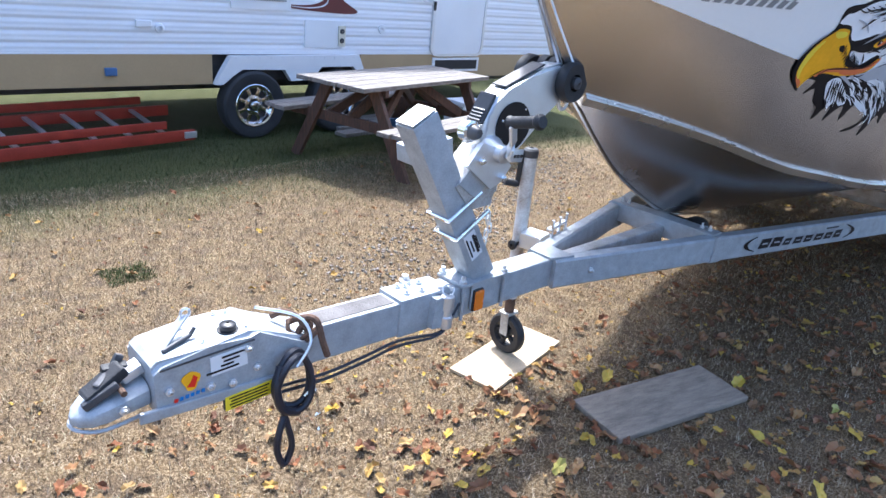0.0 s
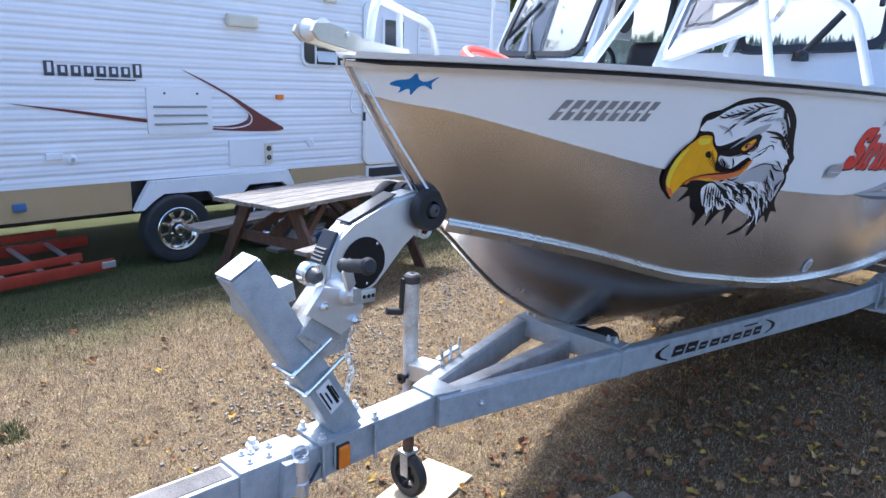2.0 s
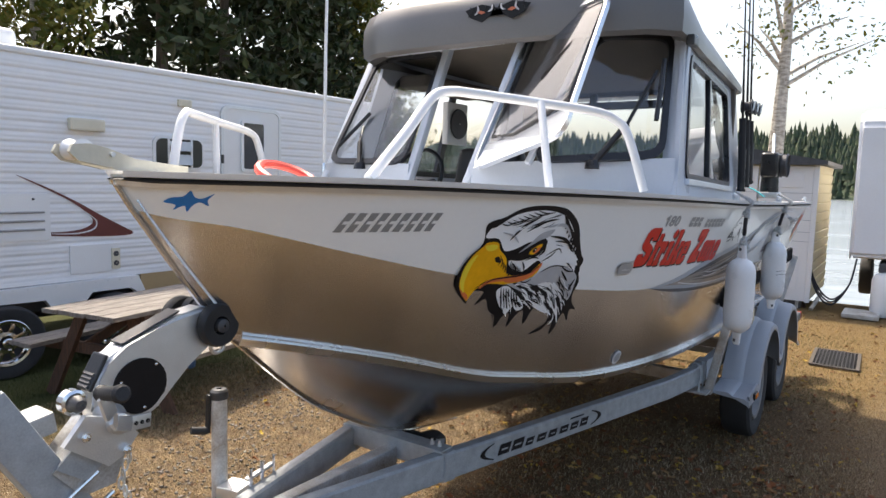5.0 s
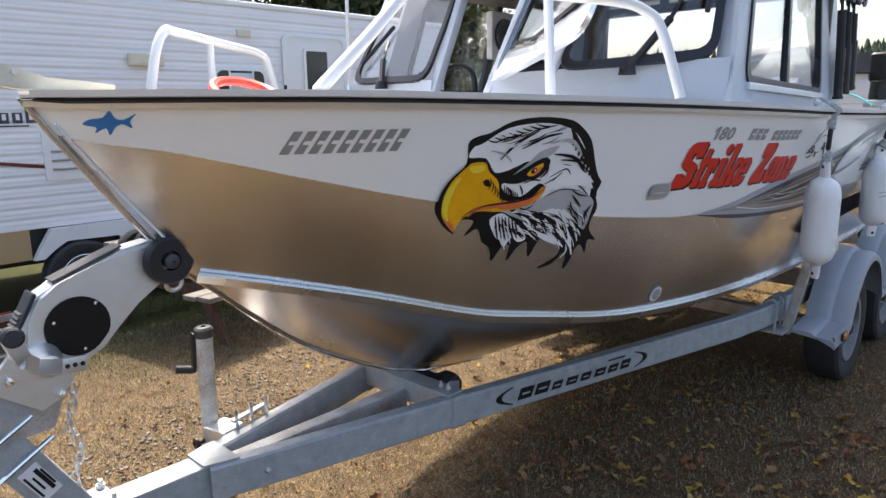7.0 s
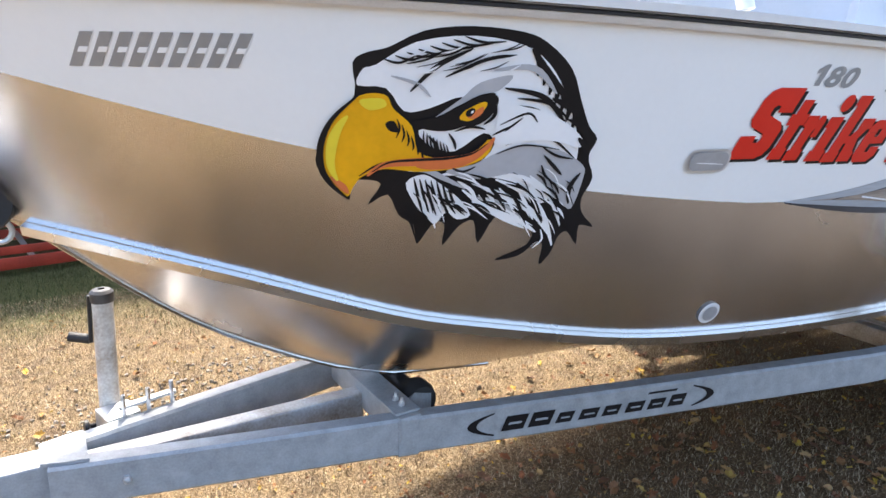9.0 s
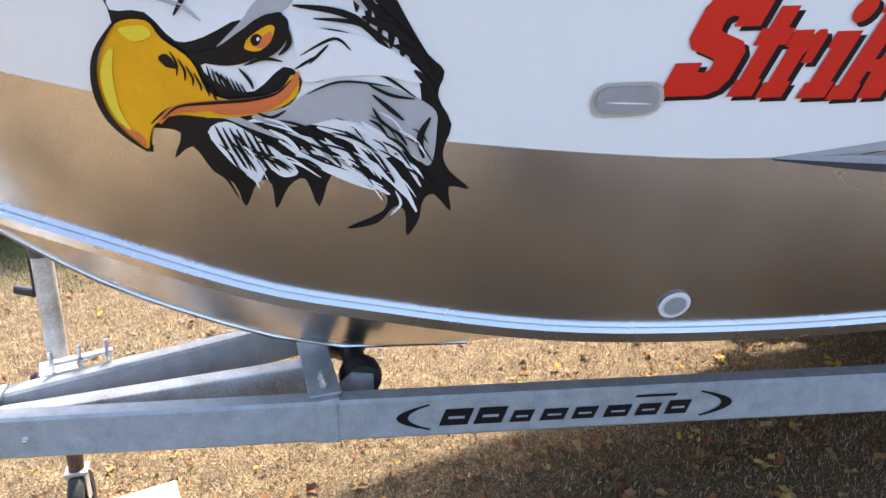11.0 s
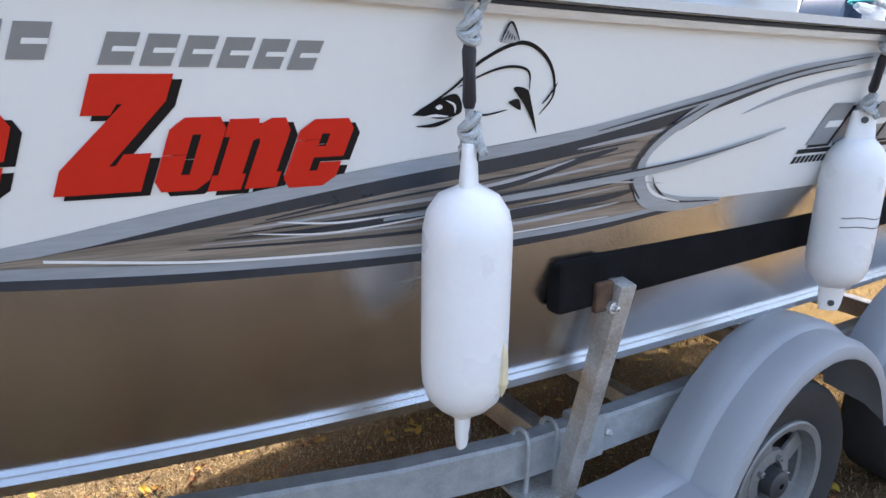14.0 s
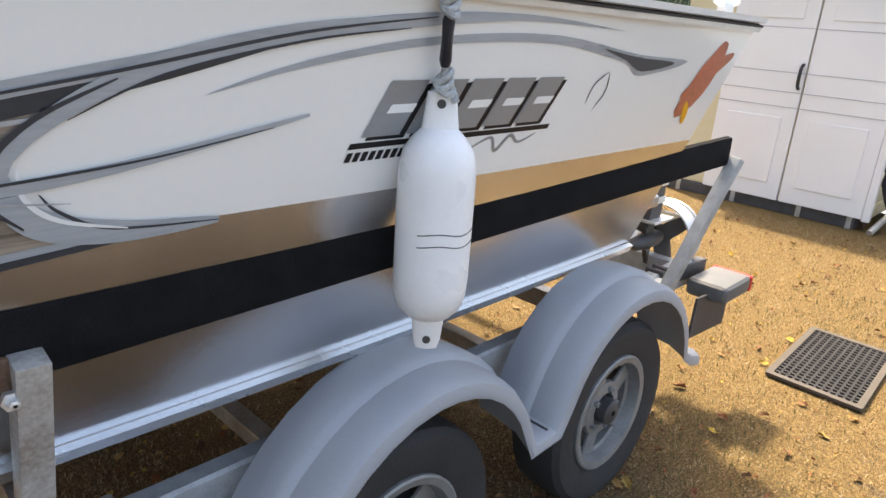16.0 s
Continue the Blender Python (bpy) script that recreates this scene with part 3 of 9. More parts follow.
def build_fender(tr, s):
    pts = fender_path()
    sect = [(-0.845, 0.0), (-0.90, -0.004), (-0.955, -0.004), (-0.972, 0.006), (-0.982, 0.016), (-1.0, 0.017), (-1.055, 0.021), (-1.082, 0.036), (-1.09, 0.062), (-1.086, 0.075), (-1.07, 0.06), (-1.0, 0.03), (-0.85, 0.015)]
    bm = bmesh.new()
    rows = []
    for i, p in enumerate(pts):
        a, b = pts[max(i - 1, 0)], pts[min(i + 1, len(pts) - 1)]
        t = Vector((b[0] - a[0], b[1] - a[1])).normalized()
        n = Vector((t.y, -t.x))
        if n.y > 0:
            n = -n
        rows.append([bm.verts.new((p[0] + n.x * d, y * s, p[1] + n.y * d)) for y, d in sect])
    for a, b in zip(rows, rows[1:]):
        for j in range(len(sect)):
            bm.faces.new((a[j], b[j], b[(j + 1) % len(sect)], a[(j + 1) % len(sect)]))
    bm.faces.new(rows[0])
    bm.faces.new(rows[-1][::-1])
    f = part("mudguard", bm, FENDER_GREY, tr, "pale grey moulded plastic tandem mudguard", True)
    # front skirt with a reflector, and the joint in the dip
    part("skirt", prism([(3.585, 0.475), (3.87, 0.495), (3.93, 0.44), (3.90, 0.405), (3.80, 0.40), (3.62, 0.43)], 0.012 * s, "y", -1.084 * s), FENDER_GREY, f)
    part("reflector_housing", box((3.76, -1.092 * s, 0.442), (0.10, 0.014, 0.045), None, 0.012), BLACK_GLOSS, f)
    part("reflector", box((3.76, -1.099 * s, 0.443), (0.075, 0.012, 0.028), None, 0.006), AMBER, f, "amber side reflector")
    part("seam", box((4.812, -0.93 * s, 0.521), (0.006, 0.30, 0.006), None, 0.001), DARK_GREY, f)


def build_fittings(tr):
    for s in (1, -1):
        build_fender(tr, s)
        # side guide: carpeted board on two posts
        b = part("side_guide", box((4.75, -0.928 * s, 1.166), (2.70, 0.036, 0.118), turn(0, -1.5, 0), 0.018), CARPET, tr, "black carpeted guide board along the hull", True)
        part("guide_end", box((3.45, -0.930 * s, 1.130), (0.13, 0.048, 0.122), turn(0, -1.5, 0), 0.012), CARPET, b)
        part("guide_bracket", box((3.515, -0.958 * s, 1.095), (0.055, 0.016, 0.075), None, 0.01), RUST, b, "rusty bracket")
        part("guide_bolt", bolt((3.535, -0.966 * s, 1.068), "y", 0.016, -0.012 * s), CAST, b)
        part("guide_post", beam((3.548, -0.835 * s, 0.46), (3.566, -0.966 * s, 1.125), 0.05, 0.05, 0.004, (0, 1, 0)), GALV_WORN, tr, "weathered square steel post", True)
        part("guide_post", beam((5.93, -0.86 * s, 0.62), (6.12, -0.966 * s, 1.175), 0.05, 0.05, 0.004, (0, 1, 0)), GALV, tr, "", True)
        part("guide_foot", box((5.90, -0.83 * s, 0.625), (0.16, 0.10, 0.02), None, 0.004), GALV, tr)
        # clamp of the front post
        for dx in (-0.05, 0.05):
            part("u_bolt", tube(smooth_path([(3.50 + dx, -0.735 * s, 0.50), (3.50 + dx, -0.735 * s, 0.647), (3.50 + dx, -0.80 * s, 0.65), (3.50 + dx, -0.80 * s, 0.47)], 4), 0.007, 6), GALV, tr, "", True)
        part("clamp_plate", box((3.50, -0.79 * s, 0.485), (0.17, 0.14, 0.012), None, 0.003), GALV_WORN, tr)
        part("rail_step", box((3.68, -0.765 * s, 0.585), (0.10, 0.075, 0.135), None, 0.004), GALV, tr)
        part("rail_bolt", bolt((3.74, -0.80 * s, 0.59), "y", 0.013, -0.01 * s), CAST, tr)
        part("hull_bunk", beam((3.3, -0.46 * s, 0.70), (5.6, -0.5 * s, 0.70), 0.09, 0.06), CARPET, tr)
        # stern: light box, mud flap
        part("light_arm", beam((6.0, -0.765 * s, 0.60), (6.42, -0.79 * s, 0.60), 0.05, 0.07), DARK_GREY, tr)
        lb = part("light_box", box((6.34, -0.92 * s, 0.555), (0.28, 0.19, 0.085), turn(0, 0, 0), 0.03, 3), LIGHT_BOX, tr, "grey tail light box", True)
        part("tail_light", box((6.485, -0.92 * s, 0.555), (0.03, 0.19, 0.075), None, 0.01), RED, lb, "red tail light lens")
        part("mud_flap", box((6.27, -0.93 * s, 0.445), (0.36, 0.012, 0.19), turn(0, 4, 0), 0.003), DARK_GREY, tr, "dark hanging mud flap")
        for dx in (0.0, 0.06):
            part("stern_clamp", box((6.0 + dx, -0.765 * s, 0.585), (0.025, 0.085, 0.145), None, 0.004), DARK_GREY, tr)
    part("stern_cross_member", beam((6.25, -0.76, 0.585), (6.25, 0.76, 0.585), 0.06, 0.10), GALV, tr)
    # A-frame gussets and keel roller bracket
    for s in (1, -1):
        part("roller_bracket", prism([(1.34, 0.53), (1.46, 0.53), (1.46, 0.63), (1.40, 0.645), (1.34, 0.60)], 0.008, "y", 0.165 * s), GALV, tr)
    part("cross_plate", box((1.31, 0, 0.655), (0.085, 0.56, 0.008), None, 0.002), GALV, tr)
    for y in (-0.24, -0.20, 0.20, 0.24):
        part("plate_bolt", bolt((1.31, y, 0.66)), CAST, tr)
    part("rail_bolt", bolt((0.55, -0.118, 0.585), "y", 0.012, -0.009), CAST, tr)

    # swinging hinge of the tongue
    h = part("hinge_sleeve", box((-0.30, 0, 0.598), (0.22, 0.118, 0.135), turn(0, 1.5, 0), 0.008), GALV, tr, "bolted folding tongue hinge", True)
    for x, y in ((-0.36, -0.025), (-0.33, 0.02), (-0.30, -0.03), (-0.27, 0.02), (-0.355, 0.03)):
        part("hinge_bolt", bolt((x, y, 0.664), "z", 0.012, 0.009), CAST, h)
    part("hinge_pin_head", lathe([(0.02, 0), (0.02, 0.016), (0.012, 0.02), (0.011, 0.034), (0.004, 0.036)], 10, "z", (-0.31, 0.045, 0.664)), CAST, h, "", True)
    part("hinge_barrel", lathe([(0.018, 0.53), (0.024, 0.535), (0.024, 0.575), (0.019, 0.578), (0.019, 0.60), (0.024, 0.604), (0.024, 0.65), (0.014, 0.655)], 16, "z", (-0.225, -0.082, 0)), CAST, h, "", True)
    part("hinge_ring", tube([(-0.225 + 0.026 * math.cos(a), -0.082 + 0.01 * math.sin(a), 0.672 + 0.016 * math.sin(a)) for a in [k * math.pi / 6 for k in range(12)]], 0.003, 5, True), CAST, h)
    part("hinge_ear", prism([(-0.29, 0.545), (-0.215, 0.535), (-0.205, 0.645), (-0.28, 0.652)], -0.03, "y", -0.058), GALV, h)

    # side marker
    m = part("side_marker", box((-0.055, -0.062, 0.585), (0.05, 0.016, 0.085), None, 0.006), BLACK_GLOSS, tr)
    part("marker_lens", box((-0.055, -0.071, 0.585), (0.042, 0.014, 0.075), None, 0.008), AMBER, m, "amber side marker lens")

    # winch post with its base plates
    wp = part("winch_post", beam((-0.005, 0, 0.648), (-0.360, 0, 1.243), 0.088, 0.105, 0.008, (1, 0, 0)), GALV, tr, "leaning square winch post", True)
    part("post_cap", beam((-0.3615, 0, 1.2455), (-0.364, 0, 1.250), 0.080, 0.097, 0.002, (1, 0, 0)), CAST, wp)
    part("base_plate", box((-0.02, 0, 0.652), (0.24, 0.135, 0.012), None, 0.003), GALV, wp)
    part("base_cheek", box((-0.02, -0.058, 0.60), (0.13, 0.008, 0.10), None, 0.003), GALV, wp)
    for x in (-0.125, 0.085):
        for y in (-0.052, 0.052):
            part("base_bolt", lathe([(0.014, 0), (0.014, 0.012), (0.008, 0.012), (0.008, 0.028), (0.003, 0.03)], 6, "z", (x, y, 0.657)), CAST, wp)
            part("base_rod", tube([(x, y * 1.12, 0.655), (x, y * 1.12, 0.52)], 0.007, 6), GALV, wp)
    d = Vector((-0.360 + 0.005, 0, 1.243 - 0.648)).normalized()
    n = Vector((d.z, 0, -d.x))
    for f in (0.47, 0.35):
        c = Vector((-0.005, 0, 0.648)) + d * 0.715 * f
        u = [c + n * 0.10 + Vector((0, -0.052, 0)), c - n * 0.060 + Vector((0, -0.052, 0)), c - n * 0.060 + Vector((0, 0.052, 0)), c + n * 0.10 + Vector((0, 0.052, 0))]
        part("u_bolt", tube([u[0], u[1], u[1] + Vector((0, 0.002, 0)), u[2] - Vector((0, 0.002, 0)), u[2], u[3]], 0.007, 8), CHROME, wp, "bright steel u-bolt", True)
    # label plate of the post
    c = Vector((-0.005, -0.0455, 0.648)) + d * 0.17
    lp = part("post_label", beam(c - d * 0.055, c + d * 0.055, 0.003, 0.055, 0.001, n), WHITE_STICKER, wp, "white specification sticker")
    for k, (u, w) in enumerate(((-0.02, 0.08), (-0.005, 0.05), (0.012, 0.08), (0.022, 0.06))):
        q = c + n * u + Vector((0, -0.002, 0))
        part("print_bar", beam(q - d * w / 2, q + d * w / 2, 0.002, 0.006 if k != 2 else 0.011, 0, n), BLACK_DECAL, lp)
    # carriage that clamps the winch to the post
    part("winch_carriage", prism([(-0.21, 1.02), (-0.10, 1.135), (0.005, 1.05), (-0.04, 0.935), (-0.115, 0.93), (-0.155, 0.955)], 0.10, "y", -0.05), GALV_WORN, wp, "weathered steel winch carriage")
    part("carriage_face", prism([(-0.205, 1.03), (-0.10, 1.13), (-0.02, 1.065), (-0.12, 0.97)], -0.006, "y", -0.051), GALV, wp)
    part("carriage_arm", box((-0.235, 0.085, 1.115), (0.16, 0.10, 0.06), turn(0, -10, 0), 0.006), GALV, wp)

    # winch: cast arm, reel, rubber rollers, handle
    arm = [(-0.085, 1.15), (-0.075, 1.235), (-0.045, 1.285), (0.02, 1.318), (0.10, 1.347), (0.20, 1.383), (0.275, 1.395), (0.335, 1.385), (0.365, 1.345), (0.345, 1.30), (0.285, 1.275), (0.215, 1.228), (0.165, 1.165), (0.12, 1.11), (0.05, 1.075), (-0.02, 1.075), (-0.07, 1.10)]
    bm = prism(arm, 0.085, "y", -0.025)
    bmesh.ops.bevel(bm, geom=[e for e in bm.edges if abs(e.verts[0].co.y - e.verts[1].co.y) < 1e-5], offset=0.012, segments=3, affect="EDGES")
    w = part("winch", bm, CAST, tr, "cast aluminium winch with black reel cover", True)
    part("reel_cover", prism([(0.055 + 0.085 * math.cos(a) * (1.0 if math.sin(a) > -0.5 else 0.92), 1.192 + 0.083 * math.sin(a)) for a in [k * math.pi / 14 for k in range(28)]], -0.004, "y", -0.0255), BLACK_DECAL, w, "round black reel cover plate")
    for x, z in ((-0.005, 1.215), (0.105, 1.248), (0.065, 1.125)):
        part("cover_rivet", bolt((x, -0.029, z), "y", 0.005, -0.003), CHROME, w)
    part("top_plate", beam((0.01, 0.02, 1.322), (0.20, 0.02, 1.392), 0.06, 0.006, 0.002), DARK_GREY, w)
    part("vent_cover", beam((-0.088, 0.018, 1.205), (-0.035, 0.018, 1.300), 0.07, 0.012, 0.006, (-1, 0, 0.5)), BLACK_GLOSS, w, "black vented gear cover")
    for k in range(4):
        c = Vector((-0.098, 0.018, 1.205)) + Vector((0.05, 0, 0.085)) * (0.15 + 0.12 * k)
        part("vent_slot", box(c, (0.008, 0.05, 0.006), turn(0, -30, 0), 0.001), DARK_GREY, w)
    part("gear_boss", lathe([(0.05, 0), (0.048, -0.02), (0.032, -0.045), (0.03, -0.075), (0.012, -0.08)], 20, "y", (-0.045, -0.02, 1.12)), CAST, w, "", True)
    part("drive_nut", lathe([(0.024, 0), (0.024, -0.03), (0.015, -0.045), (0.004, -0.046)], 10, "y", (-0.13, -0.005, 1.185)), DARK_GREY, w, "", True)
    part("drive_collar", lathe([(0.036, 0.02), (0.036, -0.01), (0.028, -0.014)], 18, "y", (-0.13, -0.005, 1.185)), CHROME, w, "", True)
    part("mount_foot", prism([(-0.19, 1.09), (-0.13, 1.16), (-0.03, 1.13), (0.02, 1.07), (-0.02, 1.02), (-0.07, 1.0)], -0.02, "y", -0.052), CAST, w, "", True)
    for x, z in ((-0.135, 1.105), (-0.02, 1.035)):
        part("mount_bolt", bolt((x, -0.074, z), "y", 0.014, -0.009), CHROME, w)
    # ratchet handle with its grip
    hb = [(-0.15, -0.20, 1.25), (-0.125, -0.19, 1.185), (-0.085, -0.14, 1.145), (-0.02, -0.10, 1.115), (0.045, -0.09, 1.108)]
    hd = part("crank", merge(*[beam(a, b, 0.012, 0.042, 0.004) for a, b in zip(hb, hb[1:])]), CAST, w, "curved aluminium crank arm", True)
    for t_ in (0.2, 0.5, 0.8):
        c = Vector(hb[3]).lerp(Vector(hb[4]), t_)
        part("crank_hole", lathe([(0.006, 0), (0.006, -0.003), (0.001, -0.004)], 10, "y", c + Vector((0, -0.006, 0))), BLACK_DECAL, hd)
    g0, g1 = Vector((-0.146, -0.185, 1.252)), Vector((-0.17, -0.325, 1.285))
    part("grip", tube([g0.lerp(g1, k / 16) for k in range(17)], 0.019, 14, False, [1.15, 0.9] + [1.0 if k % 2 else 0.9 for k in range(11)] + [0.9, 1.25, 1.25, 0.9]), BLACK, hd, "ribbed black rubber grip", True)
    # bow rollers and strap eye
    for y, r_ in ((-0.045, 0.071), (0.15, 0.071)):
        ro = part("bow_roller", lathe([(0.03, -0.02), (r_ * 0.92, -0.022), (r_, -0.012), (r_, 0.012), (r_ * 0.92, 0.022), (0.03, 0.02)], 28, "y", (0.315, y, 1.335)), BLACK, w, "black rubber bow roller", True)
        part("roller_hub", lathe([(0.022, 0), (0.022, -0.03), (0.014, -0.034), (0.004, -0.036)], 14, "y", (0.315, y, 1.335)), DARK_GREY, ro, "", True)
    for y in (0.03, 0.075):
        part("bow_roller", lathe([(0.02, -0.018), (0.042, -0.016), (0.042, 0.016), (0.02, 0.018)], 20, "y", (0.315, y, 1.37)), BLACK, w, "", True)
    part("roller_axle", tube([(0.315, -0.06, 1.335), (0.315, 0.17, 1.335)], 0.012, 10), CAST, w)
    part("strap_eye", tube([(0.345 + 0.026 * math.cos(a), 0.0, 1.255 + 0.026 * math.sin(a)) for a in [k * math.pi / 8 for k in range(16)]], 0.007, 8, True), CAST, w, "", True)

    # safety chain under the winch
    for k in range(13):
        c = Vector((0.02 + 0.012 * math.sin(k), 0.0 + 0.006 * (k % 2), 1.03 - 0.026 * k))
        ax = k % 2
        part("chain_link", tube([c + Vector(((0.009 * math.cos(a), 0, 0.019 * math.sin(a)) if ax else (0, 0.009 * math.cos(a), 0.019 * math.sin(a)))) for a in [j * math.pi / 5 for j in range(10)]], 0.0035, 5, True), CAST, w, "", True)

    # tongue jack
    jk = part("tongue_jack", tube([(0.545, 0.262, 0.30), (0.568, 0.288, 0.965)], 0.030, 18), JACK_WHITE, tr, "scuffed white tongue jack tube", True)
    part("jack_cap", lathe([(0.032, 0.955), (0.034, 0.958), (0.034, 0.985), (0.026, 0.993), (0.01, 0.995)], 18, "z", (0.568, 0.288, 0)), DARK_GREY, jk, "", True)
    part("jack_leg", tube([(0.543, 0.26, 0.30), (0.539, 0.257, 0.21)], 0.024, 14), RUST, jk, "rusty inner leg", True)
    part("crank_arm", box((0.530, 0.305, 0.90), (0.012, 0.022, 0.15), turn(0, 3, 0), 0.004), BLACK_GLOSS, jk)
    part("crank_grip", tube([(0.525, 0.305, 0.835), (0.470, 0.33, 0.845)], 0.015, 12), BLACK, jk, "", True)
    part("pull_knob", lathe([(0.008, 0), (0.008, -0.035), (0.022, -0.04), (0.022, -0.05), (0.008, -0.054)], 12, "x", (0.53, 0.25, 0.575)), BLACK_GLOSS, jk, "", True)
    part("jack_clamp", box((0.57, 0.20, 0.60), (0.10, 0.10, 0.07), turn(0, 0, 14), 0.005), CAST, jk)
    for dx in (-0.02, 0.05, 0.12):
        part("clamp_bolt", tube([(0.60 + dx, 0.125 + dx * 0.25, 0.60), (0.60 + dx, 0.125 + dx * 0.25, 0.715)], 0.007, 6), CHROME, jk)
    part("clamp_bar", box((0.65, 0.15, 0.672), (0.17, 0.022, 0.012), turn(0, 0, 14), 0.003), CAST, jk)
    for x in (0.515, 0.563):
        part("jack_fork", beam((x, 0.258, 0.225), (x, 0.252, 0.115), 0.006, 0.045, 0.003, (0, 1, 0)), GALV_WORN, jk)
    part("fork_top", box((0.54, 0.258, 0.225), (0.07, 0.06, 0.014), None, 0.004), GALV_WORN, jk)
    jw = part("jack_wheel", lathe([(0.06, -0.022), (0.088, -0.024), (0.098, -0.014), (0.100, 0), (0.098, 0.014), (0.088, 0.024), (0.06, 0.022)], 30, "x", (0.539, 0.250, 0.121), True), BLACK, jk, "black jack wheel", True)
    part("jack_wheel_disc", merge(lathe([(0.02, -0.026), (0.026, -0.024), (0.026, 0.024), (0.02, 0.026)], 14, "x", (0.539, 0.25, 0.121)), *[box(Vector((0.539, 0.25 + 0.043 * math.cos(a), 0.121 + 0.043 * math.sin(a))), (0.022, 0.055, 0.018), turn(math.degrees(a), 0, 0), 0.003) for a in [k * 2 * math.pi / 5 for k in range(5)]]), BLACK, jw)

    # surge brake coupler
    side = [(-1.195, 0.572), (-1.20, 0.706), (-1.185, 0.718), (-1.05, 0.726), (-0.945, 0.731), (-0.92, 0.725), (-0.75, 0.652), (-0.75, 0.622), (-0.885, 0.548)]
    bm = prism(side, 0.17, "y", -0.085)
    bmesh.ops.bevel(bm, geom=[e for e in bm.edges if abs(e.verts[0].co.y - e.verts[1].co.y) < 1e-5 and min(e.verts[0].co.z, e.verts[1].co.z) > 0.6], offset=0.014, segments=3, affect="EDGES")
    cp = part("brake_coupler", bm, GALV, tr, "galvanised surge brake coupler", True)
    part("coupler_flange", box((-1.06, -0.088, 0.575), (0.36, 0.012, 0.03), turn(0, 3, 0), 0.004), GALV, cp)
    part("filler_cap", lathe([(0.028, 0.722), (0.028, 0.732), (0.022, 0.733), (0.022, 0.746), (0.018, 0.749), (0.004, 0.75)], 18, "z", (-0.985, -0.035, 0)), BLACK_GLOSS, cp, "black filler cap", True)
    for x, y in ((-1.08, 0.04), (-0.95, 0.05), (-0.94, -0.05), (-1.06, -0.055), (-0.98, 0.06)):
        part("lid_screw", bolt((x, y, 0.728 - 0.06 * abs(x + 0.97)), "z", 0.009, 0.006), CAST, cp)
    for x, z in ((-1.165, 0.635), (-1.06, 0.612), (-0.93, 0.625), (-0.955, 0.690), (-1.0, 0.60)):
        part("side_bolt", bolt((x, -0.086, z), "y", 0.012, -0.007), CAST, cp)
    part("breakaway_lever", beam((-1.155, -0.02, 0.714), (-1.075, 0.02, 0.773), 0.006, 0.028, 0.003, (0, 1, 0)), GALV, cp)
    part("lever_rod", tube([(-1.16, -0.045, 0.724), (-1.08, -0.02, 0.734), (-1.065, -0.015, 0.75)], 0.006, 6), DARK_GREY, cp)
    part("lever_eye", tube([(-1.073 + 0.012 * math.cos(a), 0.021, 0.778 + 0.012 * math.sin(a)) for a in [k * math.pi / 5 for k in range(10)]], 0.004, 5, True), CAST, cp)
    bm = bmesh.new()
    rings = []
    for x, hw, zb, zt in ((-1.20, 0.056, 0.578, 0.650), (-1.25, 0.058, 0.572, 0.640), (-1.295, 0.060, 0.566, 0.632), (-1.332, 0.054, 0.565, 0.622), (-1.355, 0.036, 0.567, 0.608), (-1.368, 0.012, 0.572, 0.594)):
        rings.append([bm.verts.new((x, hw * math.cos(a), (zb + zt) / 2 + (zt - zb) / 2 * math.copysign(abs(math.sin(a)) ** 0.6, math.sin(a)))) for a in [k * math.pi / 9 for k in range(18)]])
    for a, b in zip(rings, rings[1:]):
        for j in range(18):
            bm.faces.new((a[j], b[j], b[(j + 1) % 18], a[(j + 1) % 18]))
    bm.faces.new(rings[0])
    bm.faces.new(rings[-1][::-1])
    part("ball_socket", bm, GALV, cp, "", True)
    part("socket_lip", tube(smooth_path([(-1.22, -0.058, 0.575), (-1.31, -0.060, 0.567), (-1.355, -0.035, 0.567), (-1.370, 0, 0.568), (-1.355, 0.035, 0.567), (-1.31, 0.060, 0.567), (-1.22, 0.058, 0.575)], 3), 0.005, 6), GALV, cp, "", True)
    part("latch", beam((-1.335, -0.01, 0.635), (-1.240, 0.0, 0.688), 0.050, 0.030, 0.008), BLACK, cp, "greasy black coupler latch")
    part("latch_lever", beam((-1.285, 0.02, 0.675), (-1.225, 0.015, 0.672), 0.030, 0.032, 0.006), BLACK, cp)
    part("push_rod", beam((-1.25, 0, 0.660), (-1.20, 0, 0.680), 0.045, 0.028, 0.006), CAST, cp)
    part("socket_bolt", bolt((-1.265, -0.060, 0.605), "y", 0.012, -0.006), CAST, cp)
    # greasy latch linkage, worn top of the tongue
    for a, b, w_ in (((-1.345, -0.03, 0.625), (-1.265, -0.035, 0.665), 0.016), ((-1.275, 0.03, 0.64), (-1.235, 0.032, 0.705), 0.014), ((-1.31, -0.02, 0.660), (-1.245, 0.025, 0.685), 0.018)):
        part("latch_link", beam(a, b, w_, 0.022, 0.005), DARK_GREY, cp)
    part("latch_pin", tube([(-1.262, -0.065, 0.652), (-1.262, 0.05, 0.652)], 0.008, 8), RUST, cp)
    part("lid_seam", box((-1.06, -0.0855, 0.703), (0.25, 0.004, 0.005), turn(0, -2.5, 0), 0.001), DARK_GREY, cp)
    part("worn_tread", beam((-0.735, 0, 0.6645), (-0.42, 0, 0.6565), 0.072, 0.003, 0.001), TREAD, tr, "worn brown-grey tread on the tongue")
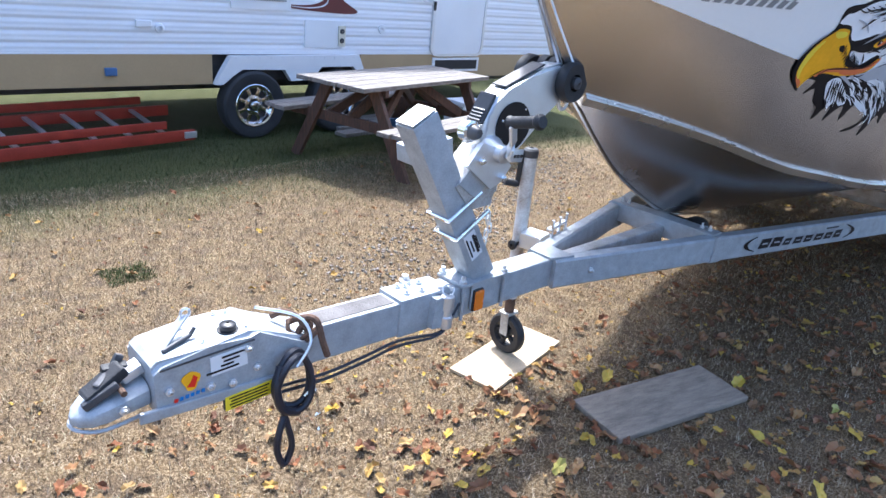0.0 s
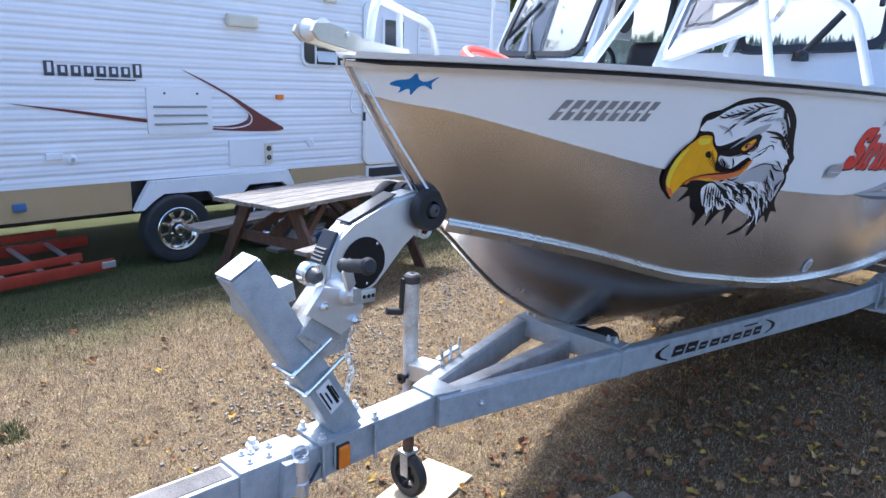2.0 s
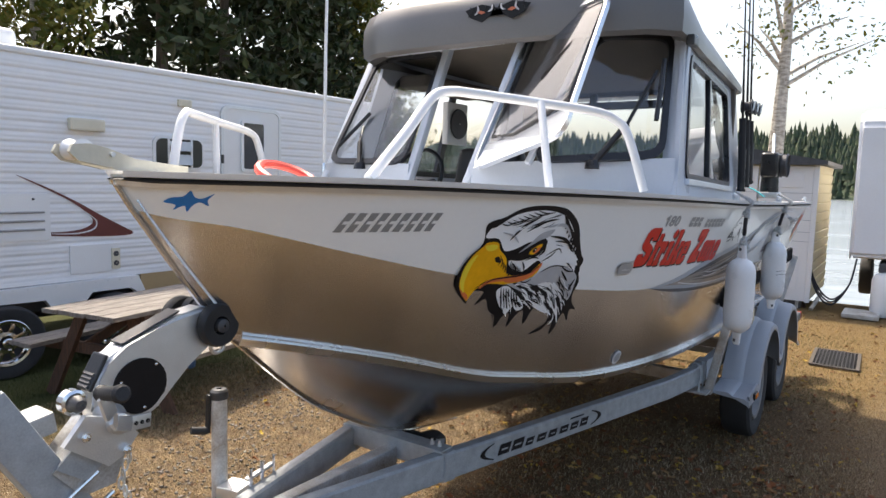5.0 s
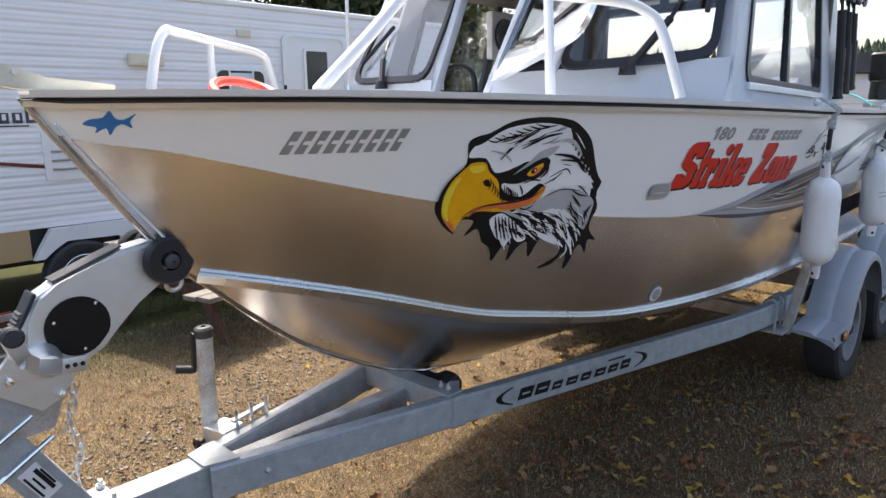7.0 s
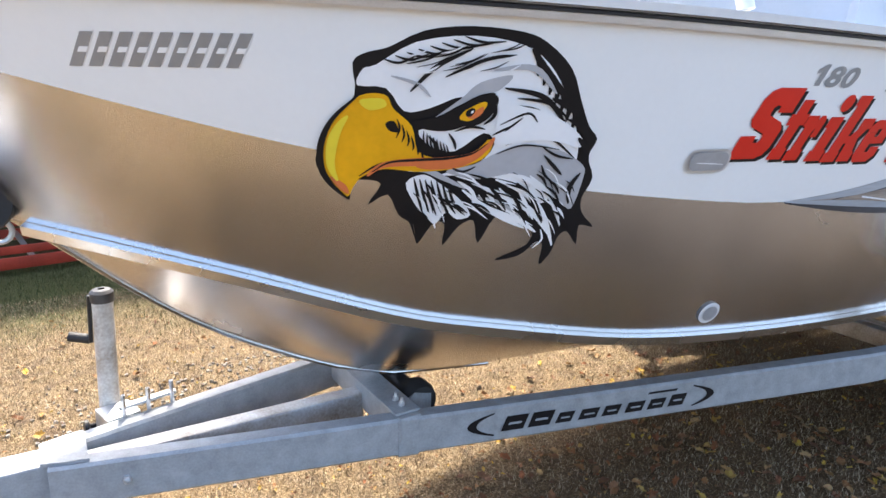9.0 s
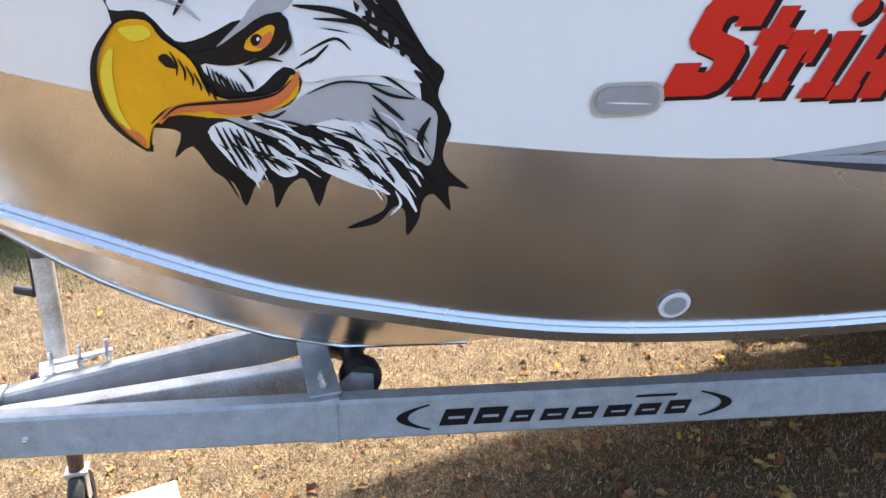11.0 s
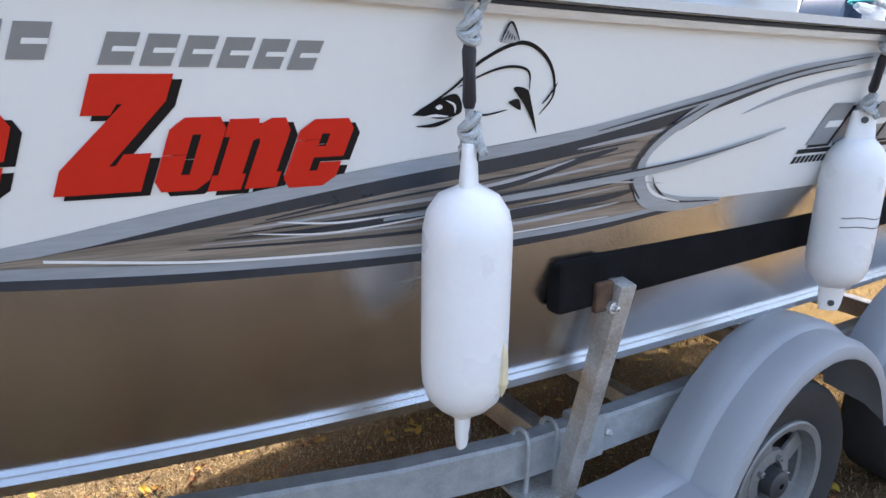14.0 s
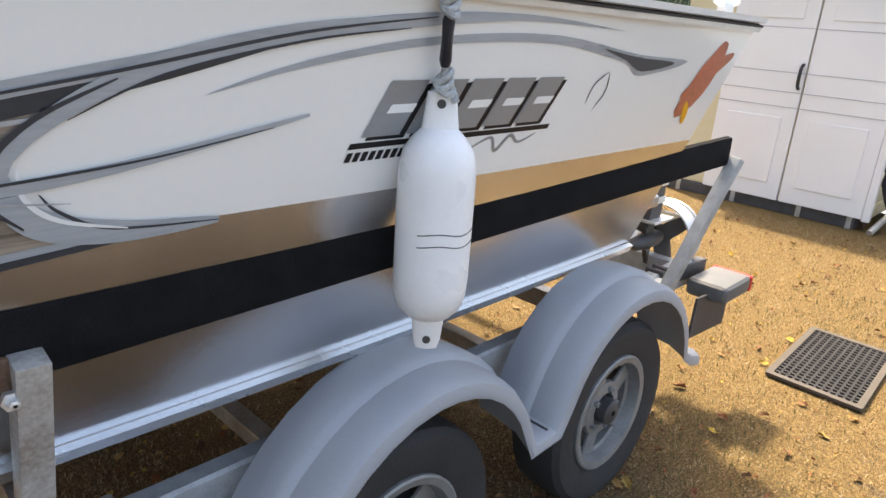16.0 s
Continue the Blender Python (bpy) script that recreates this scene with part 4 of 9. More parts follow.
    # stickers: white plate, yellow warning, round emblem
    st = part("data_plate", box((-1.008, -0.0865, 0.668), (0.100, 0.003, 0.055), turn(0, -3, 0), 0), WHITE_STICKER, cp, "worn silver data plate")
    for dz, w_ in ((0.019, 0.09), (0.006, 0.05), (-0.006, 0.04), (-0.018, 0.10)):
        part("print_bar", box((-1.008 + dz, -0.0885, 0.668 + dz), (w_ * 0.88, 0.002, 0.005), turn(0, -3, 0), 0), BLACK_DECAL, st)
    ys = part("warning_sticker", box((-0.957, -0.094, 0.548), (0.135, 0.004, 0.042), turn(0, -2.5, 0), 0), YELLOW_STICKER, cp, "yellow warning sticker")
    for k in range(4):
        part("print_bar", box((-0.957, -0.0968, 0.562 - 0.0095 * k), (0.115 - 0.01 * (k % 2), 0.002, 0.003), turn(0, -2.5, 0), 0), BLACK_DECAL, ys)
    part("sticker_tab", box((-0.955, -0.088, 0.552), (0.145, 0.006, 0.05), turn(0, -2.5, 0), 0.001), DARK_GREY, cp)
    em = part("emblem_sticker", prism([(-1.110 + 0.022 * math.cos(a) * (1 + 0.25 * math.sin(3 * a)), 0.645 + 0.027 * math.sin(a)) for a in [k * math.pi / 10 for k in range(20)]], -0.002, "y", -0.0865), YELLOW_DECAL, cp, "yellow and red emblem sticker")
    part("emblem_patch", prism([(-1.122, 0.632), (-1.102, 0.626), (-1.094, 0.652), (-1.104, 0.662), (-1.111, 0.645)], -0.001, "y", -0.0888), RED_DECAL, em)
    for k in range(6):
        part("emblem_bar", box((-1.150 + 0.014 * k, -0.0875, 0.602 + 0.001 * k), (0.009, 0.002, 0.010), turn(0, 8, 0), 0), BLUE_DECAL if k else RED_DECAL, em)

    # brake cable loops, chain hooks, brake line
    loop = [(-0.835 + 0.055 * math.cos(a), -0.125 + 0.01 * math.sin(2 * a), 0.552 + 0.088 * math.sin(a)) for a in [k * math.pi / 12 for k in range(24)]]
    part("lighting_cable", tube(loop, 0.010, 8, True), CABLE, tr, "coiled black lighting cable", True)
    part("lighting_cable", tube([(p[0] + 0.004, p[1] + 0.022, p[2] + 0.006) for p in loop], 0.010, 8, True), CABLE, tr, "", True)
    part("lighting_cable", tube(smooth_path([(-0.86, -0.12, 0.47), (-0.885, -0.13, 0.42), (-0.893, -0.13, 0.36), (-0.87, -0.13, 0.30), (-0.845, -0.13, 0.355), (-0.858, -0.125, 0.43), (-0.872, -0.12, 0.49)], 5), 0.010, 8), CABLE, tr, "", True)
    part("lighting_cable", tube(smooth_path([(-0.875, -0.115, 0.62), (-0.895, -0.13, 0.56), (-0.875, -0.13, 0.49), (-0.82, -0.12, 0.455)], 6), 0.013, 8), CABLE, tr, "", True)
    part("breakaway_wire", tube(smooth_path([(-0.90, -0.02, 0.765), (-0.80, -0.08, 0.735), (-0.79, -0.13, 0.68), (-0.84, -0.14, 0.62)], 6), 0.004, 6), BRIGHT_ALU, tr, "", True)
    part("chain_hook", tube(smooth_path([(-0.80, -0.02, 0.69), (-0.77, -0.05, 0.71), (-0.745, -0.085, 0.71), (-0.735, -0.105, 0.65), (-0.72, -0.11, 0.60)], 5), 0.010, 8), RUST, tr, "rusty safety chain hook", True)
    part("chain_hook", tube(smooth_path([(-0.83, 0.02, 0.70), (-0.80, 0.0, 0.715), (-0.775, -0.04, 0.705), (-0.76, -0.075, 0.67)], 5), 0.010, 8), RUST, tr, "", True)
    for q in range(3):
        part("chain_hook", tube([(-0.79 + 0.02 * q + 0.022 * math.cos(a), -0.045 - 0.018 * q + 0.012 * math.sin(a), 0.685 - 0.008 * q + 0.02 * math.sin(a + q)) for a in [k * math.pi / 6 for k in range(12)]], 0.007, 6, True), RUST, tr, "", True)
    part("snap_hook", tube([(-0.765 + 0.012 * math.cos(a), -0.14, 0.41 + 0.03 * math.sin(a)) for a in [k * math.pi / 7 for k in range(14)]], 0.004, 6, True), CHROME, tr, "", True)
    part("snap_strap", tube(smooth_path([(-0.80, -0.12, 0.50), (-0.775, -0.135, 0.52), (-0.765, -0.14, 0.44)], 4), 0.005, 6), CHROME, tr, "", True)
    for dz in (0, 0.02):
        part("brake_line", tube(smooth_path([(-0.86, -0.08, 0.53 - dz), (-0.70, -0.075, 0.515 - dz), (-0.55, -0.072, 0.522 - dz), (-0.42, -0.072, 0.535 - dz), (-0.26, -0.085, 0.520 - dz / 2), (-0.20, -0.078, 0.545), (-0.14, -0.06, 0.59)], 5), 0.005, 6), CABLE, tr, "", True)
    # lettering on the rails becomes plain bars between two arcs
    for s in (1, -1):
        def rail_decal(x, dz, out=0.0015):
            p = rail_point(x, s)
            return Vector((p.x - 0.0075, p.y - (0.0312 + out) * s, p.z + dz))
        for x0, w_, hz, sl in ((1.60, 0.075, 0.05, 0.02), (1.69, 0.075, 0.05, 0.02), (1.785, 0.055, 0.036, 0.015), (1.865, 0.065, 0.036, 0.015), (1.95, 0.06, 0.036, 0.015), (2.035, 0.065, 0.036, 0.015), (2.12, 0.06, 0.036, 0.015), (2.20, 0.06, 0.042, 0.015)):
            bm = bmesh.new()
            b0 = -0.026
            bm.faces.new([bm.verts.new(rail_decal(x, z)) for x, z in ((x0, b0), (x0 + w_, b0), (x0 + w_ + sl, b0 + hz), (x0 + sl, b0 + hz))])
            bar = part("decal_bar", bm, BLACK_DECAL, tr)
            bm = bmesh.new()
            bm.faces.new([bm.verts.new(rail_decal(x, z, 0.0028)) for x, z in ((x0 + w_ * 0.32, b0 + hz * 0.40), (x0 + w_ * 0.9, b0 + hz * 0.40), (x0 + w_ * 0.92, b0 + hz * 0.56), (x0 + w_ * 0.36, b0 + hz * 0.56))])
            part("decal_slot", bm, GALV, bar)
        bm = bmesh.new()
        bm.faces.new([bm.verts.new(rail_decal(x, z)) for x, z in ((2.12, 0.030), (2.23, 0.030), (2.235, 0.038), (2.125, 0.038))])
        part("decal_bar", bm, BLACK_DECAL, tr)
        for side, x0 in ((1, 1.49), (-1, 2.385)):
            bm = bmesh.new()
            o, i_ = [], []
            for k in range(9):
                a = -1 + 2 * k / 8
                o.append(bm.verts.new(rail_decal(x0 + side * (0.085 * a * a), 0.040 * a + 0.002)))
                i_.append(bm.verts.new(rail_decal(x0 + side * (0.03 + 0.06 * a * a), 0.036 * a + 0.002)))
            for k in range(8):
                bm.faces.new((o[k], o[k + 1], i_[k + 1], i_[k]))
            part("decal_arc", bm, BLACK_DECAL, tr)


TREAD = material("dirty_tread", (0.13, 0.12, 0.115), 0.9, 0, 0.45, 14, 160, 0.5)
LIGHT_BOX = material("grey_light_housing", (0.10, 0.105, 0.11), 0.5, 0, 0.2, 12, 90, 0.1)
FENDER_GREY = material("pale_grey_moulded_plastic", (0.325, 0.345, 0.38), 0.42, 0, 0.06, 4, 140, 0.1)
JACK_WHITE = material("chipped_white_enamel", (0.68, 0.66, 0.62), 0.5, 0, 0.1, 16, 120, 0.2, second=(0.32, 0.25, 0.19))
build_fittings(trailer)


# ---- boards on the grass, buoys ----
def build_boards():
    ob = part("plywood_board", box((0, 0, 0), (0.60, 0.245, 0.016), None, 0.002), PLYWOOD)
    ob.matrix_world = pose(0.535, 0.222, 0.012, 0, 0, 10.5)
    tagged(ob, "pale plywood board under the trailer jack wheel", "board")
    ob = part("wooden_plank", box((0, 0, 0), (0.785, 0.285, 0.028), None, 0.006), PLANK)
    ob.matrix_world = pose(0.825, -0.433, 0.018, 0, 0, -13.2)
    tagged(ob, "weathered grey-brown wooden plank lying on the grass", "board")


build_boards()


def twisted_rope(pts, r=0.007):
    pts = smooth_path(pts, 8)
    strands = []
    for k in range(3):
        run = []
        for i, p in enumerate(pts):
            d = (pts[min(i + 1, len(pts) - 1)] - pts[max(i - 1, 0)]).normalized()
            u = d.orthogonal().normalized()
            v = d.cross(u)
            a = i * 0.8 + k * 2 * math.pi / 3
            run.append(p + (u * math.cos(a) + v * math.sin(a)) * r * 0.6)
        strands.append(tube(run, r * 0.62, 6))
    return merge(*strands)


def build_buoy(x, y, z0, height, radius, label, top_x, top_y, top_z, stripes):
    """A hanging boat buoy with moulded ends, on its rope."""
    h, r = height, radius
    prof = [(0.010, 0), (0.022, 0.002), (0.027, 0.02), (0.032, 0.07), (r * 0.62, 0.085), (r * 0.85, 0.105), (r * 0.97, 0.135), (r, 0.17), (r, h - 0.18), (r * 0.985, h - 0.15), (r * 0.90, h - 0.118), (r * 0.68, h - 0.092), (0.034, h - 0.075), (0.029, h - 0.03), (0.026, h - 0.004), (0.012, h)]
    ob = thing("boat_buoy", label, "boat fender", (x, y, z0), "white buoys hung along the hull")
    bm = lathe(prof, 32, "z", (x, y, z0))
    wide = Vector((0.70, -0.71, 0)) if stripes else Vector((0.66, 0.75, 0))
    thin = Vector((-wide.y, wide.x, 0))
    for v in bm.verts:
        d = v.co - Vector((x, y, v.co.z))
        if d.length < 0.036:
            v.co = Vector((x, y, v.co.z)) + wide * d.dot(wide) * 1.1 + thin * d.dot(thin) * 0.48
    part("body", bm, VINYL, ob, "", True)
    for zz in (0.026, h - 0.026):
        c = Vector((x, y, z0 + zz))
        part("eyelet", tube([c - thin * 0.0155, c + thin * 0.0155], 0.009, 12), DARK_GREY, ob)
    if stripes:
        for zz in (0.26, 0.285):
            part("scuff_line", tube([(x + (r + 0.0004) * math.cos(a), y + (r + 0.0004) * math.sin(a), z0 + zz + 0.003 * math.sin(5 * a)) for a in [math.pi * (1.12 + 0.76 * k / 20) for k in range(21)]], 0.0012, 4), DARK_GREY, ob, "dark scuff line")
    else:
        part("stain", lathe([(0.0005, 0), (0.012, 0.03), (0.009, 0.09), (0.0005, 0.11)], 6, "z", (x + r * 0.45, y - r * 0.885, z0 + 0.12)), STAIN, ob, "yellowish stain")
    top = Vector((top_x, top_y, top_z))
    eye = Vector((x, y, z0 + h - 0.02))
    mid = eye.lerp(top, 0.5)
    part("rope", twisted_rope([eye + Vector((0.008, -0.03, 0.0)), eye + Vector((0.005, -0.015, 0.03)), eye.lerp(top, 0.25), mid, eye.lerp(top, 0.8), top + Vector((0, -0.02, -0.03)), top + Vector((0.01, 0.03, 0.012)), top + Vector((0.02, 0.07, 0.03))]), ROPE, ob, "grey twisted rope", True)
    part("rope", twisted_rope([eye + Vector((-0.004, 0.02, 0.0)), eye + Vector((0.0, 0.012, 0.03)), eye.lerp(top, 0.22)], 0.006), ROPE, ob, "", True)
    part("rope", twisted_rope([eye.lerp(top, 0.62), eye.lerp(top, 0.8) + Vector((0.02, -0.004, 0)), top + Vector((0.035, -0.02, -0.02)), top + Vector((0.04, 0.03, 0.012))], 0.006), ROPE, ob, "", True)
    part("tape_wrap", tube([eye.lerp(top, t) for t in (0.26, 0.3, 0.45, 0.58, 0.62)], 0.011, 10, False, [0.8, 1.1, 0.95, 1.1, 0.8]), CABLE, ob, "black tape wrapping", True)
    for t in (0.14, 0.70):
        c = eye.lerp(top, t)
        part("knot", merge(*[tube([c + Vector((0.014 * math.cos(a), 0.014 * math.sin(a), 0.012 * math.sin(a + k) + 0.01 * (k - 1))) for a in [j * math.pi / 6 for j in range(12)]], 0.007, 6, True) for k in range(3)]), ROPE, ob, "", True)


STAIN = material("yellow_stain", (0.72, 0.62, 0.42), 0.5, 0, 0.1, 20, 90, 0.05)
build_buoy(3.050, -1.082, 0.922, 0.572, 0.079, "scuffed white vinyl boat buoy hanging from a cleat", 3.03, side_y(3.03, 1.74) - 0.03, 1.755, False)
build_buoy(4.303, -1.060, 0.945, 0.56, 0.080, "white vinyl boat buoy with dark scuff lines, hanging from a cleat", 4.24, side_y(4.24, 1.72) - 0.03, 1.74, True)


# ---- boat: decals on the port side ----
def flat_fill(outline):
    bm = bmesh.new()
    vs = [bm.verts.new((x, 0, z)) for x, z in outline]
    f = bm.faces.new(vs)
    bm.normal_update()
    bmesh.ops.triangulate(bm, faces=[f], ngon_method="EAR_CLIP")
    return bm


def lay_on_side(bm, out):
    """Cuts a flat shape into narrow strips and bends it onto the port side."""
    xs = [v.co.x for v in bm.verts]
    x = math.floor(min(xs) / 0.07) * 0.07
    while x < max(xs):
        bmesh.ops.bisect_plane(bm, geom=bm.verts[:] + bm.edges[:] + bm.faces[:], plane_co=(x, 0, 0), plane_no=(1, 0, 0))
        x += 0.07
    for v in bm.verts:
        v.co = on_side(v.co.x, v.co.z, out)
    return bm


def curve2(pts, n=5, closed=True):
    """A smooth closed outline through flat points."""
    k = len(pts)
    out = []
    for i in range(k):
        p = [Vector(pts[(i + j) % k]) for j in (-1, 0, 1, 2)]
        for j in range(n):
            t = j / n
            q = 0.5 * ((2 * p[1]) + (p[2] - p[0]) * t + (2 * p[0] - 5 * p[1] + 4 * p[2] - p[3]) * t * t + (3 * p[1] - p[0] - 3 * p[2] + p[3]) * t ** 3)
            out.append((q.x, q.y))
    return out


def decal(name, outline, mat, parent, out=0.0015, label=""):
    return part(name, lay_on_side(flat_fill(outline), out), mat, parent, label, True)


def ribbon(top, bottom, n=40):
    """The outline between two curves given as (x, z) pairs."""
    x0, x1 = top[0][0], top[-1][0]
    b0, b1 = bottom[0][0], bottom[-1][0]
    up = [(x0 + (x1 - x0) * i / n, glide(x0 + (x1 - x0) * i / n, top)) for i in range(n + 1)]
    dn = [(b0 + (b1 - b0) * i / n, glide(b0 + (b1 - b0) * i / n, bottom)) for i in range(n + 1)]
    return up + dn[::-1]


def stroke(pts, w0, w1=None, n=6):
    """The outline of a tapering stroke along flat points: w0 wide in the middle, pointed ends."""
    run = [Vector((p.x, p.z)) for p in smooth_path([(x, 0, z) for x, z in pts], n)]
    k = len(run) - 1
    left, right = [], []
    for i, p in enumerate(run):
        d = (run[min(i + 1, k)] - run[max(i - 1, 0)]).normalized()
        nrm = Vector((-d.y, d.x))
        u = i / k
        w = w0 * (0.15 + 0.85 * math.sin(math.pi * (0.04 + 0.92 * u))) if w1 is None else w0 + (w1 - w0) * u
        left.append(tuple(p + nrm * w / 2))
        right.append(tuple(p - nrm * w / 2))
    return left + right[::-1]


def bars(name, x0, x1, z0, z1, count, slant, mat, parent, gap=0.25, drop=0.0, out=0.0015, slots=None):
    """Lettering that stays unread: a row of slanted plain bars."""
    step = (x1 - x0 - slant) / count
    for k in range(count):
        a, b = x0 + step * (k + gap / 2), x0 + step * (k + 1 - gap / 2)
        d = drop * k / max(count - 1, 1)
        q = decal(name, [(a, z0 + d), (b, z0 + d), (b + slant, z1 + d), (a + slant, z1 + d)], mat, parent, out)
        if slots is not None:
            h = z1 - z0
            w = b - a
            decal("letter_slot", [(a + w * 0.3 + slant * 0.42, z0 + d + h * 0.42), (b + slant * 0.42, z0 + d + h * 0.42), (b + slant * 0.6, z0 + d + h * 0.58), (a + w * 0.3 + slant * 0.6, z0 + d + h * 0.58)], slots, q, out + 0.001)


def lettering(text, size, bold, shear):
    """Flat letters from the built-in font, as a bmesh in x and z."""
    cu = bpy.data.curves.new("letters", "FONT")
    cu.body, cu.size, cu.offset, cu.shear, cu.fill_mode, cu.resolution_u, cu.space_character = text, size, bold, shear, "FRONT", 3, 1.06
    ob = bpy.data.objects.new("letters", cu)
    scene.collection.objects.link(ob)
    me = bpy.data.meshes.new_from_object(ob.evaluated_get(bpy.context.evaluated_depsgraph_get()))
    bpy.data.objects.remove(ob)
    bm = bmesh.new()
    bm.from_mesh(me)
    bpy.data.meshes.remove(me)
    for v in bm.verts:
        v.co = Vector((v.co.x, 0, v.co.y))
    return bm


def fit_letters(bm, x0, x1, z0, z1, z0_right):
    xs, zs = [v.co.x for v in bm.verts], [v.co.z for v in bm.verts]
    for v in bm.verts:
        u, w = (v.co.x - min(xs)) / (max(xs) - min(xs)), (v.co.z - min(zs)) / (max(zs) - min(zs))
        v.co = Vector((x0 + (x1 - x0) * u, 0, z0 + (z0_right - z0) * u + (z1 - z0) * w))
    return bm


SLAB = {
    "S": [[(0, 0), (0.50, 0), (0.62, 0.05), (0.68, 0.16), (0.68, 0.42), (0.60, 0.52), (0.30, 0.62), (0.28, 0.66), (0.28, 0.73), (0.33, 0.76), (0.40, 0.75), (0.40, 0.66), (0.68, 0.66), (0.68, 1), (0.18, 1), (0.06, 0.95), (0, 0.84), (0, 0.56), (0.08, 0.46), (0.38, 0.36), (0.40, 0.32), (0.40, 0.26), (0.35, 0.23), (0.28, 0.24), (0.28, 0.33), (0, 0.33)]],
    "t": [[(0, 0), (0.40, 0), (0.40, 0.17), (0.34, 0.17), (0.34, 0.50), (0.46, 0.50), (0.46, 0.66), (0.34, 0.66), (0.34, 0.86), (0.05, 0.86), (0.05, 0.66), (-0.05, 0.66), (-0.05, 0.50), (0.05, 0.50), (0.05, 0.17), (0, 0.17)]],
    "r": [[(0, 0), (0.42, 0), (0.42, 0.16), (0.35, 0.16), (0.35, 0.42), (0.39, 0.47), (0.39, 0.34), (0.56, 0.34), (0.56, 0.60), (0.49, 0.66), (0.38, 0.66), (0.32, 0.60), (0.30, 0.66), (0, 0.66), (0, 0.50), (0.06, 0.50), (0.06, 0.16), (0, 0.16)]],
    "i": [[(0, 0), (0.42, 0), (0.42, 0.16), (0.36, 0.16), (0.36, 0.66), (0, 0.66), (0, 0.50), (0.06, 0.50), (0.06, 0.16), (0, 0.16)], [(0.20 + 0.15 * math.cos(k * math.pi / 8), 0.86 + 0.125 * math.sin(k * math.pi / 8)) for k in range(16)]],
    "k": [[(0, 0), (0.36, 0), (0.36, 0.15), (0.32, 0.15), (0.32, 0.28), (0.38, 0.28), (0.42, 0), (0.74, 0), (0.74, 0.15), (0.69, 0.15), (0.61, 0.35), (0.70, 0.50), (0.78, 0.50), (0.78, 0.66), (0.46, 0.66), (0.46, 0.50), (0.38, 0.40), (0.32, 0.40), (0.32, 1), (0, 1), (0, 0.85), (0.06, 0.85), (0.06, 0.15), (0, 0.15)]],
    "e": [[(0.10, 0), (0.48, 0), (0.60, 0.09), (0.60, 0.24), (0.35, 0.24), (0.35, 0.16), (0.26, 0.16), (0.26, 0.29), (0.60, 0.29), (0.60, 0.56), (0.50, 0.66), (0.12, 0.66), (0, 0.56), (0, 0.464), (0.26, 0.464), (0.26, 0.52), (0.35, 0.52), (0.35, 0.40), (0.26, 0.40), (0.26, 0.460), (0, 0.460), (0, 0.10)]],
    "o": [[(0.10, 0), (0.46, 0), (0.58, 0.09), (0.58, 0.56), (0.48, 0.66), (0.12, 0.66), (0, 0.56), (0, 0.335), (0.25, 0.335), (0.25, 0.51), (0.34, 0.51), (0.34, 0.15), (0.25, 0.15), (0.25, 0.331), (0, 0.331), (0, 0.10)]],
    "n": [[(0, 0), (0.36, 0), (0.36, 0.15), (0.32, 0.15), (0.32, 0.46), (0.38, 0.48), (0.40, 0.44), (0.40, 0), (0.76, 0), (0.76, 0.15), (0.70, 0.15), (0.70, 0.54), (0.60, 0.66), (0.44, 0.66), (0.33, 0.60), (0.31, 0.66), (0, 0.66), (0, 0.50), (0.06, 0.50), (0.06, 0.15), (0, 0.15)]],
    "Z": [[(0, 0), (0.68, 0), (0.68, 0.34), (0.46, 0.34), (0.42, 0.24), (0.37, 0.24), (0.68, 0.78), (0.68, 1), (0.06, 1), (0.06, 0.67), (0.28, 0.67), (0.31, 0.76), (0.35, 0.76), (0, 0.22)]],
}


def slab_letter(c, x0, x1, z0, tall):
    """One heavy leaning slab letter, its foot between x0 and x1."""
    wide = max(u for u, v in SLAB[c][0])
    out = []
    for line in SLAB[c]:
        out.append(flat_fill([(x0 + (x1 - x0) * u / wide + 0.30 * tall * v, z0 + tall * v) for u, v in line]))
    return merge(*out)


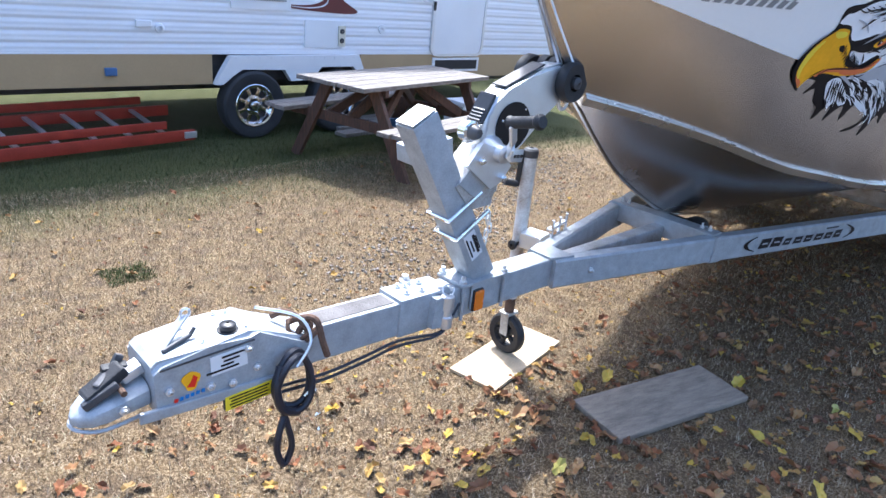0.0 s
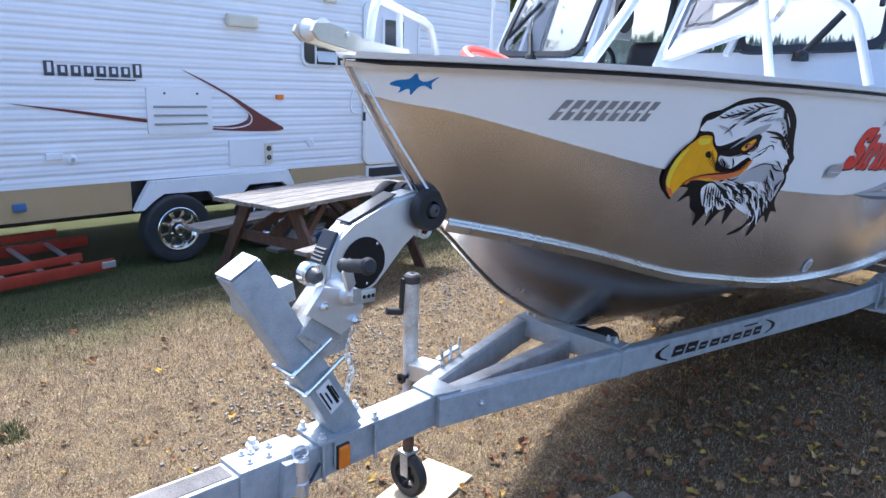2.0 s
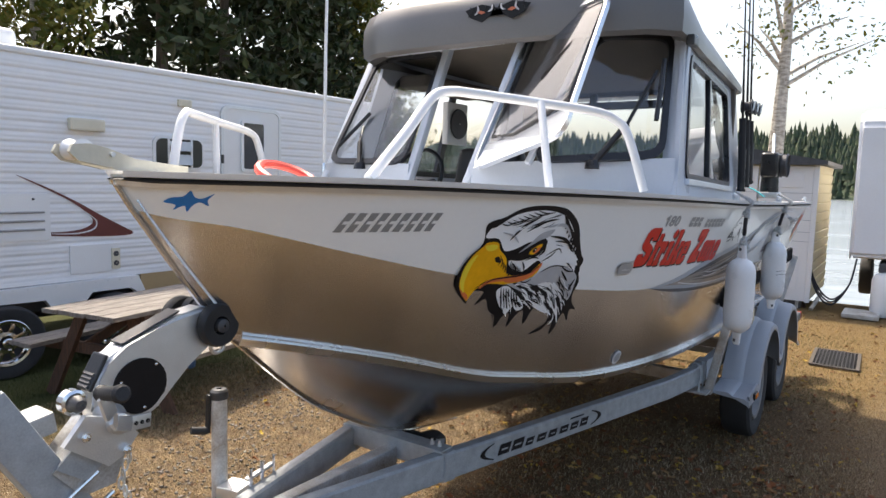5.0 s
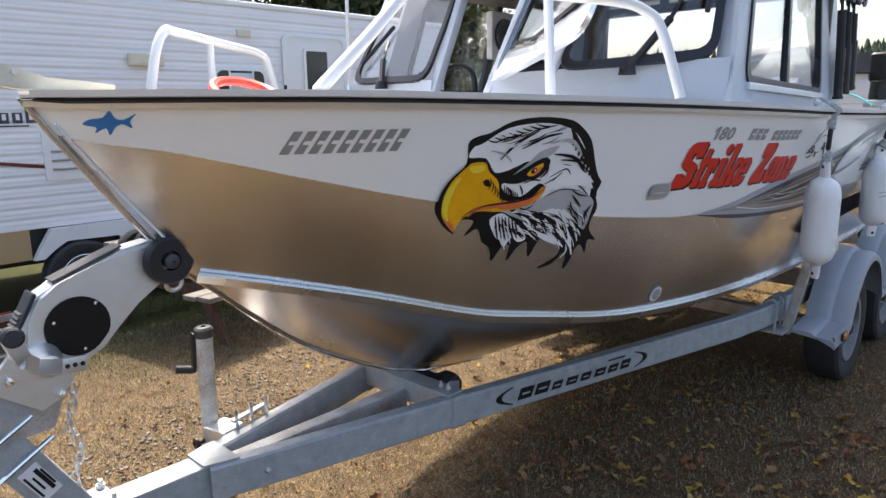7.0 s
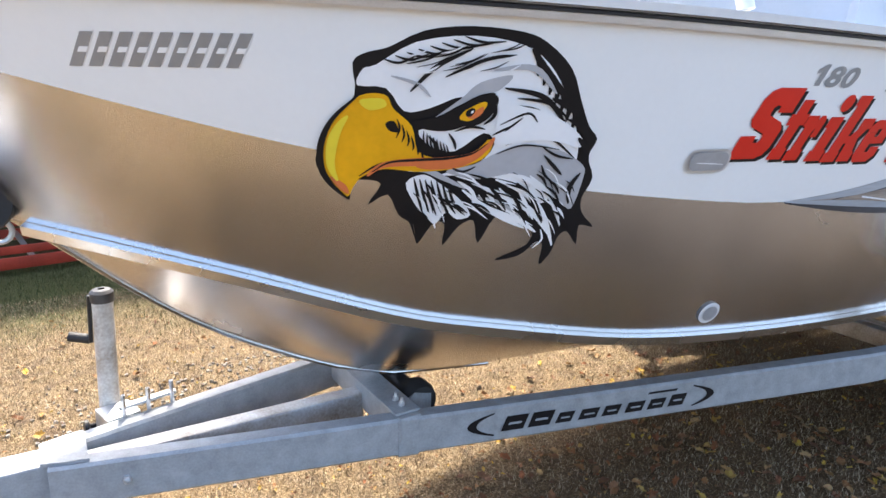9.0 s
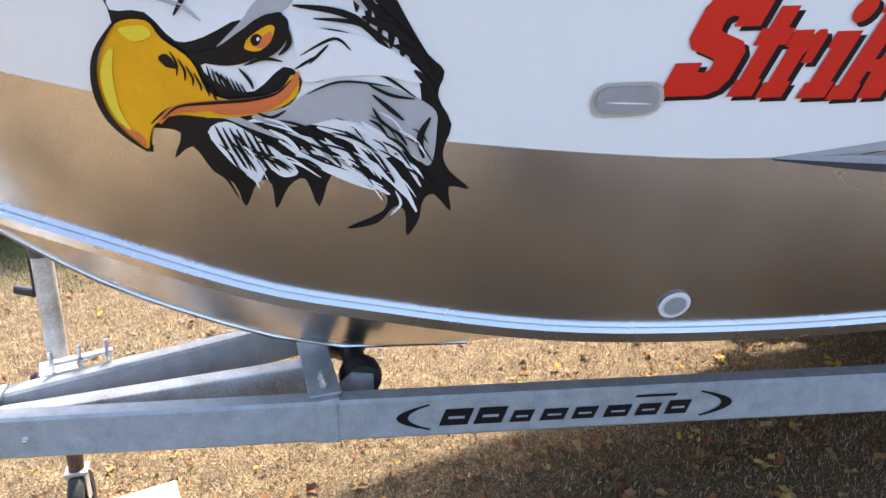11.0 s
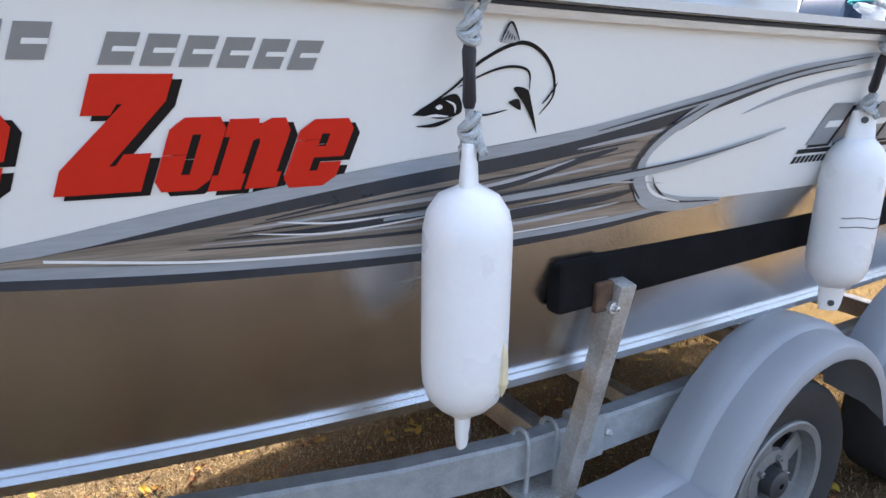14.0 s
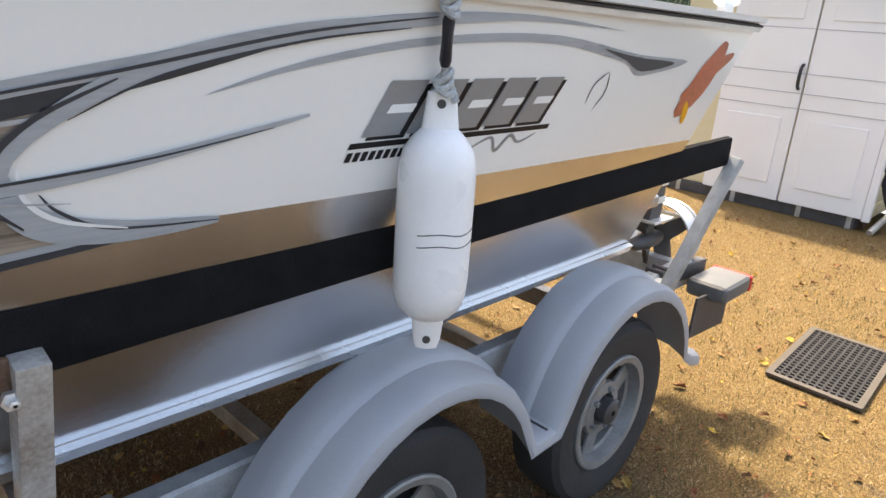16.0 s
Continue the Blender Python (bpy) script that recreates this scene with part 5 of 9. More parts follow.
def build_decals():
    # the big emblem: plain shapes in black, white, grey, yellow and orange
    em = decal("emblem", curve2([(0.936, 1.465), (0.955, 1.535), (0.99, 1.60), (0.978, 1.662), (1.0, 1.682), (1.036, 1.692), (1.095, 1.724), (1.18, 1.735), (1.28, 1.728), (1.335, 1.709), (1.40, 1.66), (1.44, 1.595), (1.475, 1.54), (1.503, 1.511), (1.495, 1.47), (1.521, 1.42), (1.51, 1.37), (1.523, 1.332), (1.561, 1.295), (1.525, 1.30), (1.532, 1.25), (1.50, 1.285), (1.481, 1.272), (1.475, 1.23), (1.455, 1.198), (1.45, 1.25), (1.43, 1.26), (1.40, 1.225), (1.345, 1.215), (1.41, 1.25), (1.414, 1.29), (1.375, 1.318), (1.322, 1.330), (1.297, 1.262), (1.275, 1.320), (1.245, 1.305), (1.22, 1.258), (1.215, 1.31), (1.19, 1.315), (1.165, 1.262), (1.15, 1.31), (1.115, 1.335), (1.085, 1.385), (1.05, 1.362), (1.068, 1.41), (1.03, 1.42), (1.005, 1.415), (1.012, 1.372), (0.963, 1.42)], 3), BLACK_DECAL, boat, 0.0015, "black, white and yellow emblem of plain shapes")
    decal("emblem_white", curve2([(0.992, 1.62), (0.998, 1.652), (1.02, 1.660), (1.085, 1.704), (1.19, 1.718), (1.29, 1.703), (1.35, 1.668), (1.395, 1.618), (1.43, 1.565), (1.462, 1.50), (1.470, 1.45), (1.475, 1.40), (1.478, 1.350), (1.44, 1.375), (1.41, 1.36), (1.36, 1.405), (1.29, 1.425), (1.225, 1.43), (1.18, 1.432), (1.25, 1.455), (1.278, 1.50), (1.25, 1.525), (1.20, 1.485), (1.15, 1.495), (1.12, 1.53), (1.17, 1.545), (1.19, 1.60), (1.13, 1.575), (1.085, 1.57), (1.045, 1.615)], 3), WHITE_DECAL, em, 0.003)
    decal("emblem_grey", curve2([(1.284, 1.48), (1.338, 1.501), (1.416, 1.49), (1.487, 1.452), (1.497, 1.415), (1.490, 1.346), (1.454, 1.369), (1.381, 1.420), (1.328, 1.434), (1.263, 1.422), (1.191, 1.440), (1.247, 1.457)], 4), PALE_DECAL, em, 0.0042)
    decal("emblem_grey", curve2([(1.14, 1.55), (1.19, 1.598), (1.22, 1.63), (1.28, 1.645), (1.26, 1.615), (1.23, 1.605), (1.20, 1.57), (1.17, 1.555)], 4), PALE_DECAL, em, 0.0042)
    decal("emblem_yellow", curve2([(0.998, 1.600), (1.045, 1.603), (1.065, 1.575), (1.105, 1.54), (1.125, 1.49), (1.155, 1.473), (1.205, 1.47), (1.245, 1.49), (1.262, 1.512), (1.274, 1.503), (1.264, 1.472), (1.217, 1.449), (1.14, 1.440), (1.07, 1.446), (1.03, 1.43), (1.015, 1.405), (1.006, 1.382), (0.975, 1.41), (0.951, 1.45), (0.946, 1.51), (0.963, 1.556)], 4), YELLOW_DECAL, em, 0.0054)
    decal("emblem_lemon", curve2([(0.957, 1.46), (0.953, 1.51), (0.968, 1.548), (0.985, 1.56), (0.975, 1.52), (0.973, 1.46), (0.985, 1.42), (0.972, 1.43)], 4), LEMON_DECAL, em, 0.0066)
    decal("emblem_lemon", curve2([(1.0, 1.592), (1.04, 1.596), (1.05, 1.58), (1.02, 1.572)], 4), LEMON_DECAL, em, 0.0066)
    decal("emblem_line", stroke([(1.022, 1.43), (1.06, 1.458), (1.12, 1.462), (1.18, 1.463), (1.23, 1.482), (1.258, 1.508)], 0.007), BLACK_DECAL, em, 0.0066)
    decal("emblem_patch", curve2([(1.055, 1.545), (1.07, 1.55), (1.083, 1.528), (1.065, 1.53)], 4), BLACK_DECAL, em, 0.0066)
    decal("emblem_patch", curve2([(1.10, 1.545), (1.15, 1.56), (1.19, 1.585), (1.235, 1.608), (1.255, 1.605), (1.235, 1.56), (1.195, 1.535), (1.15, 1.53)], 4), BLACK_DECAL, em, 0.0054)
    decal("emblem_patch", curve2([(1.18, 1.551), (1.192, 1.585), (1.232, 1.609), (1.262, 1.60), (1.254, 1.562), (1.222, 1.541)], 4), BLACK_DECAL, em, 0.0076)
    decal("emblem_patch", curve2([(1.195, 1.566), (1.205, 1.577), (1.231, 1.592), (1.242, 1.588), (1.233, 1.567), (1.215, 1.553), (1.195, 1.556)], 4), YELLOW_DECAL, em, 0.0086)
    decal("emblem_patch", curve2([(1.204, 1.573), (1.213, 1.580), (1.221, 1.575), (1.215, 1.563), (1.206, 1.563)], 4), BLACK_DECAL, em, 0.0092)
    decal("emblem_patch", curve2([(1.213, 1.573), (1.217, 1.575), (1.218, 1.571), (1.214, 1.569)], 3), WHITE_DECAL, em, 0.0098)
    for pts, w, m in (([(1.09, 1.61), (1.13, 1.66), (1.19, 1.695)], 0.010, 0), ([(1.15, 1.64), (1.22, 1.675), (1.28, 1.685)], 0.008, 0), ([(1.24, 1.655), (1.32, 1.66), (1.38, 1.61)], 0.012, 1), ([(1.27, 1.62), (1.36, 1.60), (1.43, 1.53)], 0.011, 0), ([(1.28, 1.585), (1.35, 1.575), (1.42, 1.53)], 0.006, 0),
                      ([(1.30, 1.50), (1.38, 1.52), (1.46, 1.47)], 0.006, 0), ([(1.14, 1.52), (1.16, 1.50), (1.165, 1.48)], 0.007, 0), ([(1.18, 1.525), (1.195, 1.505), (1.2, 1.49)], 0.006, 0), ([(1.20, 1.45), (1.225, 1.44), (1.25, 1.452)], 0.006, 0), ([(1.05, 1.64), (1.10, 1.625), (1.13, 1.60)], 0.007, 1)):
        decal("emblem_stroke", stroke(pts, w), PALE_DECAL if m else BLACK_DECAL, em, 0.0060)
    decal("emblem_white", curve2([(1.116, 1.414), (1.149, 1.433), (1.188, 1.410), (1.232, 1.376), (1.264, 1.336), (1.238, 1.325), (1.211, 1.343), (1.194, 1.315), (1.171, 1.332), (1.141, 1.366)], 3), WHITE_DECAL, em, 0.0042)
    for k in range(7):
        u = k / 6
        decal("emblem_stroke", stroke([(1.13 + 0.07 * u, 1.425 - 0.01 * u), (1.145 + 0.075 * u, 1.385 - 0.015 * u), (1.165 + 0.08 * u, 1.335 + 0.005 * u)], 0.006), BLACK_DECAL, em, 0.0054)
    for pts, w in (([(1.234, 1.397), (1.297, 1.352), (1.373, 1.32), (1.422, 1.288)], 0.013), ([(1.244, 1.412), (1.327, 1.381), (1.403, 1.338), (1.456, 1.279)], 0.015), ([(1.299, 1.421), (1.372, 1.389), (1.431, 1.327), (1.471, 1.251)], 0.014), ([(1.26, 1.369), (1.334, 1.328), (1.393, 1.299)], 0.010), ([(1.27, 1.385), (1.33, 1.352), (1.41, 1.305)], 0.006), ([(1.32, 1.412), (1.39, 1.37), (1.45, 1.30)], 0.006), ([(1.372, 1.429), (1.429, 1.381), (1.476, 1.303)], 0.010), ([(1.425, 1.245), (1.442, 1.268), (1.432, 1.295)], 0.005)):
        decal("emblem_stroke", stroke(pts, w), WHITE_DECAL, em, 0.0044)
    decal("emblem_grey", stroke([(1.27, 1.378), (1.32, 1.362), (1.38, 1.325)], 0.014), PALE_DECAL, em, 0.0043)
    decal("emblem_grey", stroke([(1.115, 1.442), (1.15, 1.443), (1.19, 1.425), (1.24, 1.40)], 0.012), PALE_DECAL, em, 0.0046)
    # cheek: white band over a grey field, feather marks
    decal("emblem_white", curve2([(1.261, 1.608), (1.305, 1.586), (1.373, 1.571), (1.441, 1.535), (1.474, 1.502), (1.455, 1.494), (1.407, 1.508), (1.337, 1.508), (1.285, 1.500), (1.272, 1.531), (1.268, 1.575)], 3), WHITE_DECAL, em, 0.0064)
    for pts, w in (([(1.488, 1.497), (1.462, 1.534), (1.424, 1.557)], 0.014), ([(1.494, 1.464), (1.475, 1.497), (1.455, 1.516)], 0.012), ([(1.455, 1.556), (1.415, 1.583), (1.373, 1.601)], 0.014), ([(1.381, 1.496), (1.418, 1.476), (1.458, 1.468)], 0.006), ([(1.39, 1.477), (1.418, 1.452), (1.442, 1.431)], 0.008), ([(1.278, 1.544), (1.33, 1.569), (1.356, 1.55)], 0.005), ([(1.291, 1.53), (1.322, 1.56)], 0.005), ([(1.346, 1.414), (1.392, 1.376), (1.43, 1.317)], 0.007), ([(1.268, 1.522), (1.304, 1.543)], 0.005), ([(1.217, 1.423), (1.28, 1.395), (1.335, 1.363)], 0.006),
                   ([(1.285, 1.480), (1.34, 1.500), (1.42, 1.490)], 0.004), ([(1.30, 1.600), (1.37, 1.590), (1.43, 1.55)], 0.007), ([(1.255, 1.60), (1.262, 1.565), (1.245, 1.545)], 0.008), ([(1.485, 1.435), (1.47, 1.40), (1.478, 1.36)], 0.012), ([(1.39, 1.455), (1.405, 1.43), (1.425, 1.415)], 0.006), ([(1.19, 1.530), (1.22, 1.540), (1.25, 1.535)], 0.006)):
        decal("emblem_stroke", stroke(pts, w), BLACK_DECAL, em, 0.0072)
    for k in range(9):
        u = k / 8
        decal("emblem_stroke", stroke([(1.30 + 0.15 * u, 1.705 - 0.14 * u), (1.325 + 0.145 * u, 1.675 - 0.145 * u), (1.33 + 0.14 * u, 1.645 - 0.15 * u)], 0.012), BLACK_DECAL, em, 0.0050)
    for k in range(8):
        u = k / 7
        decal("emblem_stroke", stroke([(1.03 + 0.14 * u, 1.672 + 0.045 * u), (1.06 + 0.15 * u, 1.665 + 0.042 * u), (1.09 + 0.16 * u, 1.68 + 0.03 * u)], 0.005), BLACK_DECAL, em, 0.0056)
        decal("emblem_stroke", stroke([(1.22 + 0.16 * u, 1.418 - 0.03 * u), (1.25 + 0.15 * u, 1.398 - 0.04 * u), (1.27 + 0.16 * u, 1.372 - 0.06 * u)], 0.008), BLACK_DECAL if k % 2 else WHITE_DECAL, em, 0.0056)
        decal("emblem_stroke", stroke([(1.13 + 0.05 * u, 1.53 - 0.03 * u), (1.135 + 0.055 * u, 1.505 - 0.025 * u), (1.15 + 0.05 * u, 1.488 - 0.01 * u)], 0.004), BLACK_DECAL, em, 0.0062)
    decal("emblem_stroke", stroke([(1.038, 1.432), (1.065, 1.456), (1.122, 1.463), (1.176, 1.464), (1.23, 1.473), (1.263, 1.497), (1.273, 1.517)], 0.020), CORAL_DECAL, em, 0.0080)
    decal("emblem_line", stroke([(1.045, 1.440), (1.075, 1.462), (1.13, 1.468), (1.19, 1.472), (1.235, 1.482), (1.262, 1.505)], 0.006), BLACK_DECAL, em, 0.0086)
    decal("emblem_patch", curve2([(1.13, 1.453), (1.20, 1.457), (1.245, 1.478), (1.262, 1.500), (1.258, 1.478), (1.22, 1.452), (1.16, 1.445)], 4), CORAL_DECAL, em, 0.0064)
    decal("emblem_patch", curve2([(1.00, 1.41), (1.008, 1.388), (0.985, 1.405), (0.968, 1.43)], 4), CORAL_DECAL, em, 0.0064)

    decal("emblem_line", stroke([(0.996, 1.602), (0.958, 1.556), (0.943, 1.505), (0.949, 1.452), (0.973, 1.412), (1.010, 1.378)], 0.013), BLACK_DECAL, em, 0.0094)
    decal("emblem_patch", curve2([(1.206, 1.563), (1.220, 1.573), (1.235, 1.583), (1.236, 1.570), (1.222, 1.557)], 4), CORAL_DECAL, em, 0.0089)
    for k in range(6):
        decal("emblem_stroke", stroke([(1.075 + 0.011 * k, 1.555 - 0.012 * k), (1.083 + 0.011 * k, 1.535 - 0.012 * k), (1.080 + 0.012 * k, 1.515 - 0.009 * k)], 0.004), BLACK_DECAL, em, 0.0070)
    # finer feather marks over the crown, cheek and ruff
    rng = random.Random(4)
    for x0, x1, z0, z1, dx, dz, n, w in ((1.06, 1.26, 1.64, 1.70, 0.055, 0.022, 16, 0.0035), (1.17, 1.34, 1.36, 1.44, 0.07, -0.035, 22, 0.0045), (1.33, 1.46, 1.33, 1.46, 0.045, -0.045, 22, 0.0045), (1.12, 1.20, 1.34, 1.42, 0.03, -0.05, 12, 0.004)):
        for k in range(n):
            a, b = rng.uniform(x0, x1), rng.uniform(z0, z1)
            f = rng.uniform(0.6, 1.2)
            decal("emblem_stroke", stroke([(a, b), (a + dx * f * 0.55, b + dz * f * 0.35), (a + dx * f, b + dz * f)], w * rng.uniform(0.6, 1.4), None, 4), BLACK_DECAL if k % 3 else WHITE_DECAL, em, 0.0074 + 0.0002 * (k % 4))
    # registration: plain grey bars
    bars("registration_bar", 0.505, 0.812, 1.645, 1.708, 9, 0.02, GREY_DECAL, boat, 0.34, 0.002, 0.0015, HULL_WHITE)
    # small blue shape at the bow
    decal("blue_decal", curve2([(0.114, 1.735), (0.125, 1.748), (0.148, 1.752), (0.158, 1.77), (0.170, 1.752), (0.187, 1.746), (0.209, 1.762), (0.200, 1.742), (0.207, 1.724), (0.187, 1.735), (0.175, 1.727), (0.168, 1.706), (0.158, 1.725), (0.140, 1.712), (0.14, 1.727)], 3), BLUE_DECAL, boat, 0.0015, "small blue vinyl shape")
    # the boat's name in heavy slab letters, red on a black drop shadow
    for word, tall, row in (("Strike", 0.172, (("S", 1.864, 1.975, 1.457), ("t", 1.986, 2.040, 1.453), ("r", 2.040, 2.106, 1.449), ("i", 2.118, 2.174, 1.445), ("k", 2.176, 2.292, 1.440), ("e", 2.290, 2.378, 1.436))),
                            ("Zone", 0.170, (("Z", 2.444, 2.557, 1.431), ("o", 2.571, 2.650, 1.427), ("n", 2.650, 2.756, 1.423), ("e", 2.762, 2.850, 1.419)))):
        for m, o, dx, dz in ((BLACK_DECAL, 0.0015, 0.012, -0.008), (RED_DECAL, 0.003, 0, 0)):
            bm = merge(*[slab_letter(c, x0 + dx, x1 + dx, z0 + dz, tall) for c, x0, x1, z0 in row])
            part("name_lettering" if m is RED_DECAL else "name_shadow", lay_on_side(bm, o), m, boat, "red lettering reading %s" % word if m is RED_DECAL else "")
    # model number, and the model name as plain grey bars
    part("model_number", lay_on_side(merge(flat_fill([(2.044, 1.634), (2.062, 1.634), (2.076, 1.684), (2.063, 1.684), (2.040, 1.672), (2.038, 1.662), (2.053, 1.666)]), fit_letters(lettering("80", 1.0, 0.035, 0.25), 2.076, 2.186, 1.631, 1.682, 1.628)), 0.0015), GREY_DECAL, boat, "grey numerals reading 180")
    bars("model_bar", 2.302, 2.475, 1.622, 1.668, 3, 0.015, GREY_DECAL, boat, 0.20, -0.004, 0.0015, HULL_WHITE)
    bars("model_bar", 2.51, 2.825, 1.612, 1.654, 6, 0.015, GREY_DECAL, boat, 0.20, -0.006, 0.0015, HULL_WHITE)

    # long sweeping graphic
    top = [(2.123, 1.333), (2.372, 1.358), (2.634, 1.404), (2.94, 1.446), (3.33, 1.490), (3.687, 1.557), (3.984, 1.615), (4.262, 1.648), (4.563, 1.655), (4.932, 1.634)]
    low_ = [(2.118, 1.330), (2.376, 1.292), (2.66, 1.268), (3.01, 1.252), (3.24, 1.252), (3.476, 1.262), (3.704, 1.283), (3.87, 1.293)]
    sw = decal("graphic_field", ribbon([p for p in top if p[0] < 3.4] + [(3.56, 1.53)], [p for p in low_ if p[0] < 3.3] + [(3.56, 1.268)]), BROWN_DECAL, boat, 0.0012, "bronze and silver sweeping vinyl graphic")
    decal("graphic_field", ribbon([(3.55, 1.528), (3.687, 1.556), (3.984, 1.612)], [(3.55, 1.40), (3.63, 1.482), (3.76, 1.535), (3.984, 1.598)]), BROWN_DECAL, sw, 0.0012)
    decal("graphic_field", ribbon([(3.55, 1.40), (3.60, 1.335), (3.70, 1.298), (3.85, 1.294)], [(3.55, 1.266), (3.704, 1.283), (3.85, 1.292)]), BROWN_DECAL, sw, 0.0012)
    # streaks in the bronze field
    for k in range(7):
        u = k / 6
        decal("graphic_streak", stroke([(2.62 + 0.12 * u, 1.325 + 0.04 * u), (2.95, 1.312 + 0.085 * u), (3.25, 1.315 + 0.115 * u), (3.52, 1.34 + 0.12 * u)], 0.005 if k % 2 else 0.008), PALE_DECAL if k % 3 == 1 else DARK_DECAL, sw, 0.0019)
    decal("graphic_sweep", ribbon(top, [(2.13, 1.331), (2.4, 1.338), (2.66, 1.380), (2.95, 1.422), (3.33, 1.466), (3.687, 1.534), (3.984, 1.594), (4.262, 1.630), (4.563, 1.643), (4.932, 1.634)]), SILVER_DECAL, sw, 0.0026)
    decal("graphic_edge", ribbon([(2.3, 1.330), (2.66, 1.381), (2.95, 1.424), (3.33, 1.468), (3.687, 1.535), (3.99, 1.595)], [(2.3, 1.328), (2.66, 1.364), (2.95, 1.398), (3.33, 1.440), (3.687, 1.510), (3.99, 1.594)]), DARK_DECAL, sw, 0.0022)
    decal("graphic_sweep", ribbon([(2.13, 1.335), (2.4, 1.322), (2.66, 1.296), (3.01, 1.280), (3.24, 1.278), (3.476, 1.285), (3.704, 1.298), (3.87, 1.293)], low_), SILVER_DECAL, sw, 0.0026)
    decal("graphic_edge", ribbon([(2.118, 1.331), (2.376, 1.305), (2.66, 1.281), (3.01, 1.265), (3.24, 1.265), (3.476, 1.272), (3.704, 1.289), (3.87, 1.294)], [(2.118, 1.328), (2.376, 1.288), (2.66, 1.264), (3.01, 1.248), (3.24, 1.248), (3.476, 1.258), (3.704, 1.279), (3.87, 1.291)]), DARK_DECAL, sw, 0.0034)
    decal("graphic_line", ribbon([(2.42, 1.334), (2.66, 1.303), (3.01, 1.286), (3.24, 1.284), (3.5, 1.291)], [(2.42, 1.329), (2.66, 1.298), (3.01, 1.281), (3.24, 1.280), (3.5, 1.289)]), WHITE_DECAL, sw, 0.0040)
    decal("graphic_edge", stroke([(3.40, 1.488), (3.70, 1.545), (3.98, 1.604), (4.26, 1.640)], 0.006), DARK_DECAL, sw, 0.0054)
    decal("graphic_edge", stroke([(3.70, 1.535), (3.60, 1.485), (3.545, 1.43), (3.535, 1.375), (3.58, 1.325)], 0.010), DARK_DECAL, sw, 0.0056)
    decal("graphic_line", stroke([(3.575, 1.415), (3.582, 1.372), (3.625, 1.332), (3.72, 1.304)], 0.008), WHITE_DECAL, sw, 0.0058)
    # crescent that encloses the white field
    decal("graphic_crescent", stroke([(4.50, 1.648), (4.26, 1.634), (3.987, 1.606), (3.77, 1.558), (3.643, 1.500), (3.570, 1.440), (3.556, 1.385)], 0.030), SILVER_DECAL, sw, 0.0046)
    decal("graphic_crescent", stroke([(3.552, 1.425), (3.566, 1.365), (3.615, 1.322), (3.72, 1.298), (3.87, 1.293)], 0.046), SILVER_DECAL, sw, 0.0048)
    decal("graphic_edge", stroke([(3.60, 1.376), (3.627, 1.344), (3.70, 1.307), (3.87, 1.293)], 0.006), DARK_DECAL, sw, 0.0056)
    decal("graphic_edge", stroke([(4.2, 1.618), (3.991, 1.592), (3.765, 1.540), (3.637, 1.480)], 0.005), DARK_DECAL, sw, 0.0056)
    # thin blades
    decal("graphic_blade", curve2([(3.826, 1.506), (4.007, 1.562), (4.289, 1.606), (4.65, 1.617), (5.03, 1.578), (5.342, 1.560), (5.09, 1.520), (4.98, 1.556), (4.65, 1.598), (4.289, 1.590), (4.007, 1.550)], 4), SILVER_DECAL, sw, 0.0026)
    decal("graphic_edge", curve2([(4.86, 1.590), (5.03, 1.571), (5.26, 1.556), (5.09, 1.532), (4.98, 1.562)], 4), DARK_DECAL, sw, 0.0036)
    decal("graphic_blade", stroke([(2.95, 1.345), (3.20, 1.363), (3.45, 1.380), (3.70, 1.405), (4.017, 1.468)], 0.022), SILVER_DECAL, sw, 0.0060)
    decal("graphic_edge", stroke([(2.80, 1.336), (3.05, 1.346), (3.337, 1.362), (3.60, 1.384)], 0.016), DARK_DECAL, sw, 0.0052)
    decal("graphic_line", stroke([(2.75, 1.352), (3.05, 1.362), (3.40, 1.385), (3.72, 1.412), (3.95, 1.45)], 0.005), DARK_DECAL, sw, 0.0072)
    decal("graphic_edge", stroke([(3.05, 1.370), (3.22, 1.392), (3.36, 1.425), (3.47, 1.448)], 0.018), DARK_DECAL, sw, 0.0036)
    decal("graphic_line", stroke([(3.05, 1.380), (3.22, 1.400), (3.36, 1.432)], 0.008), PALE_DECAL, sw, 0.0046)
    decal("graphic_line", stroke([(3.36, 1.452), (3.50, 1.470), (3.64, 1.488)], 0.008), PALE_DECAL, sw, 0.0036)
    decal("graphic_line", stroke([(2.72, 1.345), (2.84, 1.332), (2.98, 1.338), (3.12, 1.352)], 0.004), WHITE_DECAL, sw, 0.0072)
    decal("graphic_line", stroke([(2.76, 1.362), (2.86, 1.350), (2.99, 1.354)], 0.004), WHITE_DECAL, sw, 0.0072)
    decal("graphic_line", stroke([(3.33, 1.378), (3.5, 1.372), (3.64, 1.358)], 0.004), PALE_DECAL, sw, 0.0072)
    decal("graphic_edge", stroke([(3.02, 1.314), (3.25, 1.328), (3.45, 1.334), (3.57, 1.350)], 0.018), DARK_DECAL, sw, 0.0036)
    decal("graphic_line", stroke([(3.10, 1.300), (3.30, 1.306), (3.52, 1.322)], 0.008), PALE_DECAL, sw, 0.0046)

    # curved line drawing reduced to plain strokes
    ln = decal("line_decal", stroke([(2.982, 1.531), (3.05, 1.575), (3.10, 1.622), (3.175, 1.652), (3.239, 1.622), (3.268, 1.565), (3.245, 1.525)], 0.007), BLACK_DECAL, boat, 0.0015, "black line decal of plain strokes")
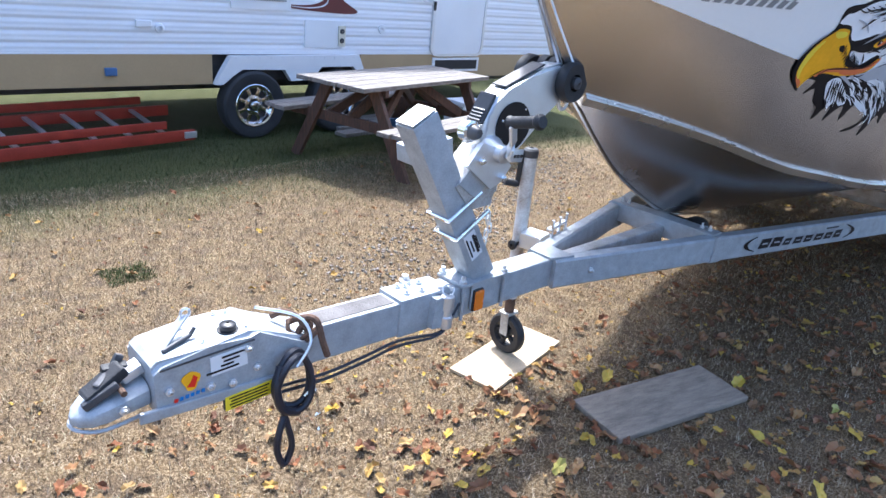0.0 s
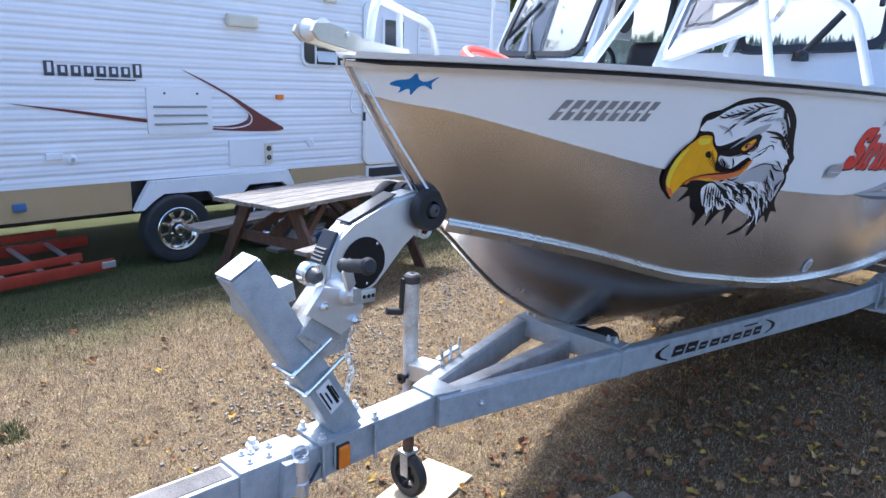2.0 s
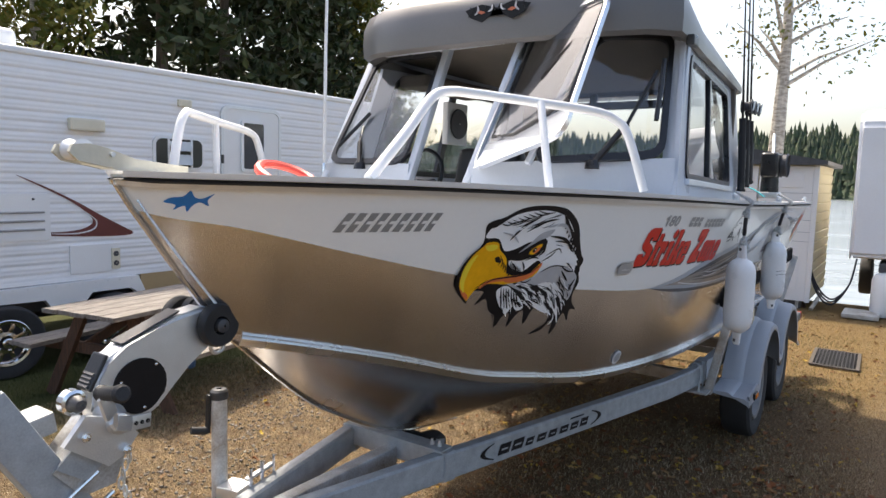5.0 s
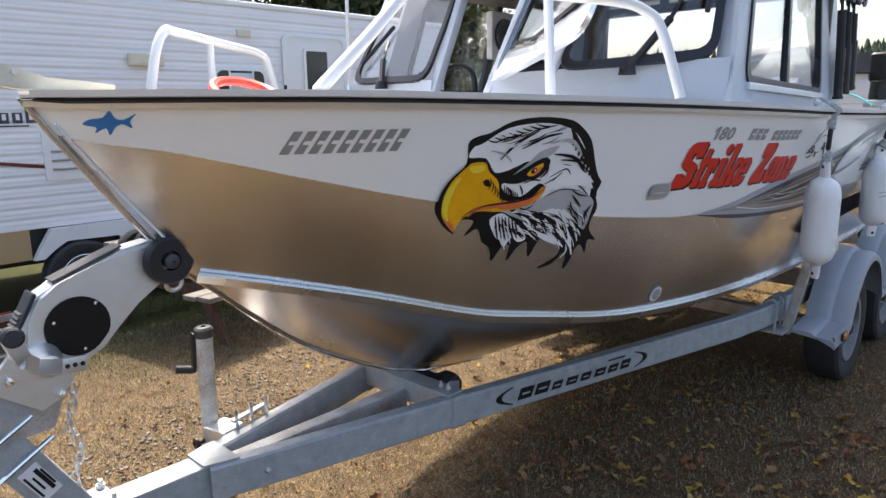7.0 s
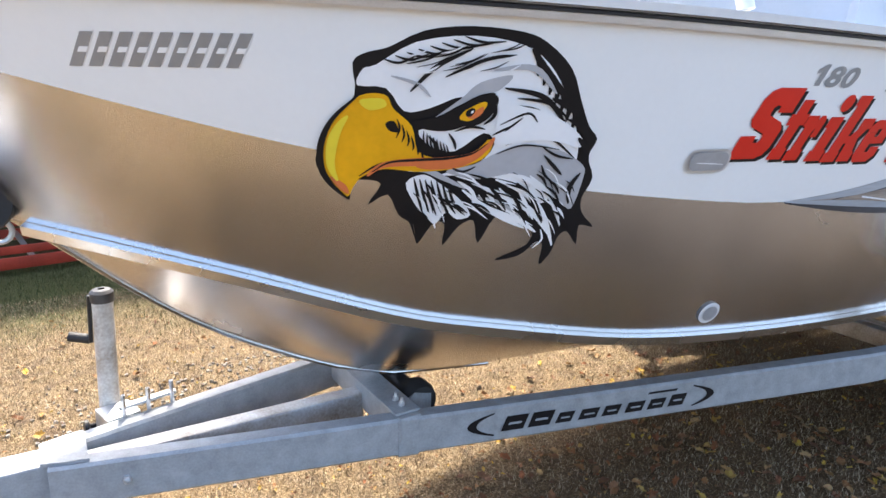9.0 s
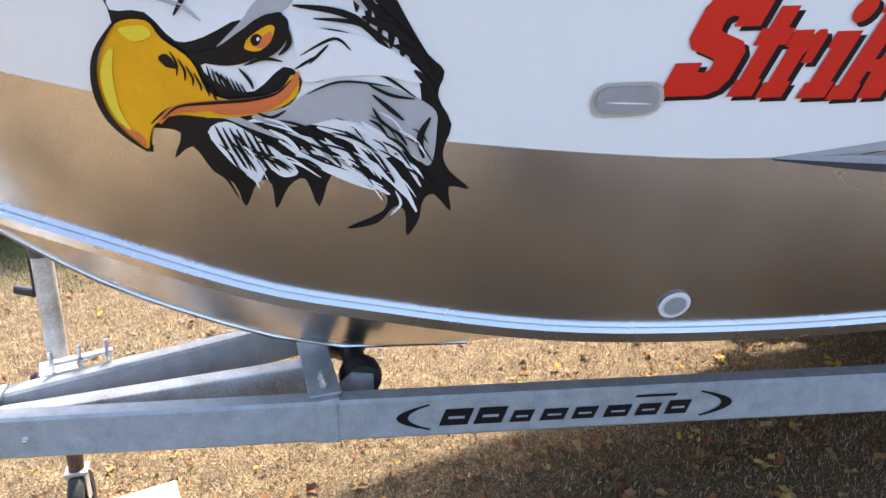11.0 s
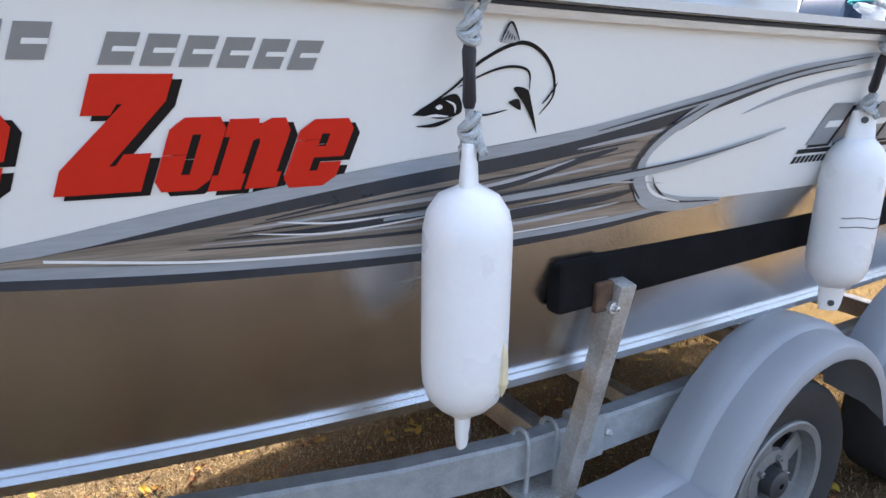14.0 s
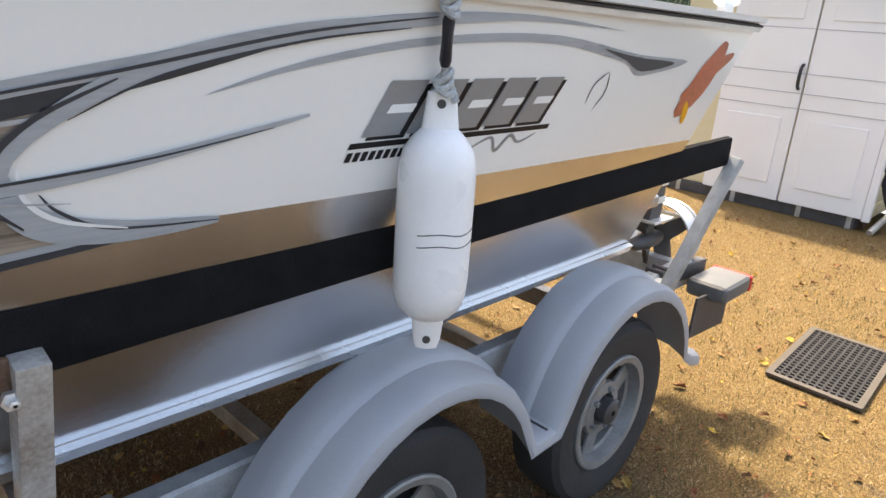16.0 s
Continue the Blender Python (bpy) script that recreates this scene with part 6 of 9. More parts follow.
    decal("line_stroke", stroke([(3.06, 1.577), (3.12, 1.604), (3.165, 1.612), (3.20, 1.603), (3.21, 1.57)], 0.005), BLACK_DECAL, ln, 0.0025)
    decal("line_stroke", stroke([(3.09, 1.532), (3.125, 1.528), (3.17, 1.536)], 0.004), BLACK_DECAL, ln, 0.0025)
    decal("line_patch", curve2([(2.984, 1.534), (3.02, 1.555), (3.06, 1.566), (3.075, 1.535), (3.04, 1.524), (3.0, 1.53)], 4), BLACK_DECAL, ln, 0.0025)
    decal("line_patch", curve2([(2.99, 1.512), (3.03, 1.510), (3.06, 1.525), (3.02, 1.516)], 4), BLACK_DECAL, ln, 0.0025)
    decal("line_patch", curve2([(3.142, 1.684), (3.128, 1.654), (3.165, 1.655)], 4), PALE_DECAL, ln, 0.0025)
    decal("line_stroke", stroke([(3.128, 1.652), (3.142, 1.685), (3.166, 1.656)], 0.004), BLACK_DECAL, ln, 0.0035)
    decal("line_patch", curve2([(3.175, 1.575), (3.205, 1.572), (3.222, 1.545), (3.248, 1.490), (3.226, 1.52), (3.205, 1.545)], 4), BLACK_DECAL, ln, 0.0025)
    decal("line_patch", curve2([(3.09, 1.54), (3.11, 1.53), (3.118, 1.506), (3.102, 1.515)], 4), BLACK_DECAL, ln, 0.0025)
    decal("line_patch", curve2([(3.17, 1.55), (3.19, 1.555), (3.20, 1.535), (3.18, 1.543)], 4), BLACK_DECAL, ln, 0.0025)

    decal("line_stroke", stroke([(2.998, 1.527), (3.022, 1.530), (3.05, 1.528)], 0.005), WHITE_DECAL, ln, 0.0035)
    decal("line_stroke", stroke([(3.040, 1.556), (3.058, 1.548), (3.062, 1.534)], 0.004), WHITE_DECAL, ln, 0.0035)
    decal("line_patch", curve2([(3.022, 1.545), (3.030, 1.549), (3.036, 1.544), (3.029, 1.540)], 3), WHITE_DECAL, ln, 0.0035)
    for k in range(4):
        decal("line_stroke", stroke([(3.135 + 0.007 * k, 1.656), (3.141 + 0.004 * k, 1.672 - 0.003 * k)], 0.002), BLACK_DECAL, ln, 0.0037)
        decal("line_stroke", stroke([(3.245 + 0.005 * k, 1.545 + 0.006 * k), (3.258 + 0.004 * k, 1.560 + 0.008 * k)], 0.004), BLACK_DECAL, ln, 0.0032)

    # maker's mark: plain silver bars on a black shadow, underline
    bars("maker_shadow", 4.148, 4.755, 1.407, 1.515, 5, 0.045, BLACK_DECAL, boat, 0.13, 0.0)
    bars("maker_bar", 4.135, 4.742, 1.415, 1.523, 5, 0.045, GREY_DECAL, boat, 0.16, 0.0, 0.003, HULL_WHITE)
    decal("maker_rule", [(4.118, 1.392), (4.742, 1.392), (4.746, 1.404), (4.122, 1.404)], BLACK_DECAL, boat)
    bars("maker_small_bar", 4.112, 4.27, 1.366, 1.385, 8, 0.006, BLACK_DECAL, boat, 0.3)
    decal("maker_script", stroke([(4.46, 1.36), (4.53, 1.385), (4.56, 1.35), (4.60, 1.385), (4.64, 1.365), (4.70, 1.384)], 0.010), GREY_DECAL, boat)
    od = decal("orange_decal", stroke([(5.43, 1.39), (5.49, 1.46), (5.53, 1.54), (5.55, 1.62)], 0.135), ORANGE_DECAL, boat, 0.0015, "orange-brown vinyl patch near the stern")
    decal("orange_patch", stroke([(5.41, 1.45), (5.50, 1.50), (5.58, 1.55), (5.65, 1.58)], 0.06), ORANGE_DECAL, od, 0.0025)
    decal("orange_patch", stroke([(5.47, 1.43), (5.50, 1.39), (5.52, 1.355)], 0.035), YELLOW_DECAL, od, 0.0025)
    decal("faint_decal", stroke([(4.87, 1.45), (4.88, 1.50), (4.925, 1.532)], 0.004), BLACK_DECAL, boat)
    decal("faint_decal", stroke([(4.93, 1.53), (4.945, 1.48), (4.915, 1.43)], 0.004), BLACK_DECAL, boat)

    # vent plate and the round drain
    vp = decal("vent_rim", rounded(1.749, 1.425, 1.874, 1.485, 0.026), CAST, boat, 0.004, "small rounded metal vent plate")
    decal("vent_plate", rounded(1.757, 1.432, 1.866, 1.478, 0.021), GREY_PLATE, vp, 0.007)
    decal("vent_scratch", stroke([(1.775, 1.452), (1.81, 1.450), (1.855, 1.447)], 0.003), WHITE_DECAL, vp, 0.0075)
    ring = [(2.013 + 0.034 * math.cos(a), 1.005 + 0.033 * math.sin(a)) for a in [k * math.pi / 12 for k in range(24)]]
    dr = decal("drain_flange", ring, WHITE, boat, 0.005, "white round drain fitting")
    decal("drain_cap", [(2.013 + 0.024 * math.cos(a), 1.005 + 0.023 * math.sin(a)) for a in [k * math.pi / 12 for k in range(24)]], GREY_PLATE, dr, 0.008)
    # scratches by the graphic
    for pts in ([(2.25, 1.30), (2.275, 1.285), (2.30, 1.262), (2.335, 1.252)], [(2.262, 1.31), (2.30, 1.302), (2.33, 1.306)], [(2.255, 1.292), (2.285, 1.29)], [(3.0, 1.205), (3.06, 1.21)]):
        decal("scratch", stroke(pts, 0.003), BRIGHT_ALU, boat, 0.0012)
    # weld bead beside the stem
    bead = []
    for k in range(150):
        z = 1.74 - (1.74 - 1.32) * k / 149
        x = interp(-z, [(-1.80, 0.0), (-1.715, 0.06), (-1.55, 0.18), (-1.295, 0.37)]) + 0.022
        bead.append(on_side(x, z, 0.001 + 0.001 * (k % 2)))
    part("stem_weld", tube(bead, 0.0040, 6, False, [0.85 + 0.3 * (k % 2) for k in range(150)]), BRIGHT_ALU, boat, "beaded weld along the stem", True)
    # seam line of the bottom plate
    part("stem_bar", tube([(interp(-z, [(-1.80, 0.0), (-1.715, 0.055), (-1.55, 0.175), (-1.295, 0.365)]), 0, z) for z in (1.80, 1.715, 1.55, 1.295)] + [(x, 0, keel(x)) for x in (0.45, 0.52, 0.6, 0.68, 0.77, 0.86, 0.95, 1.07, 1.2, 1.4, 1.8)], 0.010, 8), ALU, boat, "", True)


GREY_PLATE = material("dull_grey_plate", (0.42, 0.43, 0.45), 0.4, 0.4, 0.1, 20, 90, 0.1)
build_decals()


# ---- boat: rails, windscreen, cabin ----
def pane(corners, inset, depth, frame_mat, glass_mat, parent, name="window", frame_w=0.03, round_n=1, label=""):
    """A framed pane between corners given in order; frame bars round a glass sheet."""
    c = [Vector(p) for p in corners]
    mid = sum(c, Vector()) / len(c)
    nrm = (c[1] - c[0]).cross(c[2] - c[0]).normalized()
    pts = []
    k = len(c)
    r = 0.09
    for i in range(k):
        a, b, d = c[i - 1], c[i], c[(i + 1) % k]
        p, q = b + (a - b).normalized() * r, b + (d - b).normalized() * r
        for t in (0, 0.25, 0.5, 0.75, 1):
            pts.append((1 - t) ** 2 * p + 2 * t * (1 - t) * b + t * t * q)
    bm = bmesh.new()
    rows = []
    n = len(pts)
    for p in pts:
        to = (mid - p).normalized() * frame_w
        rows.append([bm.verts.new(x) for x in (p - nrm * depth / 2, p + nrm * depth / 2, p + to + nrm * depth / 2, p + to - nrm * depth / 2)])
    for i in range(n):
        a, b = rows[i], rows[(i + 1) % n]
        for j in range(4):
            bm.faces.new((a[j], b[j], b[(j + 1) % 4], a[(j + 1) % 4]))
    fr = part(name, bm, frame_mat, parent, label, True)
    bm = bmesh.new()
    sheets = [[bm.verts.new(p + (mid - p).normalized() * frame_w * 0.6 + nrm * o) for p in pts] for o in (-0.002, 0.002)]
    hubs = [bm.verts.new(mid + nrm * o) for o in (-0.002, 0.002)]
    for i in range(n):
        j = (i + 1) % n
        bm.faces.new((sheets[0][i], sheets[0][j], hubs[0]))
        bm.faces.new((sheets[1][j], sheets[1][i], hubs[1]))
        bm.faces.new((sheets[0][j], sheets[0][i], sheets[1][i], sheets[1][j]))
    g = part("glass", bm, glass_mat, fr)
    g.visible_shadow = False
    return fr


def quad(corners, mat, parent, name, thick=0.02, label=""):
    c = [Vector(p) for p in corners]
    nrm = (c[1] - c[0]).cross(c[2] - c[0]).normalized() * thick
    bm = bmesh.new()
    a, b = [bm.verts.new(p) for p in c], [bm.verts.new(p - nrm) for p in c]
    bm.faces.new(a)
    bm.faces.new(b[::-1])
    for i in range(len(c)):
        j = (i + 1) % len(c)
        bm.faces.new((a[i], b[i], b[j], a[j]))
    return part(name, bm, mat, parent, label)


def wiper(parent, foot, mid, tip, b0, b1):
    part("wiper", merge(tube([foot, mid], 0.016, 8), tube([mid, tip], 0.009, 6), tube([b0, b1], 0.012, 6), lathe([(0.036, -0.02), (0.03, 0.015), (0.02, 0.025)], 12, "z", foot)), BLACK_GLOSS, parent, "black windscreen wiper", True)


def build_cabin():
    # bow rails
    part("bow_rail", tube(smooth_path([(0.600, -0.43, 1.815), (0.80, -0.42, 1.975), (0.97, -0.40, 2.11), (1.07, -0.41, 2.145), (1.20, -0.47, 2.145), (1.46, -0.61, 2.132), (1.66, -0.74, 2.115), (1.735, -0.80, 2.085), (1.76, -0.85, 2.02), (1.775, -0.925, 1.79)], 5), 0.0185, 12), WHITE, boat, "white tubular bow rail", True)
    part("rail_post", tube([(1.25, -0.745, 1.79), (1.42, -0.61, 2.13)], 0.016, 10), WHITE, boat, "", True)
    part("bow_rail", tube(smooth_path([(0.60, 0.62, 1.80), (0.66, 0.66, 1.99), (0.72, 0.70, 2.07), (0.80, 0.76, 2.075), (1.10, 0.92, 2.055), (1.34, 1.04, 2.035), (1.40, 1.05, 1.98), (1.43, 1.02, 1.79)], 5), 0.0185, 12), WHITE, boat, "white tubular bow rail", True)
    part("rail_post", tube([(0.98, 0.84, 1.80), (1.0, 0.87, 2.06)], 0.016, 10), WHITE, boat, "", True)
    # anchor chute
    ch = part("anchor_chute", prism([(-0.125, 1.888), (-0.135, 1.868), (-0.11, 1.845), (-0.04, 1.832), (0.0, 1.824), (0.22, 1.819), (0.22, 1.838), (0.05, 1.855), (-0.03, 1.882), (-0.08, 1.892)], 0.012, "y", -0.035), CREAM, boat, "cream anchor roller chute", True)
    part("chute_cheek", prism([(-0.125, 1.888), (-0.135, 1.868), (-0.11, 1.845), (-0.04, 1.832), (0.0, 1.824), (0.22, 1.819), (0.22, 1.838), (0.05, 1.855), (-0.03, 1.882), (-0.08, 1.892)], 0.012, "y", 0.05), CREAM, ch)
    part("chute_roller", lathe([(0.012, -0.04), (0.03, -0.035), (0.018, 0), (0.03, 0.035), (0.012, 0.04)], 14, "y", (-0.09, 0.012, 1.875)), WHITE, ch, "", True)
    part("chute_pin", tube([(-0.02, -0.045, 1.865), (-0.02, 0.07, 1.865)], 0.007, 8), CAST, ch)
    # coil of hose on the foredeck, horn
    part("hose_coil", tube([(0.62 + 0.10 * math.cos(a), -0.03 + 0.092 * math.sin(a), 1.775 + 0.042 * (1 + math.sin(a))) for a in [j * math.pi / 12 for j in range(24)]], 0.016, 8, True), RING_RED, boat, "coral red hose coil", True)

    BI, BO, TI, TO = (1.83, -0.36, 1.905), (2.19, -0.875, 1.94), (2.24, -0.50, 2.575), (2.50, -0.80, 2.575)      # port screen
    SI, SO, UI, UO = (1.96, 0.50, 1.895), (1.93, 1.05, 1.895), (2.31, 0.47, 2.57), (2.34, 1.02, 2.565)           # starboard screen
    pane([BI, BO, TO, TI], 0.03, 0.02, BLACK_GLOSS, GLASS, boat, "windscreen", 0.042, label="black-framed port windscreen")
    pane([SI, SO, UO, UI], 0.03, 0.02, BLACK_GLOSS, GLASS, boat, "windscreen", 0.036, label="black-framed starboard windscreen")
    # front panels below and beside the glass
    quad([(1.79, -0.02, 1.74), (2.16, -0.93, 1.74), (2.19, -0.93, 1.945), (1.83, -0.02, 1.905)], CABIN, boat, "dash_panel", 0.02, "pale grey cabin front panel")
    quad([(1.95, 1.09, 1.74), (1.95, 0.47, 1.74), (1.97, 0.47, 1.90), (1.95, 1.09, 1.90)], CABIN, boat, "dash_panel", 0.02)
    for a, b, w in (((2.175, -0.905, 1.75), (2.53, -0.835, 2.62), 0.075), ((1.81, -0.015, 1.78), (2.23, -0.10, 2.60), 0.04), ((1.965, 0.475, 1.78), (2.32, 0.45, 2.60), 0.045), ((1.94, 1.085, 1.78), (2.37, 1.05, 2.60), 0.05)):
        part("pillar", beam(a, b, w, 0.05, 0.01, (-1, 0, 0.3)), CABIN, boat, "", True)
    part("pillar", beam((1.838, -0.34, 1.90), (2.245, -0.48, 2.59), 0.03, 0.03, 0.008, (-1, 0, 0.3)), CABIN, boat, "", True)
    part("header", beam((2.26, -0.46, 2.60), (2.52, -0.82, 2.60), 0.06, 0.07, 0.01), CABIN, boat)
    part("header", beam((2.24, -0.46, 2.605), (2.34, 1.05, 2.60), 0.05, 0.07, 0.01), CABIN, boat)
    # walk-through window swung open over the port screen
    fl = pane([(1.79, -0.06, 1.86), (1.637, -0.611, 2.018), (2.03, -0.645, 2.70), (2.235, -0.13, 2.62)], 0.04, 0.025, BRIGHT_ALU, HATCH_GLASS, boat, "hatch_window", 0.022, label="open hinged centre window in an aluminium frame")
    quad([(1.775, -0.075, 1.875), (1.645, -0.595, 2.02), (1.725, -0.60, 2.16), (1.80, -0.28, 2.02), (1.86, -0.105, 2.0)], CABIN, fl, "hatch_panel", 0.006)
    part("hatch_gasket", tube([(1.87, -0.13, 2.03), (1.80, -0.285, 2.035), (1.735, -0.585, 2.18), (2.02, -0.615, 2.65), (2.21, -0.17, 2.58), (1.87, -0.13, 2.03)], 0.011, 6), BLACK_GLOSS, fl, "", True)
    wiper(boat, (1.99, -0.60, 1.905), (2.10, -0.72, 2.10), (2.25, -0.80, 2.36), (2.18, -0.83, 2.12), (2.30, -0.815, 2.42))
    wiper(boat, (1.91, 0.78, 1.885), (2.0, 0.86, 2.02), (2.10, 0.92, 2.12), (1.96, 0.99, 2.0), (2.09, 0.86, 2.20))

    # roof with a rounded visor
    bm = bmesh.new()
    out = [(2.42, -0.905), (2.27, -0.90), (2.16, -0.78), (2.08, -0.45), (2.04, 0.05), (2.04, 0.55), (2.07, 0.82), (2.16, 0.98), (2.34, 1.06), (2.6, 1.07), (4.40, 0.95), (4.44, 0.90), (4.44, -0.68), (4.40, -0.74), (2.8, -0.875)]
    brow = [0.7, 0.95, 1, 1, 1, 1, 1, 1, 0.9, 0.6, 0.1, 0.1, 0.1, 0.1, 0.4]
    rows = []
    cx, cy = 3.15, 0.09
    for f, za, zf in ((0.90, 2.505, 2.56), (0.98, 2.49, 2.52), (1.0, 2.50, 2.54), (1.004, 2.515, 2.62), (1.0, 2.535, 2.70), (0.975, 2.56, 2.775), (0.92, 2.59, 2.825), (0.6, 2.68, 2.86), (0.1, 2.74, 2.80)):
        rows.append([bm.verts.new((cx + (x - cx) * f, cy + (y - cy) * f, za + (zf - za) * w)) for (x, y), w in zip(out, brow)])
    for a, b in zip(rows, rows[1:]):
        for j in range(len(out)):
            bm.faces.new((a[j], a[(j + 1) % len(out)], b[(j + 1) % len(out)], b[j]))
    bm.faces.new(rows[-1])
    rf = part("roof", bm, ROOF_GREY, boat, "grey moulded hardtop roof", True)
    # emblem on the roof visor
    for y0, k in ((0.16, 1), (-0.22, -1)):
        ve = part("visor_emblem", prism([(y0, 2.70), (y0 - 0.10 * k, 2.722), (y0 - 0.21 * k, 2.69), (y0 - 0.235 * k, 2.655), (y0 - 0.15 * k, 2.66), (y0 - 0.10 * k, 2.632), (y0 - 0.03 * k, 2.66)], -0.006, "x", 2.036), BLACK_DECAL, rf, "dark emblem of plain shapes")
        part("emblem_spot", prism([(y0 - 0.075 * k, 2.683), (y0 - 0.10 * k, 2.690), (y0 - 0.125 * k, 2.678), (y0 - 0.10 * k, 2.671)], -0.004, "x", 2.028), ORANGE_DECAL, ve)
        for q in range(5):
            part("emblem_streak", prism(stroke([(y0 - 0.02 * k - 0.04 * q * k, 2.665 + 0.006 * q), (y0 - 0.04 * k - 0.04 * q * k, 2.69), (y0 - 0.03 * k - 0.045 * q * k, 2.715)], 0.010), -0.003, "x", 2.029), PALE_DECAL if q % 2 else BLACK_DECAL, ve)
    part("nav_light", box((2.40, -0.915, 2.515), (0.09, 0.04, 0.05), None, 0.008), BLACK_GLOSS, boat)
    quad([(2.30, -0.80, 2.585), (2.30, 0.98, 2.585), (4.16, 0.88, 2.53), (4.16, -0.66, 2.53)], INTERIOR, boat, "roof_lining", 0.01)

    # sides with long windows
    for s, yb, yt in ((1, -0.925, -0.855), (-1, 1.09, 1.04)):
        def lean(bm):
            for v in bm.verts:
                t = (v.co.z - 1.82) / 0.65
                x = v.co.x
                v.co.y += yb + (yt - yb) * t + (x - 2.33) * 0.075 * s
                v.co.z -= (x - 2.33) * 0.024
                v.co.x += t * (0.22 - 0.10 * (x - 2.33))
            return bm
        part("cabin_side", lean(ring_frame(rounded(2.17, 1.72, 4.38, 2.58, 0.03), rounded(2.335, 1.855, 3.80, 2.480, 0.07), 0.022, "y", -0.011)), CABIN, boat, "pale grey cabin side" if s == 1 else "", True)
        wf = part("side_window", lean(ring_frame(rounded(2.325, 1.845, 3.81, 2.490, 0.075), rounded(2.36, 1.88, 3.775, 2.455, 0.055), 0.04, "y", -0.02)), BLACK_GLOSS, boat, "black-framed sliding side window", True)
        part("window_bar", lean(box((3.02, 0, 2.165), (0.05, 0.036, 0.57), None, 0.004)), BLACK_GLOSS, wf)
        part("window_track", lean(box((3.07, -0.016 * s, 1.838), (1.46, 0.034, 0.03), None, 0.006)), CAST, wf)
        g = part("glass", lean(prism(rounded(2.35, 1.87, 3.785, 2.465, 0.06), 0.004, "y", -0.002)), TINTED, wf)
        g.visible_shadow = False
    # inside: helm seat, bulkhead, wheel, speaker panel
    part("helm_seat", merge(box((2.55, 0.42, 1.72), (0.48, 0.52, 0.14), None, 0.05, 4), box((2.72, 0.40, 1.84), (0.14, 0.46, 0.36), turn(0, 12, 0), 0.06, 4)), SEAT_BLACK, boat, "black vinyl helm seat", True)
    part("seat_base", tube([(2.55, 0.42, 1.14), (2.55, 0.42, 1.66)], 0.10, 16), DARK_GREY, boat)
    part("passenger_seat", merge(box((3.2, -0.40, 1.60), (0.48, 0.50, 0.12), None, 0.05, 4), box((3.42, -0.40, 1.75), (0.13, 0.48, 0.36), turn(0, 12, 0), 0.06, 4)), SEAT_BLACK, boat, "black vinyl passenger seat", True)
    part("steering_wheel", tube([(2.36 + 0.06 * math.sin(a), 0.70 + 0.18 * math.cos(a), 1.83 + 0.17 * math.sin(a)) for a in [k * math.pi / 12 for k in range(24)]], 0.014, 8, True), BLACK_GLOSS, boat, "black steering wheel", True)
    part("helm_console", box((2.20, 0.78, 1.62), (0.34, 0.52, 0.36), turn(0, -12, 0), 0.04, 3), DARK_GREY, boat, "", True)
    part("port_console", box((2.28, -0.46, 1.66), (0.36, 0.70, 0.26), turn(0, -12, -38), 0.04, 3), CABIN, boat, "", True)
    part("aft_post", box((4.12, 0.84, 1.85), (0.06, 0.20, 1.30), None, 0.01), INTERIOR, boat)
    part("aft_post", box((4.13, -0.72, 1.85), (0.05, 0.08, 1.30), None, 0.01), INTERIOR, boat)
    sp = part("speaker_panel", box((3.15, 0.96, 2.22), (0.26, 0.05, 0.30), None, 0.01), WHITE, boat, "white speaker panel")
    part("speaker", lathe([(0.11, 0), (0.105, -0.012), (0.06, -0.008), (0.03, -0.016), (0.004, -0.016)], 20, "y", (3.15, 0.93, 2.22)), DARK_GREY, sp, "", True)
    part("overhead_shelf", box((2.95, 0.90, 2.45), (0.8, 0.22, 0.08), None, 0.02), INTERIOR, boat)
    part("aft_beam", beam((4.14, -0.68, 2.42), (4.14, 0.88, 2.42), 0.06, 0.06, 0.01), DARK_GREY, boat)
    for y in (-0.5, -0.1, 0.3):
        part("grab_strap", box((4.13, y, 2.46), (0.04, 0.06, 0.12), None, 0.015), DARK_GREY, boat)
    # inner lining of the cockpit sides and deck behind
    for s in (1, -1):
        part("cockpit_side", box((4.95, -0.86 * s, 1.42), (1.45, 0.02, 0.50), None, 0.003), ALU, boat)
        for x in (3.035, 4.245, 5.48):
            cl = part("cleat", tube(smooth_path([(x - 0.085, side_y(x, 1.72) * s + 0.03 * s, sheer(x) + 0.045), (x, side_y(x, 1.72) * s + 0.03 * s, sheer(x) + 0.036), (x + 0.085, side_y(x, 1.72) * s + 0.03 * s, sheer(x) + 0.045)], 4), 0.013, 8, False, [0.6, 0.8, 1, 1, 1, 1, 1, 0.8, 0.6]), CAST, boat, "cast mooring cleat", True)
            part("cleat_foot", box((x, side_y(x, 1.72) * s + 0.03 * s, sheer(x) + 0.02), (0.06, 0.03, 0.03), None, 0.006), CAST, cl)
    # rod holders along the cabin side, drain pipe at the transom
    for x, z in ((4.14, 1.86), (4.27, 1.89), (4.40, 1.92)):
        part("rod_holder", tube([(x, -0.835, z - 0.06), (x + 0.01, -0.825, z + 0.22)], 0.026, 14), BLACK_GLOSS, boat, "black tubular rod holder", True)
        part("holder_cap", lathe([(0.03, 0), (0.03, 0.018), (0.02, 0.02)], 14, "z", (x, -0.835, z - 0.075)), BLACK, boat, "", True)
    part("transom_step", box((5.86, 0.55, 1.0), (0.30, 0.7, 0.04), None, 0.01), ALU, boat)
    part("transom_step", box((5.80, -0.62, 0.98), (0.22, 0.30, 0.05), None, 0.01), ALU, boat)
